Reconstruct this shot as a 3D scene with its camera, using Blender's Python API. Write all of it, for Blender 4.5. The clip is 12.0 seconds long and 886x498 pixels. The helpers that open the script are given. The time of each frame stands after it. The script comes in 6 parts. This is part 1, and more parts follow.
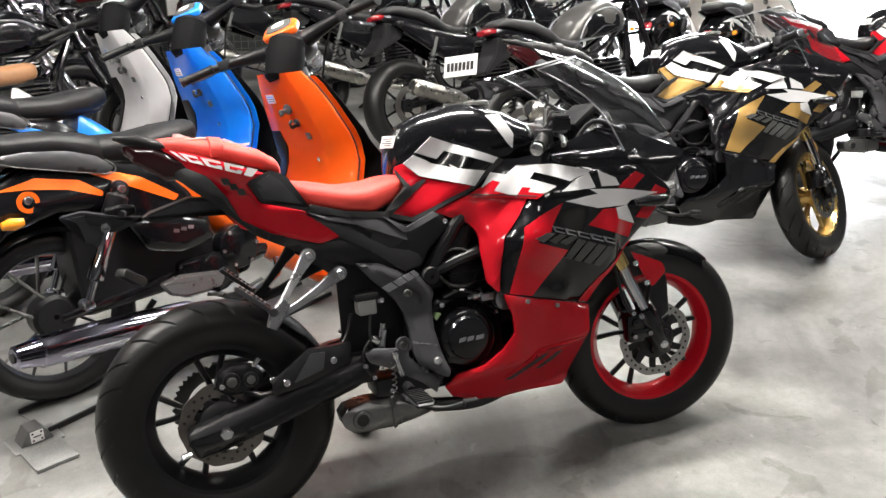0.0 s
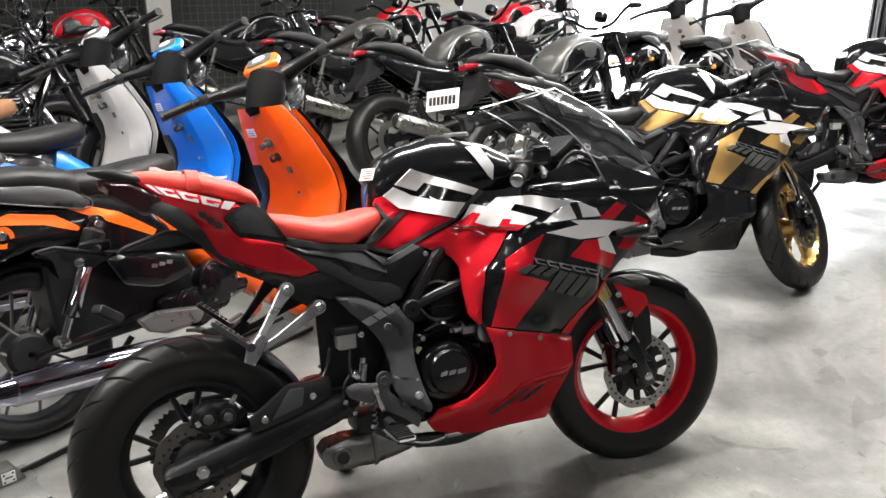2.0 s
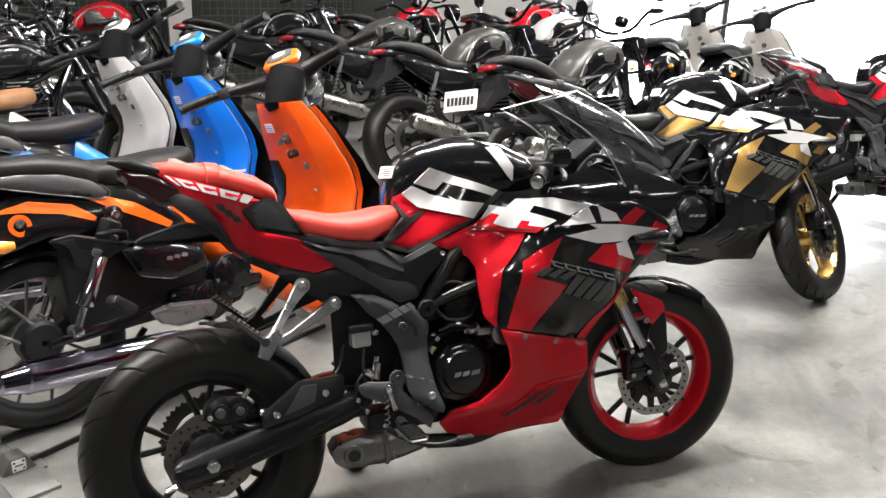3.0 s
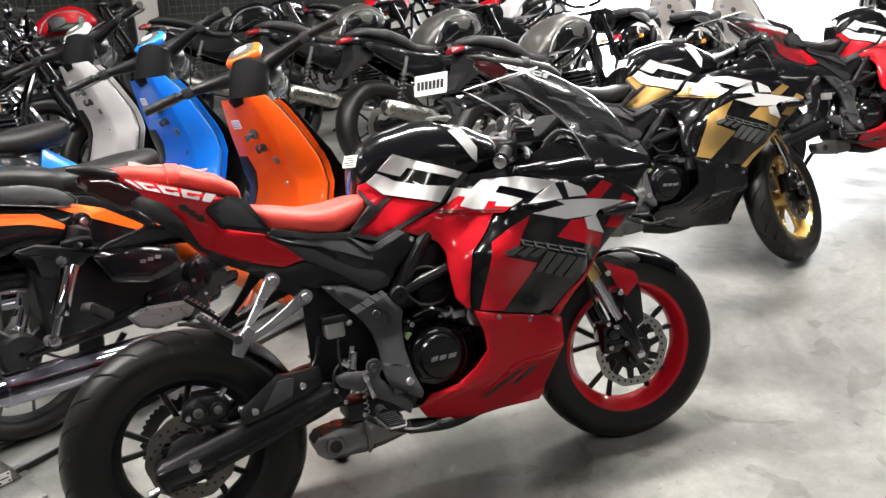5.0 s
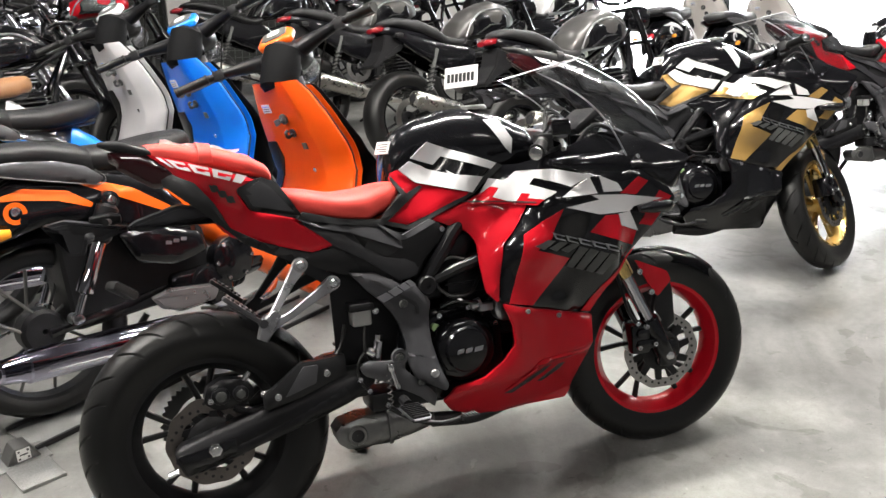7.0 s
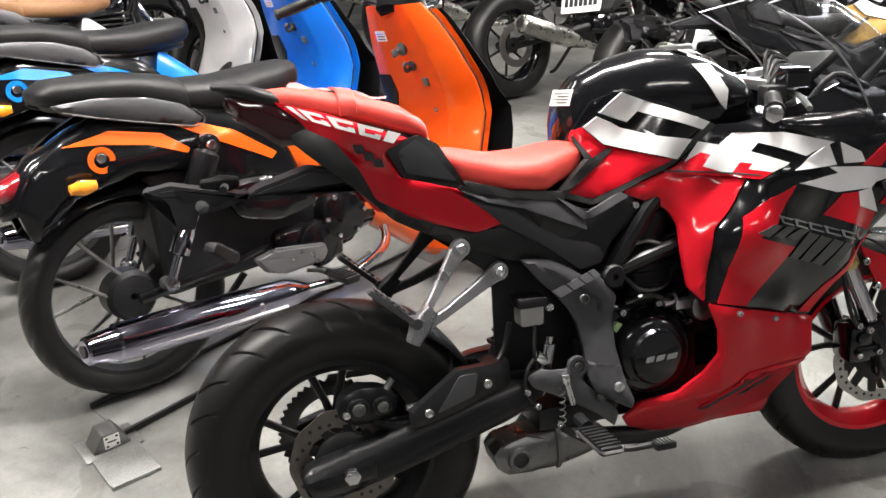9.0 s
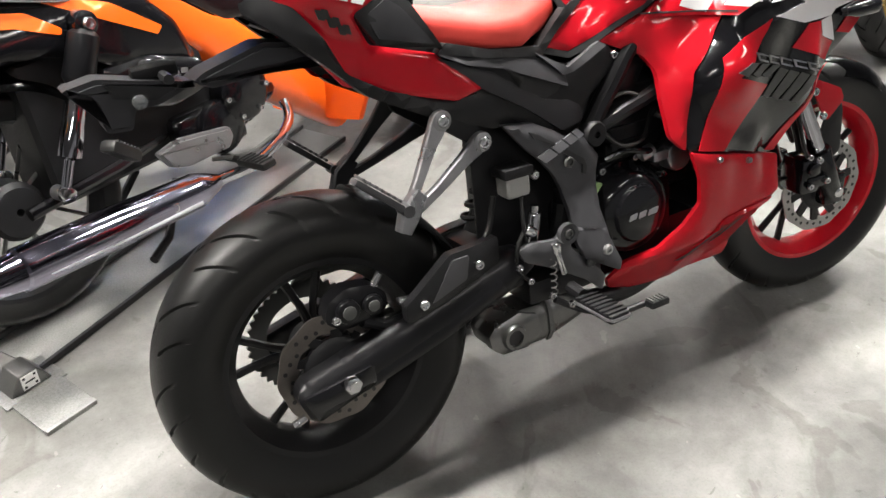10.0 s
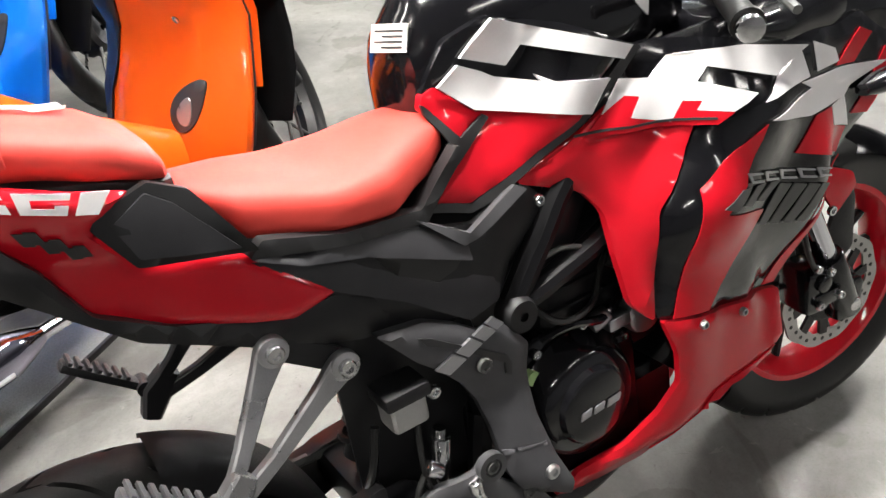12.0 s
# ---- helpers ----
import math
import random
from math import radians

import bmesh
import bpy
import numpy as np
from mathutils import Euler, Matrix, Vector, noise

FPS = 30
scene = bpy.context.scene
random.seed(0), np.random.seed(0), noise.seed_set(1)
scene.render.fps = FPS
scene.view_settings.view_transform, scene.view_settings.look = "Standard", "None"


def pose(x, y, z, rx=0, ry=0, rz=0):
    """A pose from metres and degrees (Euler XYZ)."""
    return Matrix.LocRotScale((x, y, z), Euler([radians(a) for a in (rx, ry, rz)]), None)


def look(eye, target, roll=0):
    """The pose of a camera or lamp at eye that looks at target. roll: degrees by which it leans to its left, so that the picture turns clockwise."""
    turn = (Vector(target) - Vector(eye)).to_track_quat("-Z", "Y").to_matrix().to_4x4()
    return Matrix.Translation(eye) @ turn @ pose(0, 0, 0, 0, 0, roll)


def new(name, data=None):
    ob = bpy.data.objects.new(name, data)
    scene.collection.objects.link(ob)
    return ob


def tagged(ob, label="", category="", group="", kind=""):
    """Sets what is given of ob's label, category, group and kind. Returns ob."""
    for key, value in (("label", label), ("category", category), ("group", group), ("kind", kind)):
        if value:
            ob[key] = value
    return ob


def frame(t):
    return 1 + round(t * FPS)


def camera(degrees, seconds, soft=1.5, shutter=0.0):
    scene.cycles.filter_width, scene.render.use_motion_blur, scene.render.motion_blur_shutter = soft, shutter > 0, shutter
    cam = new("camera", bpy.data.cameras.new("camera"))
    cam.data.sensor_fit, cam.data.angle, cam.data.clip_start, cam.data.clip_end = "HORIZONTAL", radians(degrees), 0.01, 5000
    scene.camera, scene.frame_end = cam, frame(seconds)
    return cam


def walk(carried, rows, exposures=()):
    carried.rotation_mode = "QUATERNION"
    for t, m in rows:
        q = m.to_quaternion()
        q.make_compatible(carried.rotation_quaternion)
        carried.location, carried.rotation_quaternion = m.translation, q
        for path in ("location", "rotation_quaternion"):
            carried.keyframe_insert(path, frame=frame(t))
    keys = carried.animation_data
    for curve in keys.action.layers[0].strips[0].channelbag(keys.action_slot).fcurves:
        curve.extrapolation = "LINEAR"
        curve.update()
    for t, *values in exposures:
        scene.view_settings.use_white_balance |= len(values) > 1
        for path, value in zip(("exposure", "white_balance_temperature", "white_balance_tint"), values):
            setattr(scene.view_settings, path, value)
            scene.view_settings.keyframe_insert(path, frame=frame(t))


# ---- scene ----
cam = camera(54.9, 12.0)
PATH = [
    (0, (-0.155, -1.957, 1.542), (0.519, -0.224, 0.805), 0.4),
    (0.5, (-0.158, -1.95, 1.54), (0.512, -0.206, 0.826), 0.1),
    (1, (-0.159, -1.944, 1.536), (0.508, -0.195, 0.833), -0.2),
    (1.5, (-0.142, -1.939, 1.531), (0.54, -0.192, 0.836), -0.3),
    (2, (-0.135, -1.944, 1.529), (0.58, -0.197, 0.868), 0.3),
    (2.5, (-0.135, -1.934, 1.526), (0.594, -0.187, 0.882), 1.0),
    (3, (-0.147, -1.927, 1.519), (0.545, -0.17, 0.862), 1.7),
    (5, (-0.095, -1.946, 1.521), (0.615, -0.209, 0.828), -1.8),
    (5.5, (-0.106, -1.951, 1.519), (0.594, -0.205, 0.838), -1.3),
    (6, (-0.109, -1.95, 1.509), (0.565, -0.194, 0.83), -0.9),
    (6.5, (-0.105, -1.943, 1.5), (0.556, -0.183, 0.817), -0.8),
    (8.3, (-0.18, -1.629, 1.476), (0.512, 0.074, 0.688), 3.3),
    (8.5, (-0.191, -1.561, 1.472), (0.474, 0.146, 0.668), 3.1),
    (9, (-0.213, -1.364, 1.436), (0.314, 0.359, 0.569), 0.5),
    (9.5, (-0.33, -1.194, 1.336), (0.3, 0.389, 0.287), -0.0),
    (10, (-0.409, -1.101, 1.384), (0.413, 0.315, 0.235), 0.7),
    (10.5, (-0.299, -0.941, 1.366), (0.599, 0.443, 0.236), 0.5),
    (11, (-0.133, -0.767, 1.358), (0.758, 0.603, 0.205), -0.6),
    (11.5, (-0.137, -0.709, 1.372), (0.748, 0.616, 0.164), -1.6),
    (12, (0.051, -0.618, 1.368), (0.911, 0.723, 0.158), -2.2),
]
walk(cam, [(t, look(eye, target, roll)) for t, eye, target, roll in PATH], [(0, 0.46), (3, 0.46), (6.5, 0.45), (8.5, 0.5), (9.5, 0.72), (12, 0.70)])

# ---- world, lights ----
world = bpy.data.worlds.new("world")
scene.world = world
world.use_nodes = True
wn = world.node_tree.nodes
sky = wn.new("ShaderNodeTexSky")
sky.sky_type, sky.sun_disc = "NISHITA", False
sky.sun_elevation, sky.sun_rotation = radians(48), radians(70)
world.node_tree.links.new(sky.outputs[0], wn["Background"].inputs[0])
wn["Background"].inputs[1].default_value = 0.12


def area(name, m, sx, sy, watts, color):
    d = bpy.data.lights.new(name, "AREA")
    d.shape, d.size, d.size_y, d.energy, d.color = "RECTANGLE", sx, sy, watts, color
    ob = new(name, d)
    ob.matrix_world = m
    return ob


CEIL = 3.4
# the y = -2.6 row: unseen lamps added to fill the bikes' near sides
LAMPS = [(-3.2, 2.4, 34), (-2.1, 0.70, 150), (-1.6, -2.6, 24), (1.4, -2.6, 9), (4.4, -2.6, 20), (-1.2, 2.4, 32), (-1.6, 4.8, 9), (0.75, 0.70, 175), (1.2, 4.8, 20), (3.6, 0.70, 85), (2.6, 2.4, 55), (4.8, 4.8, 120), (6.8, 2.4, 110)]
for lx, ly, watts in LAMPS:
    area("ceiling_lamp", pose(lx, ly, CEIL - 0.075), 1.3, 0.16, watts, (1.0, 0.96, 0.90))
# daylight that comes in at the open shop front
area("shop_front_daylight", look((8.9, 8.5, 1.5), (5.6, 2.4, 0.3)), 5.0, 2.6, 620, (0.94, 0.97, 1.0))


# ---- materials ----
def mat(name, color, rough=0.5, metal=0.0, coat=0.0, grain=0.0, scale=40.0, bump=0.0, wear=0.0, spec=0.5, alpha=1.0, trans=0.0, emit=0.0):
    """Principled material with grain and blotches in object space, in metres."""
    m = bpy.data.materials.new(name)
    m.use_nodes = True
    n, l = m.node_tree.nodes, m.node_tree.links
    b = n["Principled BSDF"]
    b.inputs["Base Color"].default_value = (*color, 1)
    b.inputs["Roughness"].default_value = rough
    b.inputs["Metallic"].default_value = metal
    b.inputs["Coat Weight"].default_value = coat
    b.inputs["Coat Roughness"].default_value = 0.08
    b.inputs["Specular IOR Level"].default_value = spec
    b.inputs["Transmission Weight"].default_value = trans
    if emit:
        b.inputs["Emission Color"].default_value = (*color, 1)
        b.inputs["Emission Strength"].default_value = emit
    if grain or bump or wear:
        tc = n.new("ShaderNodeTexCoord")
        fine, big = n.new("ShaderNodeTexNoise"), n.new("ShaderNodeTexNoise")
        fine.inputs["Scale"].default_value, fine.inputs["Detail"].default_value = scale * 8, 6
        big.inputs["Scale"].default_value, big.inputs["Detail"].default_value = scale * 0.25, 5
        for t in (fine, big):
            l.new(tc.outputs["Object"], t.inputs["Vector"])
        if grain:
            add = n.new("ShaderNodeMath")
            add.operation = "ADD"
            l.new(fine.outputs[0], add.inputs[0])
            l.new(big.outputs[0], add.inputs[1])
            ramp = n.new("ShaderNodeValToRGB")
            ramp.color_ramp.elements[0].position, ramp.color_ramp.elements[1].position = 0.7, 1.3
            lo, hi = [c * (1 - grain) for c in color], [min(1, c * (1 + grain)) for c in color]
            half = n.new("ShaderNodeMath")
            half.operation, half.inputs[1].default_value = "MULTIPLY", 0.5
            ramp.color_ramp.elements[0].position, ramp.color_ramp.elements[1].position = 0.35, 0.65
            ramp.color_ramp.elements[0].color, ramp.color_ramp.elements[1].color = (*lo, 1), (*hi, 1)
            l.new(add.outputs[0], half.inputs[0])
            l.new(half.outputs[0], ramp.inputs[0])
            l.new(ramp.outputs[0], b.inputs["Base Color"])
        if wear:
            mr = n.new("ShaderNodeMapRange")
            mr.inputs[1].default_value, mr.inputs[2].default_value = 0.35, 0.7
            mr.inputs[3].default_value, mr.inputs[4].default_value = max(0.02, rough - wear), min(1, rough + wear)
            l.new(big.outputs[0], mr.inputs[0])
            l.new(mr.outputs[0], b.inputs["Roughness"])
        if bump:
            bp = n.new("ShaderNodeBump")
            bp.inputs["Strength"].default_value, bp.inputs["Distance"].default_value = bump, 0.002
            l.new(fine.outputs[0], bp.inputs["Height"])
            l.new(bp.outputs[0], b.inputs["Normal"])
            l.new(bp.outputs[0], b.inputs["Coat Normal"])
    return m


def concrete():
    m = bpy.data.materials.new("polished_concrete")
    m.use_nodes = True
    n, l = m.node_tree.nodes, m.node_tree.links
    b = n["Principled BSDF"]
    tc = n.new("ShaderNodeTexCoord")

    def noise_at(s, d, rough=0.55, dist=0.0):
        t = n.new("ShaderNodeTexNoise")
        t.inputs["Scale"].default_value, t.inputs["Detail"].default_value = s, d
        t.inputs["Roughness"].default_value, t.inputs["Distortion"].default_value = rough, dist
        l.new(tc.outputs["Object"], t.inputs["Vector"])
        return t
    cloud, blot, speck = noise_at(1.1, 7, 0.55, 1.1), noise_at(4.2, 6, 0.55, 0.8), noise_at(160, 3)
    r1 = n.new("ShaderNodeValToRGB")
    r1.color_ramp.elements[0].position, r1.color_ramp.elements[1].position = 0.36, 0.66
    r1.color_ramp.elements[0].color, r1.color_ramp.elements[1].color = (0.085, 0.084, 0.081, 1), (0.29, 0.288, 0.278, 1)
    l.new(cloud.outputs[0], r1.inputs[0])
    r2 = n.new("ShaderNodeValToRGB")
    r2.color_ramp.elements[0].position, r2.color_ramp.elements[1].position = 0.3, 0.7
    r2.color_ramp.elements[0].color, r2.color_ramp.elements[1].color = (0.62, 0.62, 0.605, 1), (1, 1, 1, 1)
    l.new(blot.outputs[0], r2.inputs[0])
    mx = n.new("ShaderNodeMix")
    mx.data_type, mx.blend_type = "RGBA", "MULTIPLY"
    mx.inputs[0].default_value = 1.0
    l.new(r1.outputs[0], mx.inputs[6])
    l.new(r2.outputs[0], mx.inputs[7])
    r3 = n.new("ShaderNodeValToRGB")
    r3.color_ramp.elements[0].position, r3.color_ramp.elements[1].position = 0.3, 0.5
    r3.color_ramp.elements[0].color, r3.color_ramp.elements[1].color = (0.88, 0.88, 0.875, 1), (1, 1, 1, 1)
    l.new(speck.outputs[0], r3.inputs[0])
    mx2 = n.new("ShaderNodeMix")
    mx2.data_type, mx2.blend_type = "RGBA", "MULTIPLY"
    mx2.inputs[0].default_value = 1.0
    l.new(mx.outputs[2], mx2.inputs[6])
    l.new(r3.outputs[0], mx2.inputs[7])
    mid = noise_at(26, 8, 0.7, 0.4)
    r4 = n.new("ShaderNodeValToRGB")
    r4.color_ramp.elements[0].position, r4.color_ramp.elements[1].position = 0.36, 0.62
    r4.color_ramp.elements[0].color, r4.color_ramp.elements[1].color = (0.84, 0.84, 0.83, 1), (1, 1, 1, 1)
    l.new(mid.outputs[0], r4.inputs[0])
    mx3 = n.new("ShaderNodeMix")
    mx3.data_type, mx3.blend_type = "RGBA", "MULTIPLY"
    mx3.inputs[0].default_value = 1.0
    l.new(mx2.outputs[2], mx3.inputs[6])
    l.new(r4.outputs[0], mx3.inputs[7])
    # hard-edged old stains and small pale chips
    last = mx3
    for tex, lo, hi, tone, kind in ((noise_at(2.3, 5, 0.5, 2.2), 0.60, 0.625, (0.74, 0.73, 0.71, 1), "MULTIPLY"), (noise_at(17, 3, 0.6, 0.6), 0.70, 0.72, (1.35, 1.34, 1.32, 1), "MULTIPLY"), (noise_at(9, 6, 0.6, 3.0), 0.335, 0.315, (0.66, 0.65, 0.63, 1), "MULTIPLY")):
        edge = n.new("ShaderNodeMapRange")
        edge.inputs[1].default_value, edge.inputs[2].default_value = lo, hi
        l.new(tex.outputs[0], edge.inputs[0])
        over = n.new("ShaderNodeMix")
        over.data_type, over.blend_type = "RGBA", kind
        over.inputs[7].default_value = tone
        l.new(edge.outputs[0], over.inputs[0])
        l.new(last.outputs[2], over.inputs[6])
        last = over
    l.new(last.outputs[2], b.inputs["Base Color"])
    mr = n.new("ShaderNodeMapRange")
    mr.inputs[1].default_value, mr.inputs[2].default_value, mr.inputs[3].default_value, mr.inputs[4].default_value = 0.3, 0.7, 0.34, 0.62
    l.new(blot.outputs[0], mr.inputs[0])
    l.new(mr.outputs[0], b.inputs["Roughness"])
    bp = n.new("ShaderNodeBump")
    bp.inputs["Strength"].default_value, bp.inputs["Distance"].default_value = 0.12, 0.002
    l.new(speck.outputs[0], bp.inputs["Height"])
    l.new(bp.outputs[0], b.inputs["Normal"])
    return m


M = {}
M["floor"] = concrete()
M["red"] = mat("red_gloss_paint", (0.47, 0.005, 0.014), 0.45, 0.0, 0.65, grain=0.04, scale=60, spec=0.06)
M["red_dark"] = mat("red_satin_paint", (0.42, 0.006, 0.014), 0.42, 0.0, 0.6, grain=0.05, scale=60, spec=0.06)
M["gold"] = mat("gold_bronze_paint", (0.40, 0.24, 0.07), 0.35, 0.35, 0.7, grain=0.08, scale=90)
M["gold_metal"] = mat("gold_anodised", (0.64, 0.45, 0.17), 0.3, 1.0, wear=0.06)
M["black"] = mat("black_gloss_paint", (0.004, 0.004, 0.005), 0.2, 0.0, 0.7, grain=0.2, scale=16, bump=0.035, spec=0.15)
M["plastic"] = mat("black_textured_plastic", (0.009, 0.009, 0.010), 0.42, grain=0.15, scale=120, bump=0.2, spec=0.3)
M["trim_grey"] = mat("dark_grey_textured_plastic", (0.022, 0.022, 0.025), 0.42, grain=0.15, scale=120, bump=0.2, spec=0.35)
M["grey_plastic"] = mat("dark_grey_painted_metal", (0.06, 0.06, 0.065), 0.4, 0.2, grain=0.12, scale=100, bump=0.12)
M["plate_grey"] = mat("charcoal_cast_plate", (0.044, 0.044, 0.048), 0.45, 0.1, grain=0.15, scale=110, bump=0.15, spec=0.35)
M["graphite"] = mat("graphite_decal", (0.07, 0.072, 0.07), 0.4, grain=0.1, spec=0.3)
M["white"] = mat("white_decal", (0.68, 0.67, 0.68), 0.3, 0.0, 0.6, grain=0.03)
M["silver"] = mat("cast_aluminium", (0.42, 0.42, 0.44), 0.36, 1.0, grain=0.08, scale=80, wear=0.08)
M["steel"] = mat("zinc_bolt_steel", (0.62, 0.62, 0.63), 0.25, 1.0, wear=0.1)
M["chrome"] = mat("chrome", (0.58, 0.58, 0.62), 0.07, 1.0, wear=0.04)
M["dark_chrome"] = mat("violet_tinted_chrome", (0.30, 0.29, 0.36), 0.10, 1.0, wear=0.05)
M["disc"] = mat("brushed_disc_steel", (0.36, 0.35, 0.34), 0.34, 1.0, grain=0.12, scale=120)
M["disc_dark"] = mat("dull_brown_disc_steel", (0.15, 0.135, 0.125), 0.42, 0.9, grain=0.2, scale=120)
M["muffler"] = mat("brushed_steel_muffler", (0.5, 0.48, 0.44), 0.3, 1.0, grain=0.1, scale=60, wear=0.08)
M["can"] = mat("raw_steel_exhaust", (0.17, 0.17, 0.166), 0.36, 0.9, grain=0.2, scale=70, wear=0.1)
M["rubber"] = mat("tyre_rubber", (0.0065, 0.0065, 0.0065), 0.40, grain=0.2, scale=50, bump=0.2, spec=0.34)
M["seat_red"] = mat("red_seat_vinyl", (0.70, 0.066, 0.052), 0.5, grain=0.07, scale=150, bump=0.3, spec=0.3)
M["seat_black"] = mat("black_seat_vinyl", (0.009, 0.009, 0.010), 0.42, grain=0.15, scale=150, bump=0.3, spec=0.32)
M["seat_grey"] = mat("grey_seat_vinyl", (0.03, 0.03, 0.032), 0.5, grain=0.12, scale=150, bump=0.3, spec=0.35)
M["seat_brown"] = mat("tan_seat_vinyl", (0.24, 0.115, 0.05), 0.5, grain=0.1, scale=150, bump=0.3)
M["orange"] = mat("orange_gloss_paint", (0.82, 0.115, 0.006), 0.4, 0.0, 1.0, grain=0.04, scale=60, spec=0.3)
M["blue"] = mat("blue_gloss_paint", (0.004, 0.19, 0.74), 0.3, 0.0, 0.9, grain=0.04, scale=60)
M["grey_paint"] = mat("light_grey_paint", (0.60, 0.59, 0.60), 0.3, 0.0, 0.8, grain=0.04, scale=60)
M["white_paint"] = mat("white_gloss_paint", (0.76, 0.75, 0.74), 0.3, 0.0, 0.8, grain=0.03, scale=60)
M["cream_panel"] = mat("cream_panel", (0.70, 0.67, 0.64), 0.4, 0.0, 0.5, grain=0.05)
M["tank_grey"] = mat("matt_grey_tank", (0.085, 0.083, 0.08), 0.35, 0.4, 0.3, grain=0.06, scale=80)


def sheet_plastic(name, tint, gloss):
    """A thin clear sheet: light goes straight through, with a gloss on it."""
    m = bpy.data.materials.new(name)
    m.use_nodes = True
    n, l = m.node_tree.nodes, m.node_tree.links
    n.remove(n["Principled BSDF"])
    tr, gl, mx = n.new("ShaderNodeBsdfTransparent"), n.new("ShaderNodeBsdfGlossy"), n.new("ShaderNodeMixShader")
    tr.inputs[0].default_value = (*tint, 1)
    gl.inputs["Roughness"].default_value = 0.12
    mx.inputs[0].default_value = gloss
    l.new(tr.outputs[0], mx.inputs[1])
    l.new(gl.outputs[0], mx.inputs[2])
    l.new(mx.outputs[0], n["Material Output"].inputs[0])
    return m


M["smoke"] = sheet_plastic("smoked_screen", (0.80, 0.81, 0.82), 0.13)
M["cast_grey"] = mat("grey_cast_aluminium", (0.31, 0.31, 0.32), 0.34, 0.85, grain=0.1, scale=90, wear=0.08, bump=0.1)
M["satin_black"] = mat("satin_black_enamel", (0.005, 0.005, 0.006), 0.36, 0.0, 0.08, grain=0.1, scale=80, spec=0.25)
M["matt_black"] = mat("matt_black_plastic", (0.004, 0.004, 0.0045), 0.7, grain=0.15, scale=90, bump=0.15, spec=0.08)
M["sight_green"] = mat("pale_green_sight_glass", (0.35, 0.5, 0.22), 0.15, coat=0.8, grain=0.1)
M["clear"] = mat("cloudy_reservoir", (0.38, 0.38, 0.37), 0.35, trans=0.35, grain=0.06)
M["lens_red"] = mat("red_lens", (0.22, 0.006, 0.012), 0.12, coat=1.0, grain=0.1)
M["lens_dark"] = mat("smoked_red_lens", (0.022, 0.003, 0.004), 0.12, coat=1.0, grain=0.1)
M["lens_amber"] = mat("amber_lens", (0.85, 0.30, 0.02), 0.15, coat=1.0, grain=0.1)
M["glass"] = mat("lamp_glass", (0.8, 0.82, 0.85), 0.05, trans=0.9)
M["paper"] = mat("white_label", (0.78, 0.78, 0.76), 0.6, grain=0.03)
# black for print and seams, and for shade painted in recesses, vents and mouths
M["ink_and_shade"] = mat("dark_ink_and_shade", (0.010, 0.010, 0.011), 0.5, grain=0.1)
M["wall"] = mat("painted_plaster", (0.45, 0.44, 0.425), 0.7, grain=0.08, scale=6, bump=0.15)
M["ceiling"] = mat("ceiling_paint", (0.10, 0.10, 0.105), 0.8, grain=0.05, scale=5, bump=0.1)
M["wall_dark"] = mat("dark_grey_wall", (0.13, 0.13, 0.135), 0.7, grain=0.08, scale=6, bump=0.15)
M["dark_metal"] = mat("dark_steel_profile", (0.03, 0.03, 0.032), 0.45, 0.5, grain=0.15, scale=20, wear=0.1)
M["mesh_wire"] = mat("galvanised_wire", (0.11, 0.115, 0.11), 0.5, 0.6, grain=0.1)
M["lamp"] = mat("lamp_diffuser", (1.0, 0.97, 0.93), 0.5, emit=9.0)
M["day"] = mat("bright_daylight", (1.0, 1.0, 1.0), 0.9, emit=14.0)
M["dark_board"] = mat("dark_backing_board", (0.022, 0.024, 0.022), 0.8, grain=0.4, scale=4)
M["steel_plate"] = mat("worn_steel_plate", (0.27, 0.27, 0.265), 0.42, 0.8, grain=0.25, scale=30, wear=0.1)


# ---- shape helpers ----
from mathutils.geometry import delaunay_2d_cdt as cdt

def finish(bm, smooth=35.0):
    me = bpy.data.meshes.new("mesh")
    bmesh.ops.recalc_face_normals(bm, faces=bm.faces)
    bm.to_mesh(me)
    bm.free()
    if smooth:
        me.polygons.foreach_set("use_smooth", [True] * len(me.polygons))
        me.set_sharp_from_angle(angle=radians(smooth))
    return me


def part(name, bm, material, parent, label="", smooth=35.0):
    me = finish(bm, smooth)
    me.materials.append(M[material])
    ob = new(name, me)
    ob.parent = parent
    if label:
        ob["label"] = label
    return ob


def thing(name, m, label, category, group="", kind=""):
    ob = new(name)
    ob.matrix_world = m
    return tagged(ob, label, category, group, kind)


def moved(bm, m):
    bmesh.ops.transform(bm, matrix=m, verts=bm.verts)
    return bm


def join(*bms):
    out = bmesh.new()
    for b in bms:
        me = bpy.data.meshes.new("tmp")
        b.to_mesh(me)
        b.free()
        out.from_mesh(me)
        bpy.data.meshes.remove(me)
    return out


def box(x0, x1, y0, y1, z0, z1, bevel=0.0, seg=2):
    bm = bmesh.new()
    bmesh.ops.create_cube(bm, size=1)
    moved(bm, Matrix.Translation(((x0 + x1) / 2, (y0 + y1) / 2, (z0 + z1) / 2)) @ Matrix.Diagonal((x1 - x0, y1 - y0, z1 - z0, 1)))
    if bevel:
        bmesh.ops.bevel(bm, geom=bm.edges[:], offset=bevel, segments=seg, affect="EDGES", profile=0.6)
    return bm


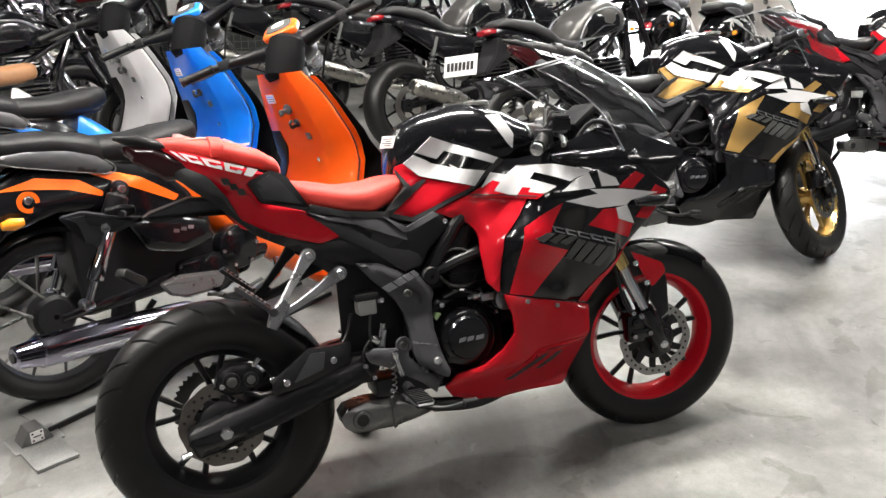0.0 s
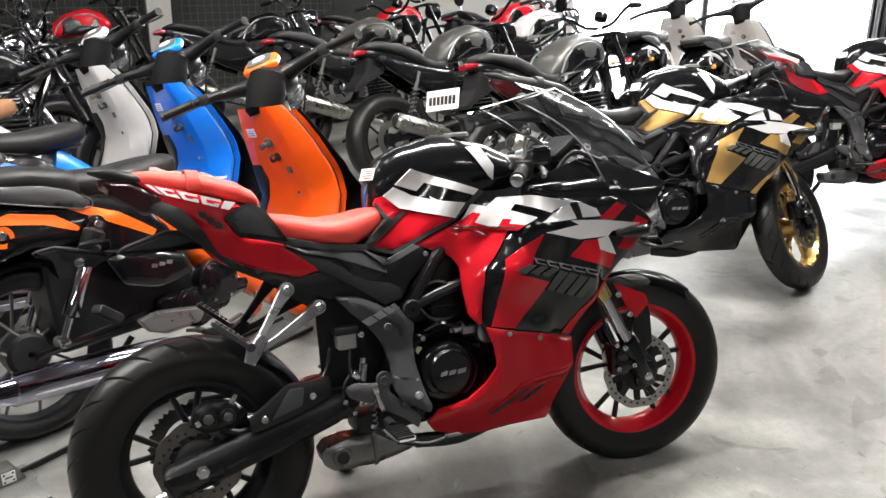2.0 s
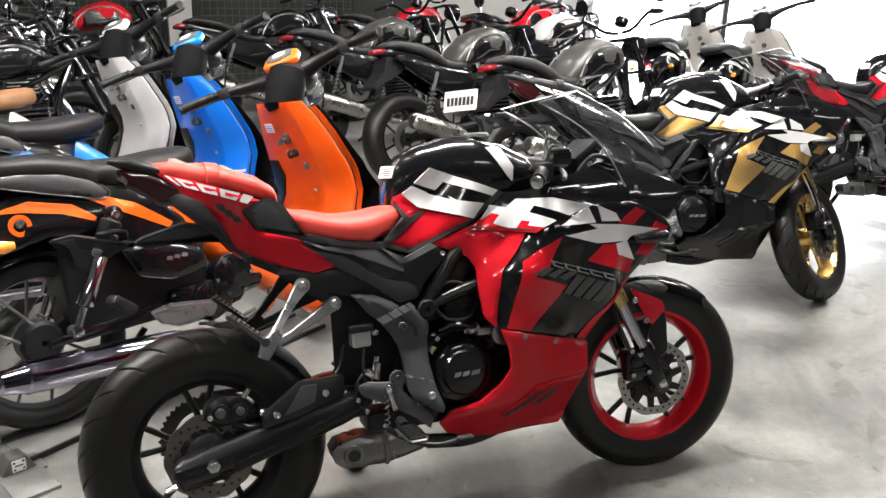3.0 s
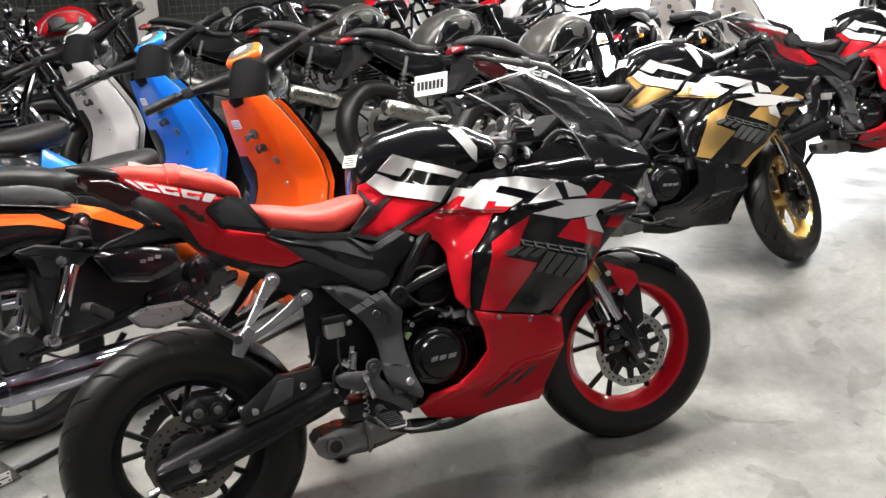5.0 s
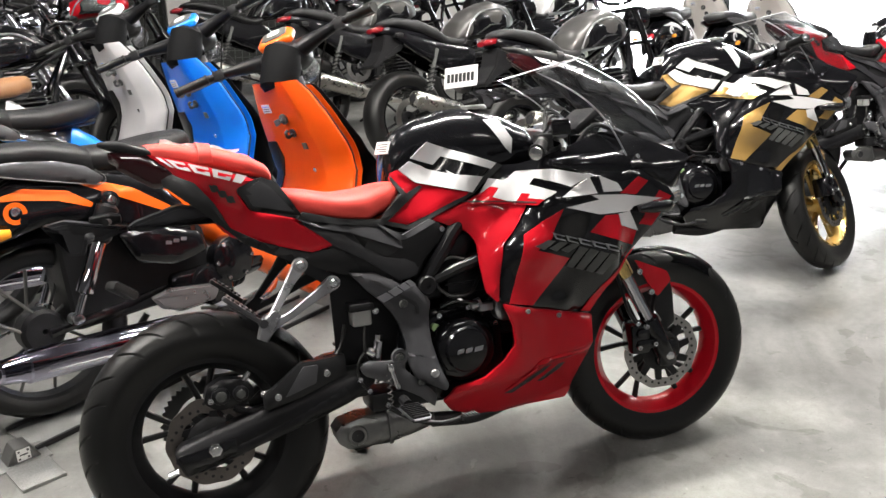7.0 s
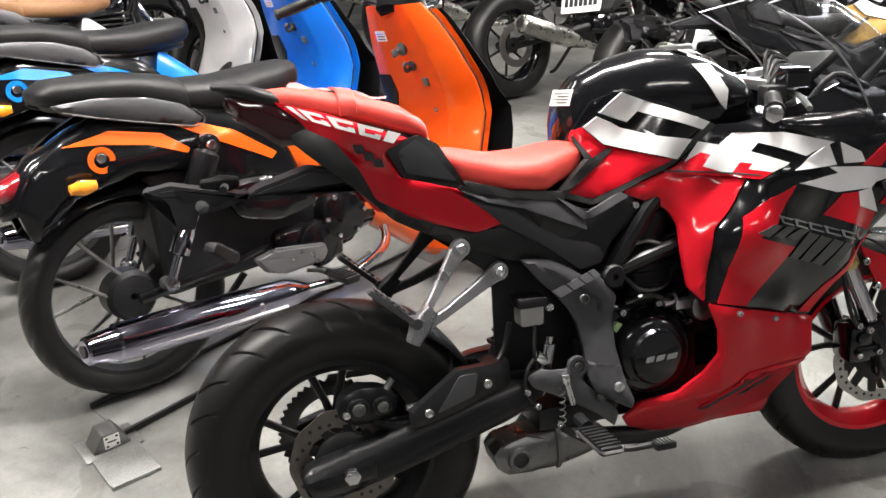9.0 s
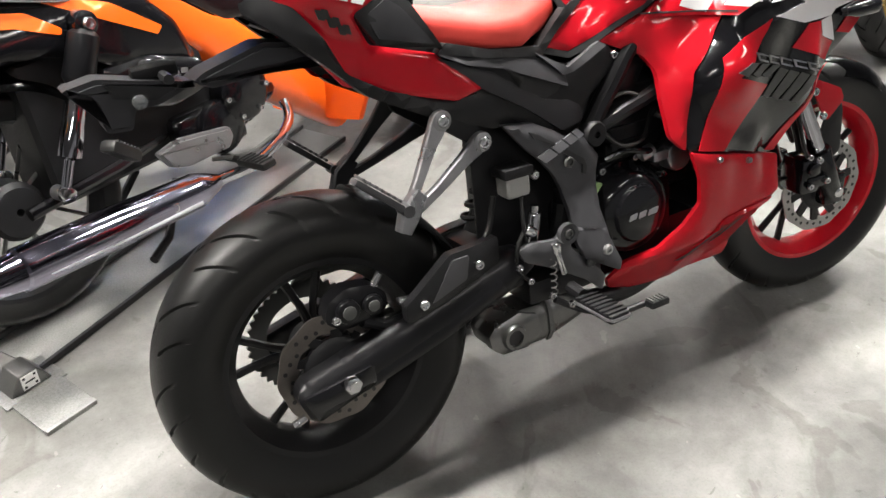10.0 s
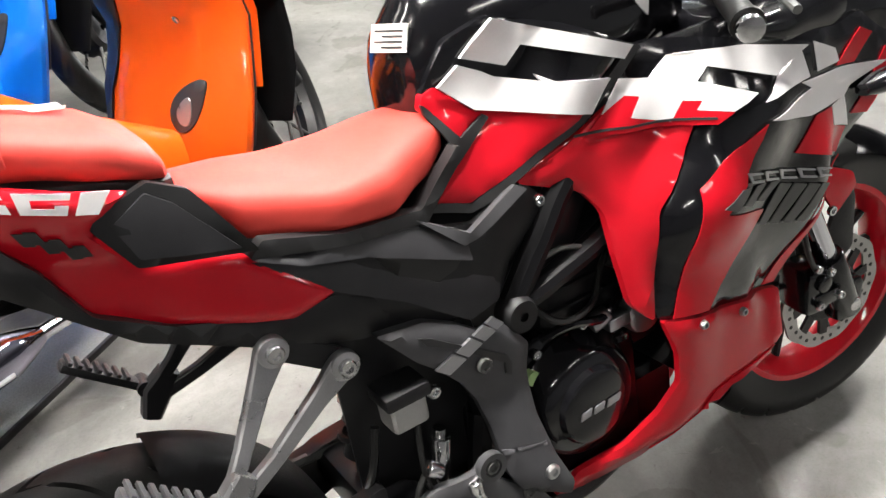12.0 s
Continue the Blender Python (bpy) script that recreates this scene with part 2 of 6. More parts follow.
def smooth_path(pts, n=6):
    """Catmull-Rom points through pts."""
    p = [Vector(q) for q in pts]
    p = [2 * p[0] - p[1]] + p + [2 * p[-1] - p[-2]]
    out = []
    for i in range(1, len(p) - 2):
        for k in range(n):
            t = k / n
            out.append(0.5 * ((2 * p[i]) + (p[i + 1] - p[i - 1]) * t + (2 * p[i - 1] - 5 * p[i] + 4 * p[i + 1] - p[i + 2]) * t * t
                              + (3 * p[i] - p[i - 1] - 3 * p[i + 1] + p[i + 2]) * t ** 3))
    return out + [p[-2]]


def tube(pts, r, seg=10, soft=0, radii=None, flat=1.0):
    """A tube along pts; radii: one per point; flat: squash of the second axis."""
    p = smooth_path(pts, soft) if soft else [Vector(q) for q in pts]
    if radii:
        rr = []
        for i in range(len(p)):
            s = i / (len(p) - 1) * (len(radii) - 1)
            k = min(int(s), len(radii) - 2)
            rr.append(radii[k] + (radii[k + 1] - radii[k]) * (s - k))
    else:
        rr = [r] * len(p)
    bm = bmesh.new()
    up = Vector((0, 0, 1))
    rings = []
    for i, q in enumerate(p):
        d = (p[min(i + 1, len(p) - 1)] - p[max(i - 1, 0)]).normalized()
        a = d.cross(up)
        if a.length < 0.05:
            a = d.cross(Vector((0, 1, 0)))
        a.normalize()
        b = a.cross(d)
        rings.append([bm.verts.new(q + rr[i] * (math.cos(2 * math.pi * k / seg) * a + flat * math.sin(2 * math.pi * k / seg) * b)) for k in range(seg)])
    for r0, r1 in zip(rings, rings[1:]):
        for k in range(seg):
            bm.faces.new((r0[k], r0[(k + 1) % seg], r1[(k + 1) % seg], r1[k]))
    bm.faces.new(rings[0][::-1])
    bm.faces.new(rings[-1])
    return bm


def flat_arm(pts, half, thick):
    """A tapered flat cast bar along pts with eased edges; half: half its height at each point."""
    p, secs = [Vector(q) for q in pts], []
    for i, q in enumerate(p):
        d = (p[min(i + 1, len(p) - 1)] - p[max(i - 1, 0)]).normalized()
        a = d.cross(Vector((0, 1, 0))).normalized()
        b = a.cross(d)
        w, t, e = half[i], thick, min(half[i], thick) * 0.35
        secs.append([q + a * u + b * v for u, v in ((w - e, t), (w, t - e), (w, e - t), (w - e, -t), (e - w, -t), (-w, e - t), (-w, t - e), (e - w, t))])
    return loft(secs)


def lathe(profile, seg=48, closed=True):
    """Turns (radius, y) pairs about the y axis."""
    bm = bmesh.new()
    rings = []
    for k in range(seg):
        a = 2 * math.pi * k / seg
        rings.append([bm.verts.new((r * math.cos(a), y, r * math.sin(a))) for r, y in profile])
    n = len(profile)
    for k in range(seg):
        p, q = rings[k], rings[(k + 1) % seg]
        for i in range(n if closed else n - 1):
            bm.faces.new((p[i], p[(i + 1) % n], q[(i + 1) % n], q[i]))
    return bm


def cyl(p, q, r, seg=16, r2=None, bevel=0.0):
    """A closed cylinder or cone from p to q, with an eased rim."""
    p, q = Vector(p), Vector(q)
    d = (q - p).normalized()
    r2 = r if r2 is None else r2
    if not bevel:
        return tube([p, q], r, seg, radii=[r, r2])
    return ring_stack(
        [(p, r - bevel), (p + d * bevel * 0.35, r - bevel * 0.3), (p + d * bevel, r), (q - d * bevel, r2), (q - d * bevel * 0.35, r2 - bevel * 0.3), (q, r2 - bevel)], seg)


def ring_stack(stack, seg=16):
    bm = bmesh.new()
    d = (stack[-1][0] - stack[0][0]).normalized()
    a = d.cross(Vector((0, 0, 1)))
    if a.length < 0.05:
        a = d.cross(Vector((0, 1, 0)))
    a.normalize()
    b = a.cross(d)
    rings = [[bm.verts.new(q + r * (math.cos(2 * math.pi * k / seg) * a + math.sin(2 * math.pi * k / seg) * b)) for k in range(seg)] for q, r in stack]
    for r0, r1 in zip(rings, rings[1:]):
        for k in range(seg):
            bm.faces.new((r0[k], r0[(k + 1) % seg], r1[(k + 1) % seg], r1[k]))
    bm.faces.new(rings[0][::-1])
    bm.faces.new(rings[-1])
    return bm


def loft(sections, caps=True, closed=True):
    """Skins rings of equal length."""
    bm = bmesh.new()
    rings = [[bm.verts.new(p) for p in s] for s in sections]
    n = len(rings[0])
    for a, b in zip(rings, rings[1:]):
        for i in range(n if closed else n - 1):
            bm.faces.new((a[i], a[(i + 1) % n], b[(i + 1) % n], b[i]))
    if caps and closed:
        bm.faces.new(rings[0][::-1])
        bm.faces.new(rings[-1])
    return bm


def lerp_table(table, x):
    for (a, *va), (b, *vb) in zip(table, table[1:]):
        if x <= b:
            t = min(1, max(0, (x - a) / (b - a)))
            t = t * t * (3 - 2 * t) * 0.5 + t * 0.5
            return [p + (q - p) * t for p, q in zip(va, vb)]
    return list(table[-1][1:])


def body_loft(table, n=22, seg=28, power=2.6):
    """A padded body along x from rows (x, z_low, z_high, half width): each section a rounded box."""
    x0, x1 = table[0][0], table[-1][0]
    secs = []
    for i in range(n + 1):
        s = i / n
        x = x0 + (x1 - x0) * (0.5 - 0.5 * math.cos(math.pi * s))
        lo, hi, w = lerp_table(table, x)
        end = min(1, 3.2 * math.sqrt(max(1e-5, min(s, 1 - s))))
        zc, hz, w = (lo + hi) / 2, (hi - lo) / 2 * end, w * end
        ring = []
        for k in range(seg):
            a = 2 * math.pi * k / seg
            c, q = math.cos(a), math.sin(a)
            f = (abs(c) ** power + abs(q) ** power) ** (-1 / power)
            ring.append((x, w * f * c, zc + hz * f * q))
        secs.append(ring)
    return loft(secs)


def inside(p, poly):
    x, z = p
    c = False
    for i in range(len(poly)):
        (x0, z0), (x1, z1) = poly[i - 1], poly[i]
        if (z0 > z) != (z1 > z) and x < (x1 - x0) * (z - z0) / (z1 - z0) + x0:
            c = not c
    return c


def edge_gap(p, poly):
    best = 9
    for i in range(len(poly)):
        a, b = Vector(poly[i - 1]), Vector(poly[i])
        d = b - a
        t = max(0, min(1, (Vector(p) - a).dot(d) / max(1e-9, d.length_squared)))
        best = min(best, (Vector(p) - a - d * t).length)
    return best


def round_corners(poly, r):
    if not r:
        return [tuple(p) for p in poly]
    out = []
    n = len(poly)
    for i in range(n):
        a, b, c = Vector(poly[i - 1]), Vector(poly[i]), Vector(poly[(i + 1) % n])
        ra, rc = min(r, (a - b).length * 0.4), min(r, (c - b).length * 0.4)
        p, q = b + (a - b).normalized() * ra, b + (c - b).normalized() * rc
        for t in (0, 0.33, 0.67, 1):
            out.append(tuple((1 - t) ** 2 * p + 2 * t * (1 - t) * b + t * t * q))
    return out


def panel(poly, width, lift=0.0, thick=0.006, step=0.02, ease=0.008, fillet=0.008, sides=(-1,)):
    """A shell over the side outline poly of (x, z); its face lies at y = side * (width(x, z) + lift), with eased rims."""
    poly = round_corners(poly, fillet)
    ring = []
    for i in range(len(poly)):
        a, b = Vector(poly[i - 1]), Vector(poly[i])
        k = max(1, int((b - a).length / step))
        ring += [tuple(a + (b - a) * (j / k)) for j in range(k)]
    xs, zs = [p[0] for p in poly], [p[1] for p in poly]
    pts, gaps = list(ring), [0.0] * len(ring)
    z = min(zs) + step / 2
    row = 0
    while z < max(zs):
        x = min(xs) + step / 2 * (row % 2)
        while x < max(xs):
            if inside((x, z), poly):
                g = edge_gap((x, z), poly)
                if g > step * 0.35:
                    pts.append((x, z))
                    gaps.append(g)
            x += step
        z += step * 0.87
        row += 1
    n = len(ring)
    vs, _, fs, *_ = cdt([Vector(p) for p in pts], [(i, (i + 1) % n) for i in range(n)], [], 0, 1e-5)
    fs = [f for f in fs if len(f) > 2 and inside(tuple(sum((vs[i] for i in f), Vector((0, 0))) / len(f)), poly)]
    bm = bmesh.new()
    for s in sides:
        top, low = [], []
        for i, v in enumerate(vs):
            g = gaps[i] if i < len(gaps) else 0.0
            dip = ease * (1 - min(1, g / (ease * 1.6))) ** 2 if ease else 0
            y = width(v[0], v[1]) + lift
            top.append(bm.verts.new((v[0], s * (y - dip), v[1])))
            low.append(bm.verts.new((v[0], s * (y - thick - dip), v[1])))
        for f in fs:
            bm.faces.new([top[i] for i in f])
            bm.faces.new([low[i] for i in reversed(f)])
        for i in range(n):
            j = (i + 1) % n
            bm.faces.new((top[i], low[i], low[j], top[j]))
    return bm


def flat_plate(poly, y0, y1, fillet=0.004, bevel=0.003):
    """A plate of side outline poly between y0 and y1, with eased edges."""
    poly = round_corners(poly, fillet)
    bm = bmesh.new()
    f = bm.faces.new([bm.verts.new((x, y0, z)) for x, z in poly])
    r = bmesh.ops.extrude_face_region(bm, geom=[f])
    bmesh.ops.translate(bm, vec=(0, y1 - y0, 0), verts=[v for v in r["geom"] if isinstance(v, bmesh.types.BMVert)])
    if bevel:
        es = [e for e in bm.edges if abs(e.verts[0].co.y - e.verts[1].co.y) < 1e-6]
        bmesh.ops.bevel(bm, geom=es, offset=bevel, segments=2, affect="EDGES")
    return bm


def bolt(p, r=0.009, side=-1, depth=0.007):
    """A socket bolt head that faces sideways, with its recess."""
    x, y, z = p
    prof = [(0.0005, depth * 0.45), (r * 0.5, depth * 0.45), (r * 0.55, depth), (r * 0.85, depth), (r, depth * 0.7), (r, 0), (0.0005, 0)]
    return moved(lathe([(a, side * b) for a, b in prof], 14, False), Matrix.Translation((x, y, z)))


# ---- wheels ----
def tyre_mesh(R, half, rim, seg=200, prof=26, groove=0.0, count=22, flatten=0.82):
    """A tyre of outer radius R and half width half on a rim of radius rim, with slanted tread grooves cut in."""
    bm = bmesh.new()
    rings = []
    depth = R - rim
    per = max(1, seg // count)
    seg = per * count
    for k in range(seg):
        ring = []
        for i in range(prof):
            v = -1 + 2 * i / (prof - 1)
            y = half * math.sin(max(-1, min(1, v * 1.25)) * math.pi / 2) if abs(v) < 0.8 else math.copysign(half * (1 - 0.25 * ((abs(v) - 0.8) / 0.2) ** 1.5), v)
            if abs(v) < 0.8:
                r = R - depth * 0.62 * (1 - math.cos(v / 0.8 * math.pi / 2)) ** 1.15 * flatten
            else:
                r0 = R - depth * 0.62 * flatten
                r = r0 - (r0 - rim) * ((abs(v) - 0.8) / 0.2)
            # the columns slant with the grooves, so that each groove has clean edges
            turn = 2 * math.pi * (k / seg - (abs(v) * 2.1 - 0.9 * v * v) / count + (0.5 / count if v > 0 else 0.0) * min(1, abs(v) * 12))
            if groove:
                even = (k // per) % 2 == 0
                lo, hi = (0.04, 0.56) if even else (0.20, 0.72)
                if k % per < max(2, per * 0.09) and lo < abs(v) < hi:
                    r -= groove * min(1, 8 * (hi - abs(v)))
            ring.append(bm.verts.new((r * math.cos(turn), y, r * math.sin(turn))))
        rings.append(ring)
    for k in range(seg):
        p, q = rings[k], rings[(k + 1) % seg]
        for i in range(prof - 1):
            bm.faces.new((p[i], p[i + 1], q[i + 1], q[i]))
    return bm


def cast_wheel(name, centre, parent, R, half, rim, rim_mat, spokes, spoke_mat, steer=None, fine=True, label="", hub=0.045, split=True):
    """Rim with its tyre, hub and forked spokes. Local axis y."""
    at = Matrix.Translation(centre)
    if steer is not None:
        at = steer @ at
    rw = half * 0.78
    prof = [(rim + 0.008, -rw), (rim + 0.008, -rw + 0.006), (rim - 0.006, -rw + 0.012), (rim - 0.022, -rw * 0.35), (rim - 0.022, rw * 0.35),
            (rim - 0.006, rw - 0.012), (rim + 0.008, rw - 0.006), (rim + 0.008, rw), (rim - 0.008, rw - 0.002), (rim - 0.03, rw * 0.4), (rim - 0.034, 0),
            (rim - 0.03, -rw * 0.4), (rim - 0.008, -rw + 0.002)]
    wheel = part(name, moved(lathe(prof, 96 if fine else 48), at), rim_mat, parent, label)
    part("tyre", moved(tyre_mesh(R, half, rim, 720 if fine else 96, 56 if fine else 16, 0.006 if fine else 0.0, 24), at), "rubber", wheel, "black rubber tyre with slanted grooves")
    part("hub", moved(lathe([(hub, -rw * 0.8), (hub, rw * 0.8), (0.012, rw * 0.8), (0.012, -rw * 0.8)], 28), at), spoke_mat, wheel)
    for k in range(spokes):
        a0 = 2 * math.pi * (k + 0.3) / spokes
        for d in ((-0.22, 0.22) if split else (0,)):
            a = a0 + d
            bm = tube([(hub * 0.8 * math.cos(a0), 0, hub * 0.8 * math.sin(a0)), (rim * 0.5 * math.cos(a0 + d * 0.6), 0.004, rim * 0.5 * math.sin(a0 + d * 0.6)),
                       ((rim - 0.025) * math.cos(a), 0, (rim - 0.025) * math.sin(a))], 0.010, 8, radii=[0.012, 0.008, 0.009], flat=1.0)
            part("spoke", moved(bm, at), spoke_mat, wheel)
    return wheel, at


def brake_disc(at, y, r, parent, waves=10, holes=30, mat_name="disc", inner=0.66):
    """A drilled disc: ring with scalloped rim, carrier arms and rows of holes shown as flat dark studs."""
    seg = 150
    bm = bmesh.new()
    cols = []
    for k in range(seg):
        a = 2 * math.pi * k / seg
        ro = r * (1 + 0.018 * math.cos(a * waves))
        ri = r * (inner + 0.03 * math.cos(a * waves))
        c, s = math.cos(a), math.sin(a)
        cols.append([bm.verts.new((q * c, y + d, q * s)) for q, d in ((ri, -0.002), (ro, -0.002), (ro, 0.002), (ri, 0.002))])
    for k in range(seg):
        p, q = cols[k], cols[(k + 1) % seg]
        for i in range(4):
            bm.faces.new((p[i], p[(i + 1) % 4], q[(i + 1) % 4], q[i]))
    disc = part("brake_disc", moved(bm, at), mat_name, parent, "drilled steel brake disc", 30)
    dot = finish(cyl((0, 0, 0), (0, -0.0008, 0), 0.0042, 8))
    dot.materials.append(M["ink_and_shade"])
    for k in range(holes):
        a = 2 * math.pi * k / holes
        q = r * (inner + 0.1 + (0.8 - inner) * 0.42 * (k % 3))
        hole = new("drill_hole", dot)
        hole.parent, hole.matrix_local = disc, at @ Matrix.Translation((q * math.cos(a), y - 0.0022, q * math.sin(a)))
    # star-shaped carrier, one casting whose lugs reach the ring
    cb = bmesh.new()
    cols = []
    for k in range(120):
        a = 2 * math.pi * k / 120
        lug = k % 12 < 5
        ro = r * (inner + 0.03) if lug else 0.062
        a += 0.10 if lug else 0.0
        cols.append([cb.verts.new((q * math.cos(w), y + d, q * math.sin(w))) for q, d, w in ((0.03, -0.012, a), (0.052, -0.009, a), (0.060, -0.003, a), (ro, -0.003, a), (ro, 0.003, a), (0.03, 0.004, a))])
    for k in range(120):
        p, q = cols[k], cols[(k + 1) % 120]
        for i in range(6):
            cb.faces.new((p[i], p[(i + 1) % 6], q[(i + 1) % 6], q[i]))
    part("disc_carrier", moved(cb, at), "plastic", disc)
    return disc


# ---- the sport bike ----
# Half widths of the bodywork at places (x, z) along its side.
GIRTH = [(.779, .802, .138), (1.0, .847, .195), (.747, .822, .108), (.633, .965, .066), (.59, .926, .050), (.55, .90, .046), (.80, .897, .117), (.95, .765, .222), (1.27, .759, .168),
         (.862, .665, .226), (.827, .499, .2), (.921, .475, .187), (1.01, .447, .152), (.613, .267, .128), (.346, .722, .116), (.146, .84, .114), (.13, .905, .124), (.2, .92, .09), (-.085, 1.0, .05),
         (1.02, .197, .1), (.636, .736, .105), (.54, .83, .072), (.88, .28, .15), (1.19, .62, .152), (.51, .88, .046), (1.085, .637, .2)]


def girth(x, z):
    s = n = 0
    for a, b, w in GIRTH:
        k = 1 / ((x - a) ** 2 + (z - b) ** 2 + 4e-4) ** 1.5
        s, n = s + k * w, n + k
    return s / n


def sport_bike(name, m, steer_deg, main, seat, wheel_col, label, fine=True, fork_cap="gold_metal", belly=None, tail=None, wing=None):
    """A faired sport bike, its rear axle over the origin, x ahead, seen chiefly from its right."""
    bike = thing(name, m, label, "motorcycle", "sport bikes on show")
    both = (1, -1)
    dark = "red_dark" if main == "red" else main
    axis_p, rake = Vector((1.307, 0, 0.285)), radians(26)
    front_shift = Matrix.Translation((-0.014, 0.02, 0))
    axis_d = Vector((-math.sin(rake), 0, math.cos(rake)))
    steer = front_shift @ Matrix.Translation(axis_p) @ Matrix.Rotation(radians(steer_deg), 4, axis_d) @ Matrix.Translation(-axis_p)

    # rear wheel, brake, sprocket
    rear, at = cast_wheel("rear_wheel", (0, 0, 0.285), bike, 0.308, 0.072, 0.196, "plastic" if wheel_col == "red" else wheel_col, 5, "plastic", fine=fine, label="black cast wheel with slim spokes")
    brake_disc(at, -0.085, 0.11, rear, mat_name="disc_dark")
    teeth = bmesh.new()
    rim = []
    for k in range(84):
        a = 2 * math.pi * k / 84
        rim.append((0.118 if k % 2 else 0.11, a))
    pts = [[teeth.verts.new((q * math.cos(a), y, q * math.sin(a))) for y in (0.075, 0.082)] for q, a in rim]
    inn = [[teeth.verts.new((0.078 * math.cos(a), y, 0.078 * math.sin(a))) for y in (0.075, 0.082)] for q, a in rim]
    for k in range(84):
        j = (k + 1) % 84
        for u, w in (((pts, pts), (0, 1)), ):
            teeth.faces.new((pts[k][0], pts[j][0], pts[j][1], pts[k][1]))
        teeth.faces.new((inn[k][0], inn[k][1], inn[j][1], inn[j][0]))
        teeth.faces.new((pts[k][0], inn[k][0], inn[j][0], pts[j][0]))
        teeth.faces.new((pts[k][1], pts[j][1], inn[j][1], inn[k][1]))
    part("sprocket", moved(teeth, at), "graphite", rear, "dark toothed rear sprocket", 20)
    part("chain", tube([(0.0, 0.08, 0.402), (0.25, 0.08, 0.40), (0.52, 0.08, 0.385), (0.55, 0.08, 0.35), (0.52, 0.08, 0.325), (0.25, 0.08, 0.25), (0.0, 0.08, 0.17)], 0.008, 6), "graphite", bike)

    # swingarm: two beams joined ahead of the tyre
    arm = [(-.094, .275), (-.082, .295), (-.009, .316), (.121, .35), (.219, .374), (.333, .41), (.40, .41), (.42, .37), (.352, .325), (.255, .295), (.112, .262), (.015, .232), (-.071, .217)]
    sw = join(panel(arm, lambda x, z: 0.146 - 0.05 * max(0, x - 0.1) - 9.0 * (z - 0.275 - 0.24 * x) ** 2, 0, 0.03, 0.012, 0.006, 0.012, both), box(0.33, 0.40, -0.12, 0.12, 0.33, 0.40, 0.012))
    swing = part("swingarm", sw, "satin_black", bike, "black box-section swingarm")
    for s in both:
        part("axle_block", panel([(-.088, .279), (.05, .300), (.05, .262), (-.066, .228)], lambda x, z: 0.154, 0, 0.012, 0.02, 0.004, 0.006, (s,)), "black", swing)
    part("arm_ridge", panel([(-.03, .258), (.06, .282), (.2, .322), (.34, .372), (.35, .345), (.22, .296), (.06, .256), (-.04, .238)], lambda x, z: 0.149 - 0.05 * max(0, x - 0.1), 0, 0.008, 0.012, 0.005, 0.008), "satin_black", swing)
    part("axle_nut", join(cyl((0, -0.154, 0.285), (0, -0.171, 0.285), 0.017, 6, bevel=0.003), cyl((0, -0.17, 0.285), (0, -0.176, 0.285), 0.010, 12)), "steel", swing, "zinc axle nut")
    part("chain_adjuster", cyl((-0.088, -0.145, 0.245), (-0.112, -0.145, 0.238), 0.007, 6), "steel", swing)
    # rear caliper and its hose
    cal = part("rear_caliper", join(panel([(-.012, .385), (.0, .42), (.035, .438), (.085, .430), (.112, .408), (.108, .375), (.07, .362), (.02, .360)], lambda x, z: 0.112, 0, 0.036, 0.02, 0.008, 0.012),
                                    cyl((0.03, -0.108, 0.40), (0.03, -0.124, 0.40), 0.022, 20, bevel=0.004), cyl((0.078, -0.108, 0.398), (0.078, -0.122, 0.398), 0.019, 20, bevel=0.004),
                                    tube([(0.06, -0.10, 0.365), (0.10, -0.105, 0.345), (0.16, -0.11, 0.350)], 0.012, 10)), "satin_black", bike, "black rear brake caliper")
    part("piston_cap", cyl((0.03, -0.124, 0.40), (0.03, -0.127, 0.40), 0.013, 16, bevel=0.001), "graphite", cal)
    part("piston_cap", cyl((0.078, -0.122, 0.398), (0.078, -0.125, 0.398), 0.011, 16, bevel=0.001), "graphite", cal)
    part("caliper_bolt", bolt((0.005, -0.119, 0.392), 0.008), "steel", cal)
    part("bleed_nipple", cyl((0.09, -0.1, 0.425), (0.105, -0.1, 0.445), 0.007, 8), "steel", cal)
    part("banjo_fitting", cyl((0.125, -0.118, 0.388), (0.155, -0.118, 0.385), 0.008, 8), "steel", cal)
    part("brake_hose", tube([(0.15, -0.12, 0.386), (0.24, -0.12, 0.40), (0.33, -0.1, 0.45), (0.36, -0.09, 0.52)], 0.006, 8, 6), "rubber", bike)
    # chain guard and hugger
    part("swingarm_guard", panel([(.128, .35), (.128, .385), (.232, .452), (.285, .45), (.345, .452), (.345, .40), (.22, .365)], lambda x, z: 0.151 - 0.14 * max(0, x - 0.15), 0, 0.02, 0.02, 0.006, 0.008), "plastic", bike, "black plastic guard on the swingarm")
    part("guard_panel", panel([(.18, .375), (.232, .442), (.272, .44), (.262, .395)], lambda x, z: 0.154 - 0.14 * max(0, x - 0.15), 0, 0.006, 0.02, 0.002, 0.006), "grey_plastic", bike)
    for p in ((0.162, -0.149, 0.381), (0.291, -0.131, 0.414)):
        part("guard_bolt", bolt(p, 0.010), "steel", bike)
    hug = []
    for i in range(17):
        a = radians(12 + 58 * i / 16)
        r = 0.317
        ring = []
        for j in range(11):
            v = -1 + j / 5
            ring.append((r * math.cos(a), 0.078 * v, 0.285 + (r - 0.035 * abs(v) ** 3) * math.sin(a)))
        hug.append(ring)
    hb = loft(hug, False, False)
    bmesh.ops.solidify(hb, geom=hb.faces[:], thickness=0.004)
    part("hugger", hb, "plastic", bike, "black plastic rear hugger over the tyre")

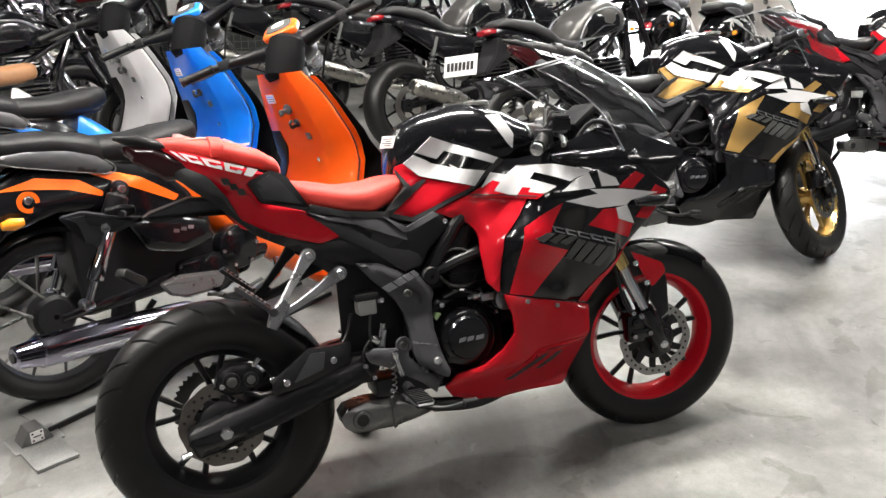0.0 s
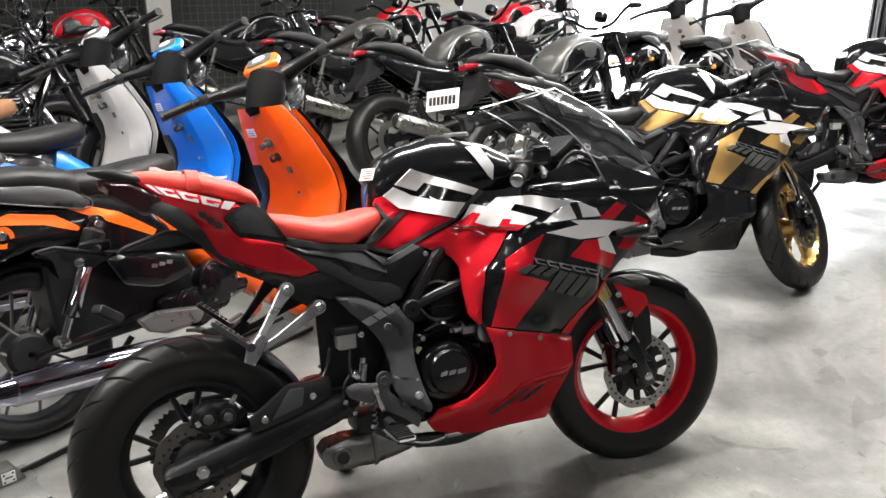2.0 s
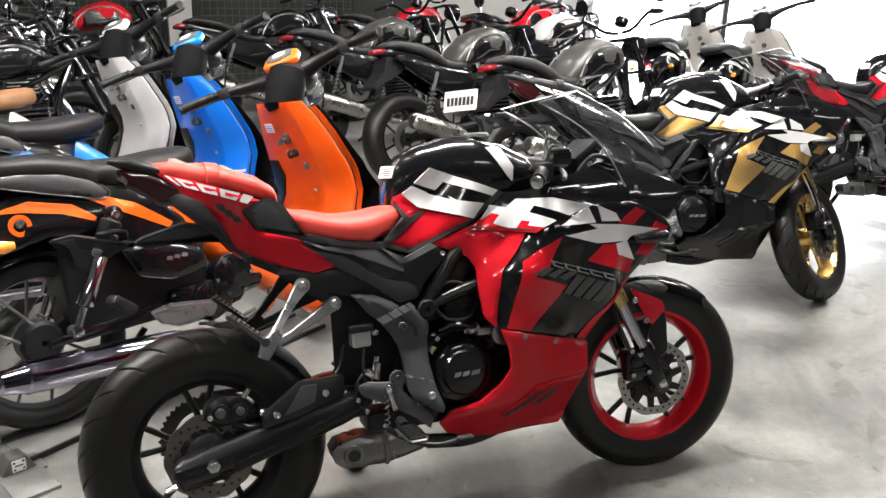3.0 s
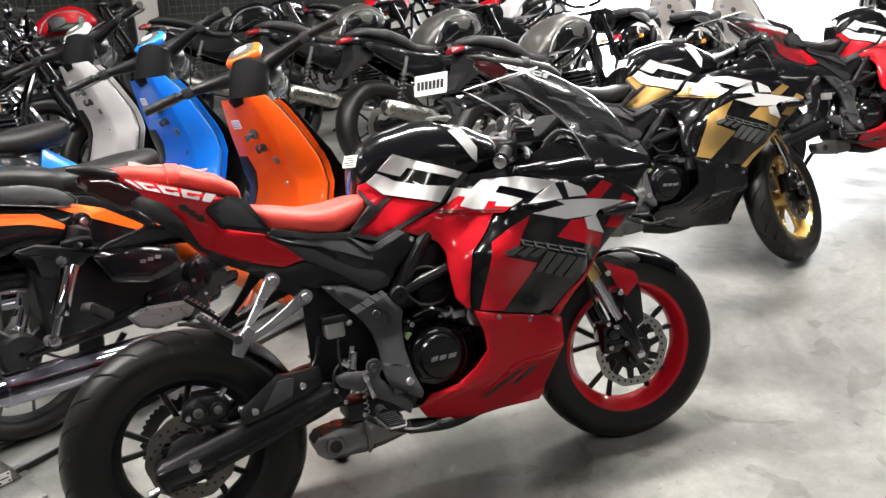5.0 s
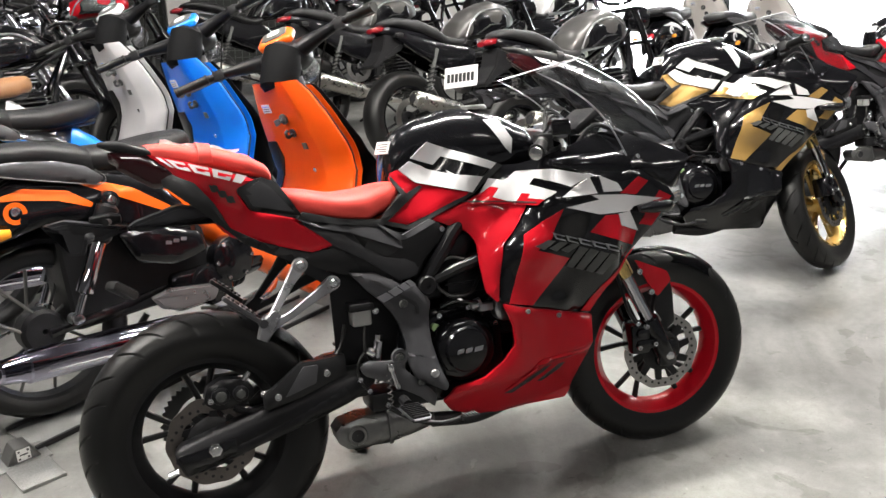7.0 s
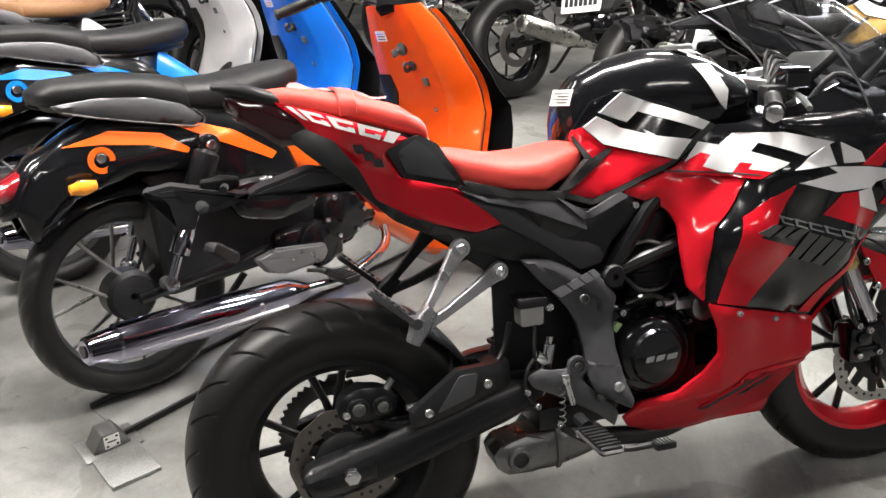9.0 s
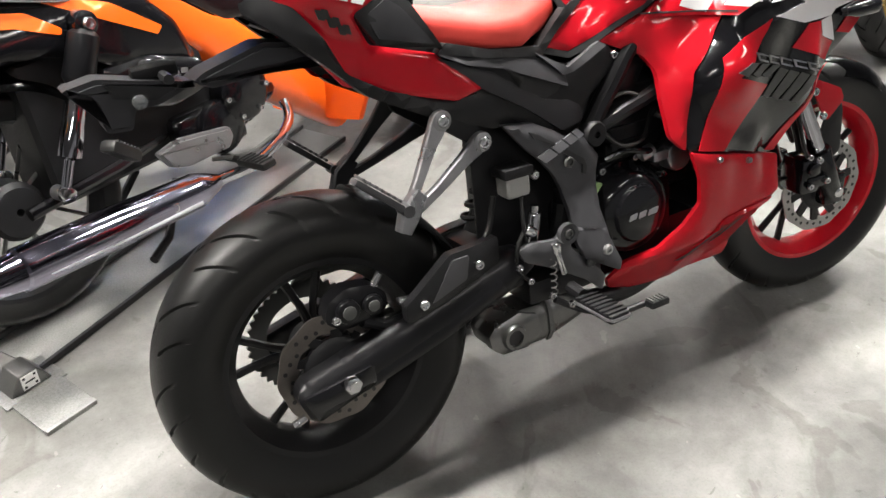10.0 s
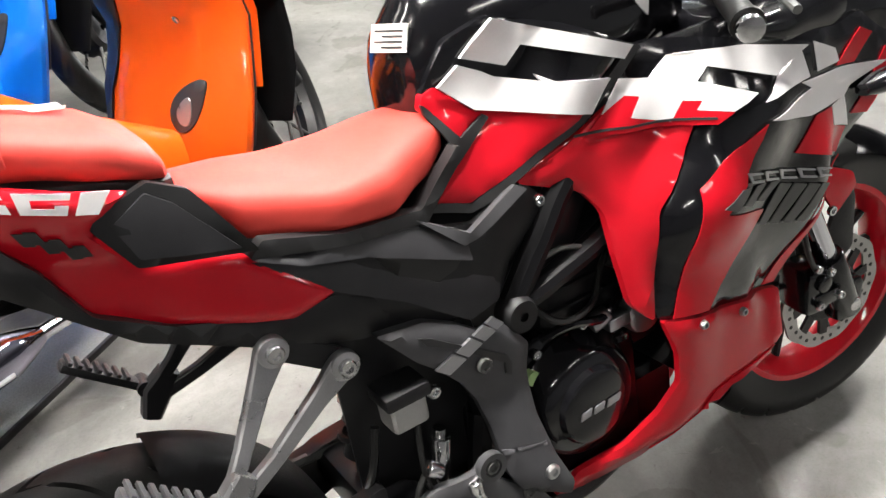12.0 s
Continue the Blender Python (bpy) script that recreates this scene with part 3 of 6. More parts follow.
    # exhaust can under the engine
    can = part("exhaust_can", panel([(.300, .254), (.318, .270), (.376, .279), (.461, .276), (.556, .264), (.56, .207), (.50, .198), (.437, .194), (.330, .204), (.306, .225)], lambda x, z: 0.128 - 0.6 * max(0, abs(z - 0.236) - 0.02) - 0.25 * max(0, x - 0.43), 0, 0.07, 0.012, 0.003, 0.002), "can", bike, "raw steel stub exhaust can")
    part("end_cap", panel([(.298, .255), (.316, .271), (.374, .280), (.412, .268), (.420, .226), (.388, .198), (.330, .203), (.304, .225)], lambda x, z: 0.134 - 0.5 * max(0, abs(z - 0.24) - 0.024), 0, 0.02, 0.012, 0.003, 0.002), "can", can)
    bore = Matrix.Translation((0.352, -0.137, 0.239))
    part("tail_pipe", moved(lathe([(0.017, -0.006), (0.024, -0.006), (0.027, 0), (0.026, 0.02), (0.017, 0.02)], 24), bore), "can", can)
    part("pipe_bore", moved(lathe([(0.001, -0.001), (0.0172, -0.001), (0.0172, 0.001), (0.001, 0.001)], 20), bore), "ink_and_shade", can)
    part("can_seam", panel([(.44, .283), (.45, .283), (.452, .192), (.442, .19)], lambda x, z: 0.128 - 0.55 * max(0, abs(z - 0.24) - 0.022), 0.002, 0.006, 0.012, 0.001, 0.001), "can", can)
    part("header_pipe", tube([(0.58, -0.06, 0.215), (0.72, -0.05, 0.20), (0.86, -0.03, 0.24), (0.92, 0, 0.34), (0.88, 0, 0.45)], 0.021, 12, 6), "plastic", bike)

    part("linkage_cover", box(0.40, 0.58, -0.128, -0.02, 0.285, 0.335, 0.012), "plastic", bike)
    for p0, p1, r in (((.455, -.150, .40), (.468, -.150, .345), .007), ((.452, -.150, .415), (.455, -.150, .395), .010), ((.40, -.13, .455), (.418, -.13, .44), .011)):
        part("cylinder_fitting", cyl(p0, p1, r, 12, bevel=0.002), "steel", bike)
    part("lever_return_lead", tube([(.40, -.13, .455), (.375, -.14, .43), (.37, -.14, .39), (.385, -.145, .36), (.40, -.145, .35)], 0.004, 7, 6), "rubber", bike)
    for p in ((.372, -.142, .385), (.392, -.146, .353), (.435, -.152, .31), (.47, -.165, .285)):
        part("lever_pin", bolt(p, 0.007), "steel", bike)

    # engine
    eng = part("crankcase", box(0.50, 0.80, -0.10, 0.12, 0.27, 0.47, 0.03, 3), "black", bike, "black single-cylinder engine case")
    part("cylinder", box(0.64, 0.86, -0.085, 0.085, 0.42, 0.66, 0.025, 3), "satin_black", eng)
    part("oil_sump", box(0.70, 0.90, -0.07, 0.07, 0.25, 0.36, 0.03, 3), "black", eng)
    part("engine_cover", panel([(.52, .30), (.50, .40), (.54, .47), (.60, .52), (.74, .53), (.80, .47), (.80, .36), (.74, .29), (.62, .27)], lambda x, z: 0.088, 0, 0.02, 0.02, 0.008, 0.01), "black", eng, "glossy black engine side cover")
    for x, z in ((.535, .33), (.53, .43), (.615, .505), (.70, .515), (.775, .46), (.775, .35), (.66, .29)):
        part("engine_bolt", bolt((x, -0.090, z), 0.008), "steel", eng)
    part("starter_cover", cyl((0.80, -0.06, 0.50), (0.80, -0.12, 0.50), 0.034, 24, bevel=0.008), "silver", eng)
    part("water_hose", tube([(0.76, -0.09, 0.60), (0.80, -0.12, 0.57), (0.84, -0.12, 0.50), (0.88, -0.09, 0.44)], 0.014, 10, 6), "rubber", bike)
    part("throttle_body", cyl((0.62, -0.02, 0.62), (0.72, -0.02, 0.66), 0.04, 20, bevel=0.006), "satin_black", bike)
    part("wiring_lead", tube([(0.60, -0.11, 0.60), (0.64, -0.125, 0.56), (0.70, -0.12, 0.56), (0.74, -0.1, 0.60), (0.78, -0.1, 0.64)], 0.005, 7, 6), "rubber", bike)
    part("wiring_lead", tube([(0.60, -0.10, 0.64), (0.66, -0.115, 0.66), (0.73, -0.11, 0.64), (0.80, -0.09, 0.69)], 0.004, 7, 6), "graphite", bike)
    for k in range(6):
        part("cooling_fin", box(0.64, 0.86, -0.092, 0.092, 0.46 + 0.03 * k, 0.466 + 0.03 * k, 0.002), "satin_black", eng)
    part("radiator", box(0.86, 0.92, -0.12, 0.12, 0.36, 0.68, 0.006), "satin_black", bike, "black radiator behind the front wheel")
    # black sheets added to darken the engine bay and hide the bright floor behind
    part("bay_backing", join(box(0.56, 0.98, 0.075, 0.085, 0.24, 0.80, 0.002), box(0.335, 0.52, -0.062, -0.055, 0.36, 0.70, 0.002)), "plastic", bike)
    # block added inside the frame to stop lamp light leaking through to the floor
    part("light_blocker", box(0.50, 0.74, -0.055, 0.08, 0.54, 0.79, 0.02, 3), "plastic", bike)
    part("battery_box", box(0.40, 0.56, -0.06, 0.09, 0.42, 0.68, 0.012), "plastic", bike)
    drop = 0.033
    cover = [(0.001, -0.062), (0.052, -0.062), (0.057, -0.060), (0.062, -0.052), (0.076, -0.049), (0.086, -0.040), (0.094, -0.020), (0.102, -0.012), (0.104, 0.03), (0.001, 0.03)]
    cl = part("clutch_cover", moved(lathe(cover, 56, False), Matrix.Translation((0.672, -0.115 + drop, 0.412))), "black", eng, "round glossy black clutch cover")
    for k in range(9):
        a = 2 * math.pi * k / 9 + 0.2
        part("cover_boss", moved(join(cyl((0, 0, 0), (0, -0.02, 0), 0.013, 12, bevel=0.003)), Matrix.Translation((0.672 + 0.094 * math.cos(a), -0.10 + drop, 0.412 + 0.094 * math.sin(a)))), "black", cl)
        part("cover_bolt", bolt((0.672 + 0.094 * math.cos(a), -0.12 + drop, 0.412 + 0.094 * math.sin(a)), 0.007), "steel" if k % 3 == 0 else "black", cl)
    # plain raised marks where the maker's badge is
    for i, (x, w) in enumerate(((0.638, 0.019), (0.662, 0.019), (0.687, 0.024))):
        bm = flat_plate([(x, .404), (x + w, .406), (x + w + 0.004, .418), (x + 0.004, .416)], -0.1775 + drop, -0.180 + drop, 0.002, 0.0006)
        part("badge_mark", bm, "silver", cl)
    part("oil_window", moved(cyl((0.600, -0.085, 0.476), (0.600, -0.102, 0.476), 0.011, 14), Matrix()), "sight_green", eng)
    part("coolant_cap", join(cyl((0.70, -0.11, 0.52), (0.73, -0.115, 0.53), 0.014, 12, bevel=0.003), box(0.72, 0.76, -0.13, -0.10, 0.505, 0.525, 0.004)), "silver", eng)
    part("oil_line", tube([(0.62, -0.10, 0.53), (0.66, -0.12, 0.545), (0.72, -0.12, 0.53), (0.78, -0.1, 0.55)], 0.007, 8, 5), "black", eng)

    # frame
    fr = part("frame", join(tube([(0.58, -0.10, 0.597), (0.66, -0.11, 0.625), (0.78, -0.10, 0.665), (0.98, -0.05, 0.80)], 0.018, 10, 4), tube([(0.58, 0.10, 0.597), (0.78, 0.10, 0.665), (0.98, 0.05, 0.80)], 0.018, 10, 4),
                            tube([(0.58, -0.10, 0.60), (0.64, -0.10, 0.68), (0.72, -0.09, 0.76), (0.95, -0.04, 0.83)], 0.02, 10, 4), tube([(0.58, 0.10, 0.60), (0.72, 0.09, 0.76), (0.95, 0.04, 0.83)], 0.02, 10, 4),
                            tube([(0.50, -0.08, 0.62), (0.52, -0.09, 0.5), (0.50, -0.09, 0.36)], 0.022, 10, 4), tube([(0.50, 0.08, 0.62), (0.50, 0.09, 0.36)], 0.022, 10, 4),
                            tube([(0.5, -0.08, 0.66), (0.3, -0.07, 0.75), (0.0, -0.04, 0.90)], 0.014, 8, 4), tube([(0.5, 0.08, 0.66), (0.3, 0.07, 0.75), (0.0, 0.04, 0.90)], 0.014, 8, 4)), "satin_black", bike, "black tubular steel frame")
    part("frame_pivot", join(moved(lathe([(0.007, -0.012), (0.022, -0.012), (0.026, -0.006), (0.026, 0.02), (0.001, 0.02), (0.001, -0.004), (0.007, -0.004)], 24, False), Matrix.Translation((0.582, -0.115, 0.595)))), "plastic", fr)
    for s in both:
        part("frame_gusset", panel([(.60, .60), (.70, .645), (.74, .72), (.66, .71), (.615, .66)], lambda x, z: 0.095, 0, 0.012, 0.02, 0.003, 0.008, (s,)), "satin_black", fr)
    shock = part("monoshock", tube([(0.36, 0, 0.42), (0.47, 0, 0.62)], 0.022, 12), "plastic", bike)
    part("spring", tube([(0.372 + 0.0009 * k + 0.030 * math.cos(k * 0.45), 0.010 + 0.030 * math.sin(k * 0.45), 0.44 + 0.00165 * k) for k in range(98)], 0.0055, 6), "plastic", shock)

    # rider's peg plate, heel guard, pegs, brake lever
    br = part("peg_plate", panel([(.378, .656), (.408, .652), (.444, .647), (.486, .625), (.519, .600), (.545, .605), (.568, .578), (.586, .553), (.577, .518), (.574, .452), (.585, .385), (.602, .335), (.592, .320), (.520, .362), (.506, .396), (.503, .462), (.495, .506), (.478, .540), (.448, .577), (.420, .603), (.399, .630)],
                                lambda x, z: 0.128 + 0.26 * (0.5 - z) * (z < 0.5) - 0.12 * max(0, z - 0.6), 0, 0.014, 0.014, 0.006, 0.006), "plate_grey", bike, "dark grey cast footpeg plate")
    flat = lambda x, z: 0.128 + 0.26 * (0.5 - z) * (z < 0.5) - 0.12 * max(0, z - 0.6)
    part("plate_slot", panel([(.427, .635), (.445, .627), (.466, .612), (.544, .558), (.550, .542), (.547, .525), (.539, .530), (.540, .547), (.468, .604), (.436, .621)], flat, 0.0035, 0.004, 0.03, 0.0, 0.001), "ink_and_shade", br)
    for t0, t1 in ((0, .30), (.34, .60), (.64, .84), (.87, 1)):
        low, high = lambda t: (.439 + .094 * t, .585 + .034 * t), lambda t: (.457 + .090 * t, .570 + .035 * t)
        part("plate_stripe", panel([low(t0), low(t1), high(t1), high(t0)], flat, 0.0045, 0.0045, 0.03, 0, 0.001), "silver", br)
    part("plate_crease", panel([(.504, .432), (.574, .412), (.575, .404), (.505, .424)], flat, 0.001, 0.003, 0.02, 0.001, 0.001), "plate_grey", br)
    for p in ((0.508, -0.130, 0.560), (0.566, -0.163, 0.372)):
        part("plate_bolt", bolt(p, 0.011), "steel" if p[2] < 0.5 else "graphite", br)
    heel = part("heel_guard", panel([(.372, .418), (.40, .428), (.432, .421), (.462, .418), (.478, .434), (.495, .418), (.492, .391), (.56, .325), (.574, .305), (.564, .277), (.526, .312), (.428, .372), (.385, .392)],
                                    lambda x, z: 0.150, 0, 0.012, 0.014, 0.005, 0.007), "grey_plastic", bike, "dark grey heel guard")
    part("heel_loop", moved(lathe([(0.013, -0.006), (0.021, -0.006), (0.021, 0.006), (0.013, 0.006)], 20), Matrix.Translation((0.477, -0.158, 0.43))), "grey_plastic", heel)
    for p in ((0.477, -0.158, 0.43), (0.531, -0.153, 0.352)):
        part("heel_bolt", bolt(p, 0.010), "graphite", heel)
    for s in both:
        peg = part("footpeg", join(tube([(0.475, s * 0.16, 0.318), (0.475, s * 0.20, 0.314)], 0.013, 10), box(0.452, 0.498, min(s * 0.20, s * 0.31), max(s * 0.20, s * 0.31), 0.300, 0.318, 0.006)), "plastic", bike, "ribbed black footpeg with a bright rim")
        for k in range(7):
            part("peg_rib", box(0.452, 0.498, s * (0.215 + 0.014 * k) - 0.003, s * (0.215 + 0.014 * k) + 0.003, 0.317, 0.321, 0.001), "plastic", peg)
        part("peg_rim", tube([(0.450, s * 0.205, 0.310), (0.450, s * 0.30, 0.310), (0.456, s * 0.313, 0.310), (0.494, s * 0.313, 0.310), (0.500, s * 0.30, 0.310), (0.500, s * 0.205, 0.310)], 0.003, 6), "silver", peg)
    lever = part("brake_lever", tube([(0.44, -0.155, 0.30), (0.50, -0.17, 0.262), (0.56, -0.20, 0.25), (0.615, -0.225, 0.262)], 0.007, 10, 5, flat=1.0), "plastic", bike, "black rear brake lever")
    pad = part("lever_pad", box(0.605, 0.65, -0.248, -0.224, 0.255, 0.270, 0.004), "plastic", lever)
    for k in range(5):
        part("pad_rib", box(0.607 + 0.008 * k, 0.611 + 0.008 * k, -0.247, -0.225, 0.269, 0.274, 0.001), "graphite", pad)
    part("lever_spring", tube([(0.445 + 0.006 * math.cos(k * 0.9), -0.150 + 0.006 * math.sin(k * 0.9), 0.30 + 0.0022 * k) for k in range(40)], 0.0015, 5), "can", bike)
    part("brake_cylinder", join(cyl((0.42, -0.10, 0.36), (0.44, -0.105, 0.47), 0.014, 14, bevel=0.003), cyl((0.435, -0.105, 0.455), (0.44, -0.107, 0.485), 0.009, 8)), "steel", bike)
    part("brake_switch_lead", tube([(0.41, -0.125, 0.40), (0.395, -0.135, 0.44), (0.40, -0.125, 0.50), (0.42, -0.10, 0.56)], 0.004, 6, 6), "rubber", bike)
    res = part("fluid_reservoir", body_box(0.372, 0.424, -0.125, -0.08, 0.515, 0.56), "clear", bike, "cloudy brake fluid reservoir")
    part("reservoir_cap", box(0.366, 0.43, -0.13, -0.076, 0.555, 0.575, 0.005), "plastic", res)
    part("reservoir_bolt", bolt((0.436, -0.118, 0.55), 0.009), "steel", res)

    # passenger peg hangers, the peg folded up against its stop
    for s in both:
        y = s * 0.104
        met = "cast_grey" if s < 0 else "plastic"
        h = join(flat_arm([(0.258, y, 0.692), (0.228, y * 1.10, 0.655), (0.190, y * 1.28, 0.606), (0.162, y * 1.42, 0.572)], [0.019, 0.0125, 0.0095, 0.010], 0.007),
                 flat_arm([(0.335, y, 0.636), (0.290, y * 1.10, 0.612), (0.220, y * 1.28, 0.577), (0.165, y * 1.42, 0.556)], [0.019, 0.0125, 0.0095, 0.010], 0.007),
                 flat_arm([(0.182, y * 1.40, 0.588), (0.158, y * 1.45, 0.562), (0.140, y * 1.46, 0.528)], [0.014, 0.020, 0.013], 0.012))
        hang = part("peg_hanger", h, met, bike, "cast aluminium passenger peg hanger" if s < 0 else "")
        part("hanger_web", flat_plate([(.250, .700), (.262, .709), (.342, .655), (.350, .635), (.335, .620), (.258, .676)], y - s * 0.002, y - s * 0.014, 0.008, 0.002), "plastic", hang)
        for p in ((0.258, 0.692), (0.335, 0.636)):
            part("hanger_boss", cyl((p[0], y - s * 0.004, p[1]), (p[0], y + s * 0.012, p[1]), 0.019, 20, bevel=0.003), "cast_grey" if s < 0 else "plastic", hang)
            part("hanger_bolt", bolt((p[0], y + s * 0.012, p[1]), 0.011, s), "steel", hang)
        turn = pose(0.105, y * 1.58, 0.607, 0, 41, 0)
        peg = part("passenger_peg", join(moved(box(-0.060, 0.05, -0.013, 0.013, -0.007, 0.005, 0.004), turn), cyl((0.145, y * 1.40, 0.572), (0.145, y * 1.72, 0.572), 0.011, 12)), "grey_plastic" if s < 0 else "plastic", bike, "ribbed folded passenger footpeg" if s < 0 else "")
        for k in range(7):
            part("peg_tooth", moved(box(-0.003, 0.003, -0.017, 0.017, 0.006, 0.011, 0.001), turn @ Matrix.Translation((-0.052 + 0.013 * k, 0, 0))), "grey_plastic" if s < 0 else "plastic", peg)

    # tail
    for s in both:
        part("undertail", panel([(-0.100, 0.991), (-0.059, 0.981), (0.024, 0.930), (0.072, 0.865), (0.102, 0.802), (0.173, 0.759), (0.285, 0.720), (0.367, 0.722), (0.422, 0.701), (0.462, 0.641), (0.371, 0.650), (0.256, 0.692), (0.135, 0.757), (0.062, 0.828), (-0.029, 0.910), (-0.090, 0.961)],
                                lambda x, z: girth(x, z) - 0.008, 0, 0.03, 0.02, 0.006, 0.008, (s,)), "plastic", bike, "black undertail panels")
    lamp = part("tail_lamp", body_loft([(-.155, .985, 1.008, .012), (-.115, .955, 1.0, .030), (-.03, .93, .968, .042)], 10, 16), "lens_dark", bike, "smoked dark red tail lamp")
    for s in both:
        part("lamp_side", panel([(-.150, 1.008), (-.085, 1.0), (0.0, .955), (-.02, .915), (-.06, .912), (-.135, .965)], lambda x, z: 0.026 + 0.26 * (x + 0.15), 0.0, 0.02, 0.014, 0.005, 0.006, (s,)), "lens_dark", lamp)
    part("tail_cowl", body_loft([(-.175, 1.022, 1.034, .016), (-.13, 1.005, 1.036, .034), (-.07, .985, 1.018, .046), (-.03, .97, 1.0, .046)], 12, 20, 3.0), "plastic", bike, "short black cowl behind the pillion seat")
    # the tail's flank is one even sweep
    def flank(x, z):
        broad = sum(girth(x + 0.016 * i, z + 0.016 * j) for i in range(-2, 3) for j in range(-2, 3)) / 25
        below = max(0, 0.955 - 0.352 * x - z) / 0.06
        return broad - 0.032 * min(1, below) * max(0, min(1, (0.25 - x) / 0.12))
    for s in both:
        part("tail_panel", panel([(-0.067, 0.996), (0.027, 0.968), (0.174, 0.912), (0.137, 0.899), (0.127, 0.887), (0.155, 0.838), (0.262, 0.808), (0.348, 0.731), (0.293, 0.719), (0.104, 0.777), (0.080, 0.808), (0.030, 0.887), (-0.023, 0.958)], flank, 0.002, 0.008, 0.009, 0.006, 0.006, (s,)), tail or main, bike, "painted tail fairing")
    # slanted plain blocks where the tail lettering is
    top_a, top_b, low_a, low_b = Vector((-0.047, 0.988)), Vector((0.163, 0.921)), Vector((-0.018, 0.962)), Vector((0.144, 0.905))
    strip = lambda u, v: tuple(top_a.lerp(top_b, u).lerp(low_a.lerp(low_b, u), v))
    for u, w in ((0.0, 0.06), (0.10, 0.19), (0.33, 0.21), (0.58, 0.22), (0.84, 0.12)):
        if w < 0.15:
            block = [strip(u, 0), strip(u + w, 0), strip(u + w, 1), strip(u, 1)]
        else:
            block = [strip(u, 0), strip(u + w, 0), strip(u + w, 0.3), strip(u + 0.06, 0.3), strip(u + 0.06, 0.7), strip(u + w - 0.06, 0.7), strip(u + w - 0.06, 0.55), strip(u + w, 0.55), strip(u + w, 1), strip(u, 1)]
        for s in both:
            part("tail_mark", panel(block, flank, 0.0055, 0.002, 0.02, 0, 0.0, (s,)), "white", bike)
    hatch_a, hatch_b = Vector((0.063, 0.914)), Vector((0.107, 0.877))
    for i in range(6):
        p = hatch_a.lerp(hatch_b, i / 5) + Vector((0, 0.004 if i % 2 else -0.003))
        for s in both:
            part("tail_hatch", panel([(p.x, p.y), (p.x + 0.010, p.y - 0.003), (p.x + 0.016, p.y - 0.020), (p.x + 0.006, p.y - 0.017)], flank, 0.0055, 0.002, 0.02, 0, 0.0, (s,)), "ink_and_shade", bike)
    part("tail_core", body_loft([(-.11, .95, .975, .02), (-.03, .91, .975, .045), (.10, .82, .92, .070), (.25, .74, .86, .080), (.42, .68, .79, .070), (.52, .68, .75, .05)], 18, 20), "plastic", bike)
    for s in both:
        part("tail_wedge", panel([(0.126, 0.890), (0.133, 0.902), (0.189, 0.918), (0.225, 0.899), (0.276, 0.813), (0.155, 0.841)], lambda x, z: 0.117 - 0.10 * max(0, z - 0.84), 0.004, 0.012, 0.03, 0.005, 0.003, (s,)), "plastic", bike, "faceted black plastic corner panel")
    for s in both:
        part("wedge_facet", panel([(0.144, 0.889), (0.183, 0.910), (0.206, 0.892), (0.256, 0.826), (0.159, 0.850)], lambda x, z: 0.124 - 0.12 * max(0, z - 0.84) - 0.10 * max(0, 0.20 - x), 0.004, 0.008, 0.03, 0.003, 0.003, (s,)), "trim_grey", bike)
    for s in both:
        trim = part("side_trim", panel([(.272, .805), (.346, .79), (.422, .770), (.485, .752), (.547, .735), (.605, .757), (.626, .763), (.662, .725), (.589, .667), (.571, .630), (.524, .618), (.47, .625), (.396, .669), (.345, .716)], lambda x, z: 0.108, -0.003, 0.012, 0.02, 0.005, 0.006, (s,)), "plastic", bike, "black textured side trim panels")
    base = lambda x, z: 0.112
    for s in both:
        part("trim_face", panel([(.262, .800), (.316, .778), (.387, .758), (.422, .722), (.48, .682), (.513, .685), (.528, .702), (.586, .726), (.624, .756), (.651, .738), (.644, .715), (.619, .691), (.576, .661), (.561, .626), (.51, .618), (.429, .68), (.343, .732)], lambda x, z: 0.116 - 0.22 * abs(z - (0.80 - 0.55 * (x - 0.30)) + 0.06), 0.002, 0.012, 0.02, 0.003, 0.003, (s,)), "trim_grey", trim)
        part("trim_plank", panel([(.264, .804), (.30, .803), (.452, .773), (.526, .731), (.524, .700), (.389, .758), (.316, .778)], lambda x, z: 0.122 - 0.45 * max(0, z - (0.778 - 0.36 * (x - 0.31))), 0.002, 0.012, 0.02, 0.003, 0.003, (s,)), "trim_grey", trim)
        # lighter grey paints the light on the edge that faces up
        part("trim_lit_edge", panel([(.465, .772), (.528, .735), (.609, .767), (.624, .757), (.538, .724), (.517, .722)], lambda x, z: 0.118 - 0.35 * max(0, z - 0.735), 0.004, 0.010, 0.02, 0.003, 0.002, (s,)), "grey_plastic", trim)
        # black sheet paints the shade in the hollow between the trim facets
        part("trim_recess_shade", panel([(.400, .752), (.520, .702), (.506, .690), (.481, .684), (.427, .714)], base, -0.006, 0.004, 0.02, 0.0, 0.002, (s,)), "ink_and_shade", trim)
    part("trim_bolt", bolt((0.636, -girth(.636, .736) - 0.008, 0.738), 0.008), "steel", trim)

    # licence bracket behind the tail
    brk = part("plate_bracket", flat_plate([(-.13, .826), (-.11, .838), (-.008, .867), (.08, .852), (.20, .838), (.20, .80), (.055, .826), (-.10, .811)], -0.045, 0.045, 0.008, 0.008), "trim_grey", bike, "black plastic licence bracket")
    part("bracket_head", flat_plate([(-.32, .848), (-.268, .858), (-.216, .846), (-.120, .826), (-.183, .803), (-.222, .801), (-.232, .772), (-.270, .774), (-.28, .826)], -0.040, 0.040, 0.006, 0.008), "trim_grey", brk)
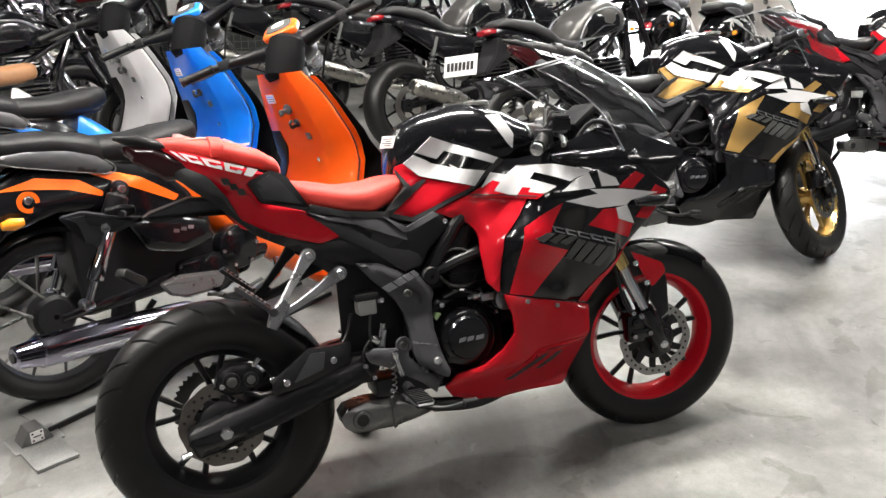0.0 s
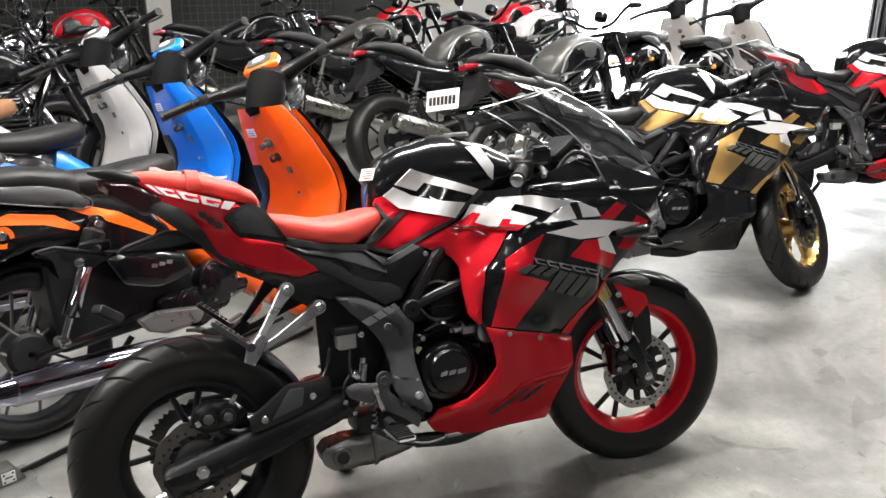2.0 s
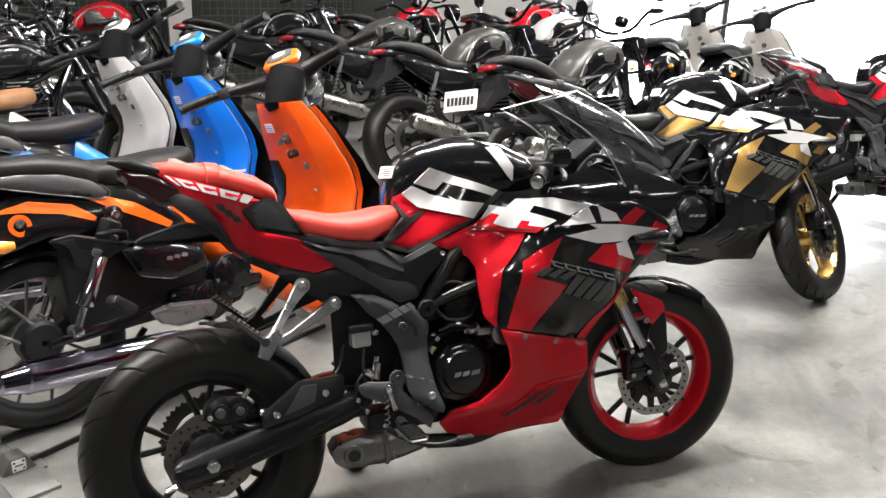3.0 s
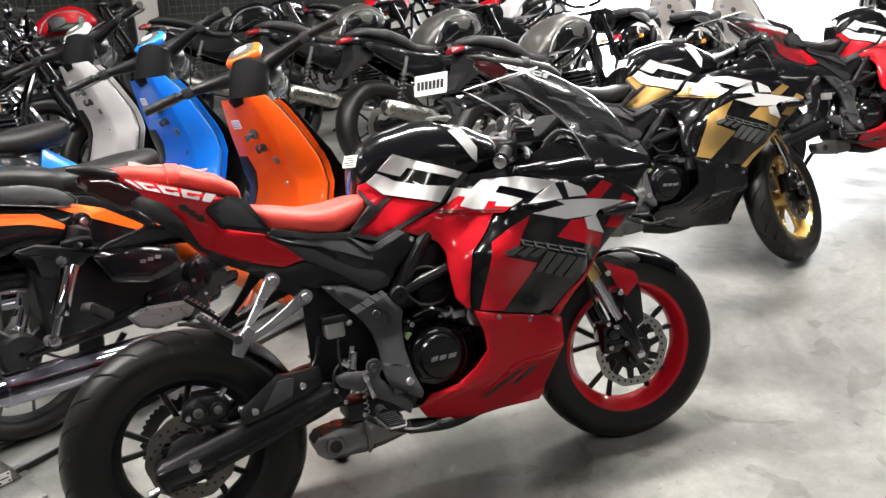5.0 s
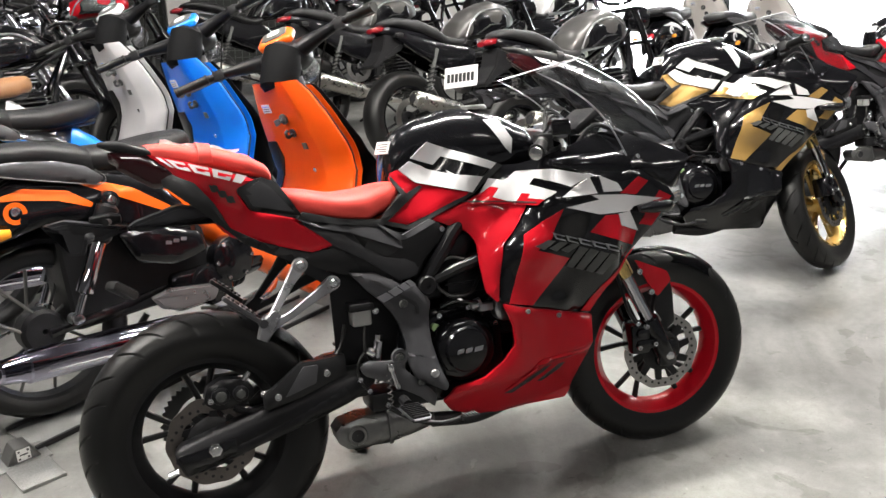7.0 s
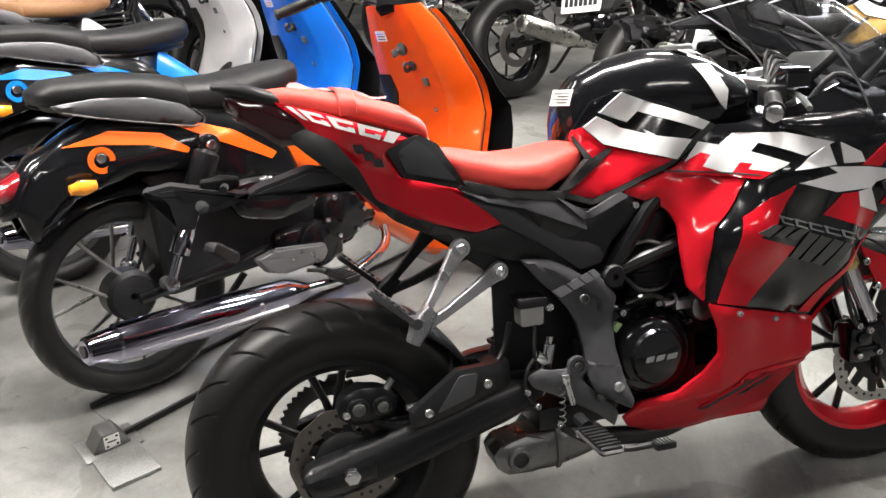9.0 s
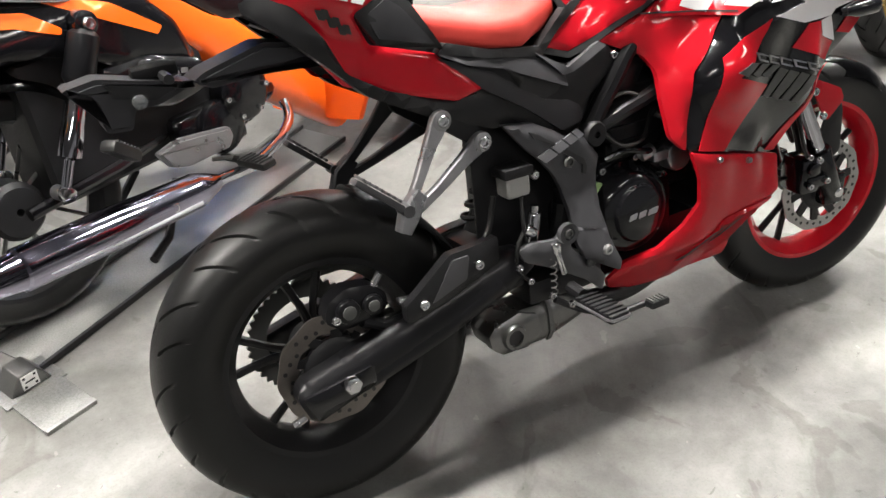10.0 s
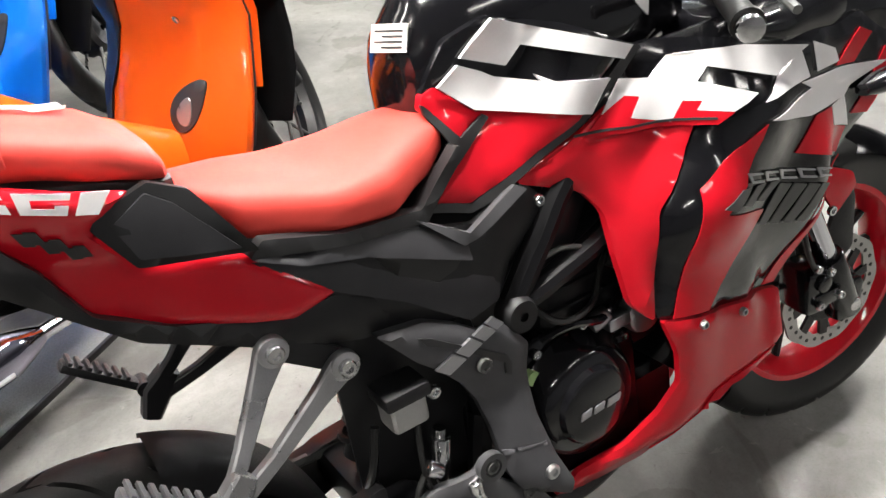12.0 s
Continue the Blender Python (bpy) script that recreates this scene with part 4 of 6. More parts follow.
    part("bracket_cap", flat_plate([(-.262, .853), (-.218, .843), (-.150, .828), (-.190, .812), (-.252, .826)], -0.046, -0.038, 0.004, 0.003), "plastic", brk)
    part("bracket_reflector", moved(cyl((-0.215, -0.040, 0.815), (-0.215, -0.048, 0.815), 0.012, 20, bevel=0.003), Matrix()), "glass", bike)
    for s in both:
        part("rear_indicator", join(tube([(-0.17, s * 0.03, 0.845), (-0.175, s * 0.10, 0.848)], 0.008, 8), body_loft([(-.215, .838, .86, .012), (-.17, .832, .866, .02), (-.14, .838, .86, .012)], 8, 12)), "plastic", bike)

    # seats
    part("rider_seat", body_loft([(.222, .845, .888, .045), (.28, .80, .878, .088), (.38, .782, .858, .118), (.44, .772, .860, .112), (.50, .79, .870, .085), (.55, .82, .872, .062)], 26, 32, 3.0), seat, bike, "smooth padded rider seat")
    for s in both:
        part("seat_piping", panel([(.262, .806), (.28, .822), (.37, .795), (.478, .780), (.54, .84), (.552, .832), (.482, .762), (.37, .780)], lambda x, z: girth(x, z) * 0.4 + 0.07, 0.006, 0.02, 0.016, 0.003, 0.004, (s,)), "ink_and_shade", bike)
    part("pillion_seat", body_loft([(-.092, .988, 1.018, .028), (-.04, .970, 1.020, .052), (.08, .938, 1.001, .085), (.16, .914, .978, .097), (.205, .902, .950, .092), (.222, .900, .924, .08)], 26, 32, 3.0), seat, bike, "smooth padded pillion seat")
    part("pillion_strap", strap_ring(0.065, 0.930, 1.010, 0.083), seat, bike)
    part("pillion_shim", body_loft([(-.085, .972, .992, .028), (.0, .945, .975, .055), (.12, .91, .945, .09), (.225, .885, .912, .082)], 14, 20, 3.0), "plastic", bike)

    # tank and its graphics
    tank = part("fuel_tank", moved(body_loft([(.524, .80, .93, .054), (.538, .79, .970, .064), (.572, .78, 1.005, .070), (.63, .78, 1.03, .083), (.72, .79, 1.05, .104), (.78, .80, 1.05, .118), (.85, .82, 1.028, .122), (.92, .85, .995, .112), (.97, .87, .95, .09)], 34, 40, 2.5), Matrix.Translation((0, 0.028, 0))), "black", bike, "glossy black fuel tank")
    part("filler_cap", moved(lathe([(0.001, 0.012), (0.03, 0.012), (0.036, 0.008), (0.038, 0.0), (0.001, 0.0)], 28, False), Matrix.Translation((0.80, 0, 1.043)) @ pose(0, 0, 0, 90, 0, 0)), "graphite", tank)
    cheek = lambda x, z: girth(x, z) + 0.004
    for poly in ([(0.533, 0.894), (0.552, 0.900), (0.592, 0.862), (0.605, 0.854), (0.561, 0.834), (0.527, 0.878)], [(0.605, 0.854), (0.592, 0.862), (0.669, 0.839), (0.730, 0.824), (0.697, 0.812), (0.555, 0.756), (0.497, 0.773)]):
        for s in both:
            part("tank_panel", panel(poly, cheek, 0.002, 0.014, 0.014, 0.004, 0.003, (s,)), main, bike, "painted lower tank panel")
    for s in both:
        part("tank_shoulder", panel([(0.533, 0.894), (0.574, 0.949), (0.630, 0.968), (0.720, 0.940), (0.806, 0.895), (0.761, 0.863), (0.730, 0.822), (0.590, 0.859), (0.552, 0.898)], cheek, 0.0, 0.014, 0.016, 0.006, 0.006, (s,)), "black", bike)
    for s in both:
        part("tank_slash", panel([(0.602, 0.855), (0.608, 0.850), (0.503, 0.771), (0.487, 0.770), (0.552, 0.822), (0.528, 0.873), (0.526, 0.886), (0.530, 0.884), (0.562, 0.837)], cheek, 0.0045, 0.005, 0.02, 0.001, 0.002, (s,)), "ink_and_shade", bike)
    for poly in ([(0.630, 0.966), (0.801, 0.895), (0.785, 0.881), (0.664, 0.926), (0.642, 0.905), (0.587, 0.927)],
                 [(0.582, 0.920), (0.612, 0.905), (0.626, 0.895), (0.676, 0.879), (0.672, 0.888), (0.691, 0.875), (0.761, 0.863), (0.730, 0.824), (0.591, 0.863), (0.552, 0.900)]):
        for s in both:
            part("tank_mark", panel(poly, cheek, 0.008, 0.006, 0.016, 0, 0.0, (s,)), "white", bike)
    skin = lambda x, z: -0.028 + 0.121 * max(0.02, 1 - (abs(z - 0.925) / 0.127) ** 2.5) ** 0.4
    for s in both:
        part("tank_flash", panel([(.795, 1.012), (.835, 1.012), (.868, .955), (.862, .915), (.848, .93)], skin, 0.003, 0.003, 0.012, 0.0, 0.002, (s,)), "white", bike)
    lab = part("warning_label", moved(box(-0.0012, 0.0012, -0.028, 0.028, -0.017, 0.017), pose(0.5315, 0.002, 0.960, 0, 22, 22)), "paper", bike, "white paper warning label")
    for k in range(4):
        part("label_line", moved(box(-0.0022, -0.001, -0.022, 0.022 - 0.012 * (k % 2), -0.001, 0.001), pose(0.5343 - 0.0024 * k, 0.003 - 0.0010 * k, 0.968 - 0.006 * k, 0, 22, 22)), "ink_and_shade", lab)
    for s in both:
        part("tank_gap", panel([(0.807, 0.895), (0.822, 0.887), (0.762, 0.842), (0.739, 0.820), (0.577, 0.751), (0.552, 0.744), (0.489, 0.764), (0.491, 0.776), (0.555, 0.755), (0.718, 0.820), (0.763, 0.860)], cheek, 0.0, 0.01, 0.02, 0.002, 0.002, (s,)), "ink_and_shade", bike)

    # side fairing
    for s in both:
        part("fairing_wing", panel([(0.615, 0.764), (0.710, 0.801), (0.866, 0.782), (0.838, 0.742), (0.782, 0.683), (0.762, 0.584), (0.753, 0.531), (0.727, 0.562), (0.725, 0.628), (0.728, 0.691), (0.708, 0.723)], girth, 0.004, 0.012, 0.016, 0.007, 0.01, (s,)), wing or dark, bike, "painted rear wing of the side fairing")
    for s in both:
        part("wing_cap", panel([(0.661, 0.776), (0.710, 0.801), (0.741, 0.813), (0.780, 0.835), (0.899, 0.798), (0.866, 0.782), (0.779, 0.790)], girth, 0.0045, 0.006, 0.016, 0.004, 0.006, (s,)), wing or main, bike)
    for s in both:
        fair = part("side_fairing", panel([(0.740, 0.813), (0.801, 0.887), (0.870, 0.887), (1.020, 0.856), (1.152, 0.836), (1.220, 0.841), (1.318, 0.773), (1.334, 0.747), (1.199, 0.624), (1.088, 0.524), (1.037, 0.455), (0.763, 0.528), (0.758, 0.585), (0.782, 0.683), (0.838, 0.742), (0.866, 0.780)],
                                          girth, -0.004, 0.012, 0.02, 0.007, 0.008, (s,)), "black", bike, "glossy black side fairing with bold graphics")
    graphics = [
        (main, [(0.830, 0.705), (0.943, 0.761), (0.905, 0.685), (0.858, 0.662), (0.964, 0.625), (0.901, 0.563), (0.844, 0.514), (0.779, 0.528), (0.800, 0.581)]),
        (main, [(1.085, 0.726), (1.132, 0.723), (1.139, 0.692), (1.200, 0.668), (1.186, 0.630), (1.031, 0.687)]),
        (main, [(1.209, 0.820), (1.241, 0.805), (1.198, 0.771), (1.144, 0.780)]),
        (main, [(1.276, 0.775), (1.314, 0.755), (1.246, 0.678), (1.207, 0.687), (1.252, 0.745)]),
        (main, [(1.181, 0.615), (1.194, 0.623), (1.085, 0.526), (1.037, 0.462), (1.009, 0.467), (1.065, 0.528)]),
        (main, [(0.715, 0.796), (0.748, 0.816), (0.779, 0.835), (0.799, 0.828), (0.777, 0.806), (0.837, 0.786), (0.855, 0.810), (0.873, 0.807), (0.865, 0.796), (0.897, 0.789), (0.879, 0.776)]),
        ("white", [(0.777, 0.857), (0.821, 0.847), (0.852, 0.869), (0.933, 0.867), (1.049, 0.838), (0.975, 0.816), (0.889, 0.848), (0.875, 0.831), (0.930, 0.807), (0.897, 0.790), (0.866, 0.796), (0.873, 0.807), (0.855, 0.810), (0.837, 0.786), (0.778, 0.807), (0.799, 0.829), (0.779, 0.835), (0.748, 0.815)]),
        ("white", [(0.941, 0.791), (1.040, 0.835), (1.062, 0.789), (1.003, 0.789)]),
        ("white", [(1.071, 0.836), (1.135, 0.809), (1.150, 0.786), (1.084, 0.790)]),
        ("white", [(0.950, 0.764), (1.068, 0.771), (1.040, 0.787), (1.159, 0.775), (1.284, 0.752), (1.187, 0.739), (1.173, 0.727), (1.066, 0.731)]),
        ("white", [(1.132, 0.724), (1.173, 0.727), (1.204, 0.669), (1.139, 0.692)]),
    ]
    for i, (mname, poly) in enumerate(graphics):
        for s in both:
            part("graphic", panel(poly, girth, 0.006 if i in (5, 6) else -0.0015 + (0.0012 if mname == "white" else 0), 0.0015, 0.018, 0, 0.0, (s,)), mname, fair)
    for i in range(3):
        x, z = 0.892 + 0.041 * i, 0.685 - 0.0105 * i
        for s in both:
            part("hatch_bar", panel([(x, z), (x + 0.025, z - 0.006), (x - 0.016, z - 0.024), (x - 0.041, z - 0.012)], girth, -0.0002, 0.0015, 0.02, 0, 0.0, (s,)), "graphite", fair)
    for i in range(4):
        x, z = 0.998 + 0.0305 * i, 0.653 - 0.0105 * i
        for s in both:
            part("hatch_bar", panel([(x, z), (x + 0.025, z - 0.010), (x, z - 0.034), (x - 0.024, z - 0.057), (x - 0.045, z - 0.049), (x - 0.026, z - 0.027)], girth, -0.0002, 0.0015, 0.02, 0, 0.0, (s,)), "graphite", fair)
    for s in both:
        part("wing_seam", panel([(0.700, 0.8045), (0.775, 0.7975), (0.861, 0.7875), (0.879, 0.7855), (0.879, 0.7825), (0.861, 0.7845), (0.775, 0.7945), (0.700, 0.8015)], girth, 0.0085, 0.002, 0.02, 0, 0.0, (s,)), "ink_and_shade", fair)
    for i in range(5):
        x, z = 0.909 + 0.041 * i, 0.698 - 0.0125 * i
        for s in both:
            part("name_bar", panel([(x, z + 0.004), (x + 0.037, z - 0.009), (x + 0.039, z - 0.0125), (x + 0.010, z - 0.003), (x + 0.0125, z - 0.0115), (x + 0.041, z - 0.0215), (x + 0.043, z - 0.0255), (x + 0.008, z - 0.0135)], girth, 0.0002, 0.0015, 0.03, 0, 0.0, (s,)), "silver", fair)
    # the belly bulges to a crease and tucks in below it
    crease = lambda x: 0.29 + 0.22 * (x - 0.605)
    wide_at = lambda x: min(0.18, 0.130 + 0.27 * max(0, x - 0.61))

    def belly_w(x, z):
        zc = crease(x)
        if z < zc:
            return max(0.055, wide_at(x) - 0.85 * (zc - z))
        f = min(1, (z - zc) / (0.49 - zc))
        return wide_at(x) + (girth(x, 0.48) - wide_at(x)) * f
    for s in both:
        bel = part("belly_fairing", panel([(0.763, 0.528), (1.037, 0.456), (1.027, 0.388), (1.010, 0.220), (0.991, 0.199), (0.723, 0.202), (0.630, 0.237), (0.599, 0.278), (0.631, 0.313), (0.708, 0.331), (0.758, 0.370), (0.791, 0.414), (0.786, 0.466)],
                                          belly_w, 0.003, 0.01, 0.014, 0.005, 0.006, (s,)), belly or dark, bike, "painted belly fairing")
    for poly in ([(0.769, 0.270), (0.876, 0.335), (0.899, 0.339), (0.882, 0.319), (0.796, 0.268)], [(0.868, 0.287), (0.925, 0.333), (0.949, 0.335), (0.930, 0.311), (0.887, 0.284)]):
        for s in both:
            part("belly_vent", panel(poly, belly_w, 0.004, 0.003, 0.014, 0.0, 0.002, (s,)), "ink_and_shade", bel)
    for s in both:
        part("vent_hood", panel([(0.766, 0.278), (0.873, 0.343), (0.948, 0.349), (1.016, 0.355), (1.013, 0.368), (0.918, 0.366), (0.860, 0.360)], belly_w, 0.012, 0.012, 0.012, 0.006, 0.004, (s,)), belly or dark, bel)
    for p in ((.825, .502), (.921, .475), (1.016, .444)):
        part("fairing_bolt", bolt((p[0], -girth(*p) - 0.002, p[1]), 0.0065), "silver", bel)
    for s in both:
        part("front_indicator", body_loft([(1.19, .722, .74, .012), (1.235, .715, .748, .02), (1.285, .715, .75, .02), (1.30, .722, .745, .012)], 12, 16), "black", bike).matrix_local = Matrix.Translation((0, s * (girth(1.25, .735) + 0.018), 0))

    # nose, screen, cockpit
    part("nose", body_loft([(.93, .86, .90, .185), (1.02, .82, .91, .19), (1.15, .78, .92, .165), (1.28, .74, .915, .13), (1.38, .74, .90, .085), (1.44, .77, .885, .045)], 22, 32, 3.0), "black", bike, "glossy black nose fairing")
    for s in both:
        part("cockpit_side", panel([(0.860, 0.884), (0.978, 0.913), (1.116, 0.952), (1.210, 0.942), (1.322, 0.897), (1.398, 0.863), (1.324, 0.775), (1.220, 0.844), (1.152, 0.840), (1.020, 0.860)], lambda x, z: girth(x, 0.84) - 0.012 - 0.38 * max(0, z - 0.84), 0, 0.006, 0.02, 0.004, 0.01, (s,)), "black", bike, "glossy black cockpit side panel")
    for s in both:
        part("headlamp", body_loft([(1.30, .70, .735, .01), (1.35, .70, .76, .03), (1.40, .72, .765, .012)], 10, 14), "glass", bike).matrix_local = Matrix.Translation((0, s * 0.085, 0.01))
    rows = []
    for i in range(15):
        v = i / 14
        cx, cz = 1.435 - 0.315 * v + 0.035 * math.sin(math.pi * v), 0.900 + 0.262 * v + 0.02 * math.sin(math.pi * v)
        row = []
        for j in range(21):
            u = -1 + j / 10
            w = 0.152 - 0.028 * v
            row.append((cx - (0.25 - 0.07 * v) * abs(u) ** 2.0, w * math.sin(u * 1.2) / math.sin(1.2), cz - (0.02 + 0.018 * v) * abs(u) ** 2.0))
        rows.append(row)
    scr = loft(rows, False, False)
    bmesh.ops.solidify(scr, geom=scr.faces[:], thickness=0.003)
    ob = part("windscreen", scr, "smoke", bike, "smoked transparent windscreen")
    ob.visible_shadow = False
    # silver bead paints the shine on the edge of the clear screen
    edge = [rows[k][0] for k in range(15)] + rows[14][1:20] + [rows[14 - k][20] for k in range(15)]
    part("screen_rim_glint", tube(edge, 0.0022, 6), "silver", bike, "silver bead that paints the shine along the windscreen rim")
    part("dash_panel", moved(box(-0.05, 0.05, -0.07, 0.07, -0.012, 0.012, 0.008), pose(1.12, 0, 0.985, 0, -35, 0)), "plastic", bike, "black dash panel")
    for s in both:
        part("screen_stay", tube([(1.03, s * 0.12, 0.90), (1.10, s * 0.13, 0.97), (1.19, s * 0.13, 0.94)], 0.007, 8, 4), "plastic", bike)
        for p in ((1.16, 0.175, 0.89), (1.22, 0.16, 0.875)):
            part("screen_bolt", bolt((p[0], s * (p[1] - 0.012), p[2]), 0.007, s), "steel", bike)
    # steered parts: forks, clamps, bars, front wheel
    fwd = lambda z: 1.307 + 0.042 - (z - 0.285) * math.tan(rake)
    for s in both:
        y = s * 0.098
        leg = part("fork_leg", moved(join(cyl((fwd(0.27), y, 0.262), (fwd(0.40), y, 0.40), 0.03, 20, bevel=0.005), box(fwd(.285) - 0.03, fwd(.285) + 0.03, y - 0.018, y + 0.018, 0.25, 0.33, 0.01)), steer), "black", bike, "black lower fork leg")
        part("fork_tube", moved(cyl((fwd(0.39), y, 0.39), (fwd(0.72), y, 0.72), 0.0195, 20), steer), "chrome", bike, "polished fork tube")
        part("fork_collar", moved(ring_stack([(Vector((fwd(z), y, z)), r) for z, r in ((.535, .021), (.538, .025), (.56, .026), (.575, .026), (.588, .025), (.59, .02))], 24), steer), fork_cap, bike, "gold fork collar")
        part("fork_upper", moved(cyl((fwd(0.58), y, 0.58), (fwd(0.93), y, 0.93), 0.027, 18, bevel=0.004), steer), "satin_black", bike)
        part("axle_bolt", moved(join(cyl((1.35, y + s * 0.018, 0.285), (1.35, y + s * 0.03, 0.285), 0.014, 12, bevel=0.003)), steer), "steel", leg)
        for dz in (0.06, 0.085):
            part("caliper_bolt", moved(bolt((fwd(0.33 + dz) - 0.035, y + s * 0.022, 0.33 + dz - 0.02), 0.008, s), steer), "steel", leg)
        # bars
        bar = part("handlebar", moved(join(tube([(1.02, s * 0.09, 0.955), (0.985, s * 0.15, 0.955), (0.945, s * 0.22, 0.945), (0.91, s * 0.285, 0.935)], 0.0115, 10, 4), cyl((1.03, s * 0.075, 0.935), (1.02, s * 0.085, 0.975), 0.032, 18, bevel=0.004)), steer), "black", bike, "black clip-on handlebar")
        part("grip", moved(ring_stack([(Vector((0.955, s * 0.20, 0.947)).lerp(Vector((0.906, s * 0.293, 0.933)), t), r) for t, r in ((0, .015), (.04, .0195), (.08, .0165), (.3, .0175), (.6, .0165), (.9, .0175), (.93, .021), (1, .021))], 18), steer), "rubber", bar, "black rubber grip")
        part("bar_end", moved(cyl((0.906, s * 0.293, 0.933), (0.898, s * 0.308, 0.931), 0.017, 16, bevel=0.003), steer), "steel", bar)
        part("switch_box", moved(box(0.945, 0.99, s * 0.175 - 0.022, s * 0.175 + 0.022, 0.93, 0.972, 0.008), steer), "plastic", bar)
        part("hand_lever", moved(tube([(1.005, s * 0.165, 0.955), (1.01, s * 0.20, 0.95), (0.99, s * 0.27, 0.938), (0.975, s * 0.30, 0.936)], 0.006, 8, 5), steer), "black" if s > 0 else "graphite", bar)
    part("top_clamp", moved(join(box(0.985, 1.065, -0.12, 0.12, 0.95, 0.975, 0.012), cyl((1.03, 0, 0.96), (1.024, 0, 0.99), 0.02, 16, bevel=0.003)), steer), "silver", bike, "silver top yoke")
    part("lower_clamp", moved(box(fwd(.66) - 0.06, fwd(.66) + 0.035, -0.125, 0.125, 0.645, 0.68, 0.012), steer), "black", bike)
    mc = part("master_cylinder", moved(join(box(0.985, 1.04, -0.20, -0.15, 0.965, 1.0, 0.008), box(0.99, 1.035, -0.198, -0.152, 0.998, 1.006, 0.003)), steer), "black", bike)
    for k in range(4):
        part("cable", moved(tube([(0.98 + 0.01 * k, -0.13 + 0.02 * k, 0.965), (1.03, -0.10 + 0.02 * k, 1.0 + 0.01 * k), (1.08, -0.06, 0.985), (1.10, -0.03 + 0.02 * k, 0.88)], 0.0045, 6, 5), steer), "rubber", bike)
    front, fat = cast_wheel("front_wheel", (1.35, 0, 0.285), bike, 0.302, 0.058, 0.205, wheel_col, 5, "plastic" if wheel_col == "red" else wheel_col, steer, fine, "painted cast wheel with slim spokes", 0.05)
    brake_disc(fat, -0.066, 0.118, front, inner=0.76)
    part("front_caliper", moved(join(box(1.23, 1.29, -0.125, -0.05, 0.30, 0.39, 0.014), box(1.245, 1.30, -0.13, -0.06, 0.315, 0.345, 0.008), cyl((1.26, -0.125, 0.365), (1.26, -0.134, 0.365), 0.016, 14, bevel=0.003)), steer), "black", bike, "black front brake caliper")
    for p in ((1.25, -0.131, 0.325), (1.275, -0.127, 0.385), (1.30, -0.13, 0.33)):
        part("caliper_bolt", moved(bolt(p, 0.008), steer), "steel", front)
    part("front_hose", moved(tube([(1.255, -0.115, 0.385), (1.22, -0.125, 0.44), (1.20, -0.12, 0.52), (1.18, -0.09, 0.62)], 0.005, 7, 6), steer), "rubber", bike)
    # fender
    sec = []
    for i in range(23):
        a = radians(48 + 92 * i / 22)
        w = 0.066 * (0.55 + 0.45 * math.sin(math.pi * min(1, (i + 3) / 14)))
        sec.append([(1.35 + (0.305 - 0.04 * abs(v) ** 2.5) * math.cos(a), w * v, 0.285 + (0.308 - 0.04 * abs(v) ** 2.5) * math.sin(a)) for v in [-1 + j / 6 for j in range(13)]])
    fb = loft(sec, False, False)
    bmesh.ops.solidify(fb, geom=fb.faces[:], thickness=0.003)
    part("front_fender", moved(fb, steer), "black", bike, "glossy black front fender")
    for s in both:
        part("fender_cheek", moved(panel([(1.27, .575), (1.372, .53), (1.385, .50), (1.34, .455), (1.315, .49)], lambda x, z: 0.076, 0, 0.006, 0.02, 0.003, 0.008, (s,)), steer), main, bike)
    for s in both:
        part("fender_stay", moved(panel([(1.372, .53), (1.39, .47), (1.395, .37), (1.37, .35), (1.33, .42), (1.34, .455)], lambda x, z: 0.072, 0, 0.008, 0.02, 0.003, 0.008, (s,)), steer), "plastic", bike)
    for p in ((1.275, -0.09, 0.542), (1.315, -0.082, 0.475)):
        part("fender_bolt", moved(bolt(p, 0.010), steer), "steel", bike)
    # side stand on the far side
    part("side_stand", join(tube([(0.52, 0.13, 0.27), (0.47, 0.22, 0.13), (0.45, 0.262, 0.072)], 0.012, 10, 3), box(0.425, 0.475, 0.25, 0.30, 0.058, 0.07, 0.005)), "plastic", bike, "black side stand, folded out")
    return bike


def body_box(x0, x1, y0, y1, z0, z1):
    return box(x0, x1, y0, y1, z0, z1, min(x1 - x0, y1 - y0, z1 - z0) * 0.22, 3)


def strap_ring(x, z0, z1, w):
    """A flat band laid over a padded seat."""
    secs = []
    for dx in (-0.017, -0.015, 0.015, 0.017):
        ring = []
        g = 0.0 if abs(dx) > 0.016 else 0.003
        for k in range(25):
            a = math.pi * (-0.05 + 1.10 * k / 24)
            c, s = math.cos(a), math.sin(a)
            f = (abs(c) ** 3 + abs(s) ** 3) ** (-1 / 3)
            ring.append((x + dx, (w + g + 0.001) * f * c, (z0 + z1) / 2 + ((z1 - z0) / 2 + g - 0.14 * dx) * f * s))
        secs.append(ring)
    return loft(secs, False, False)


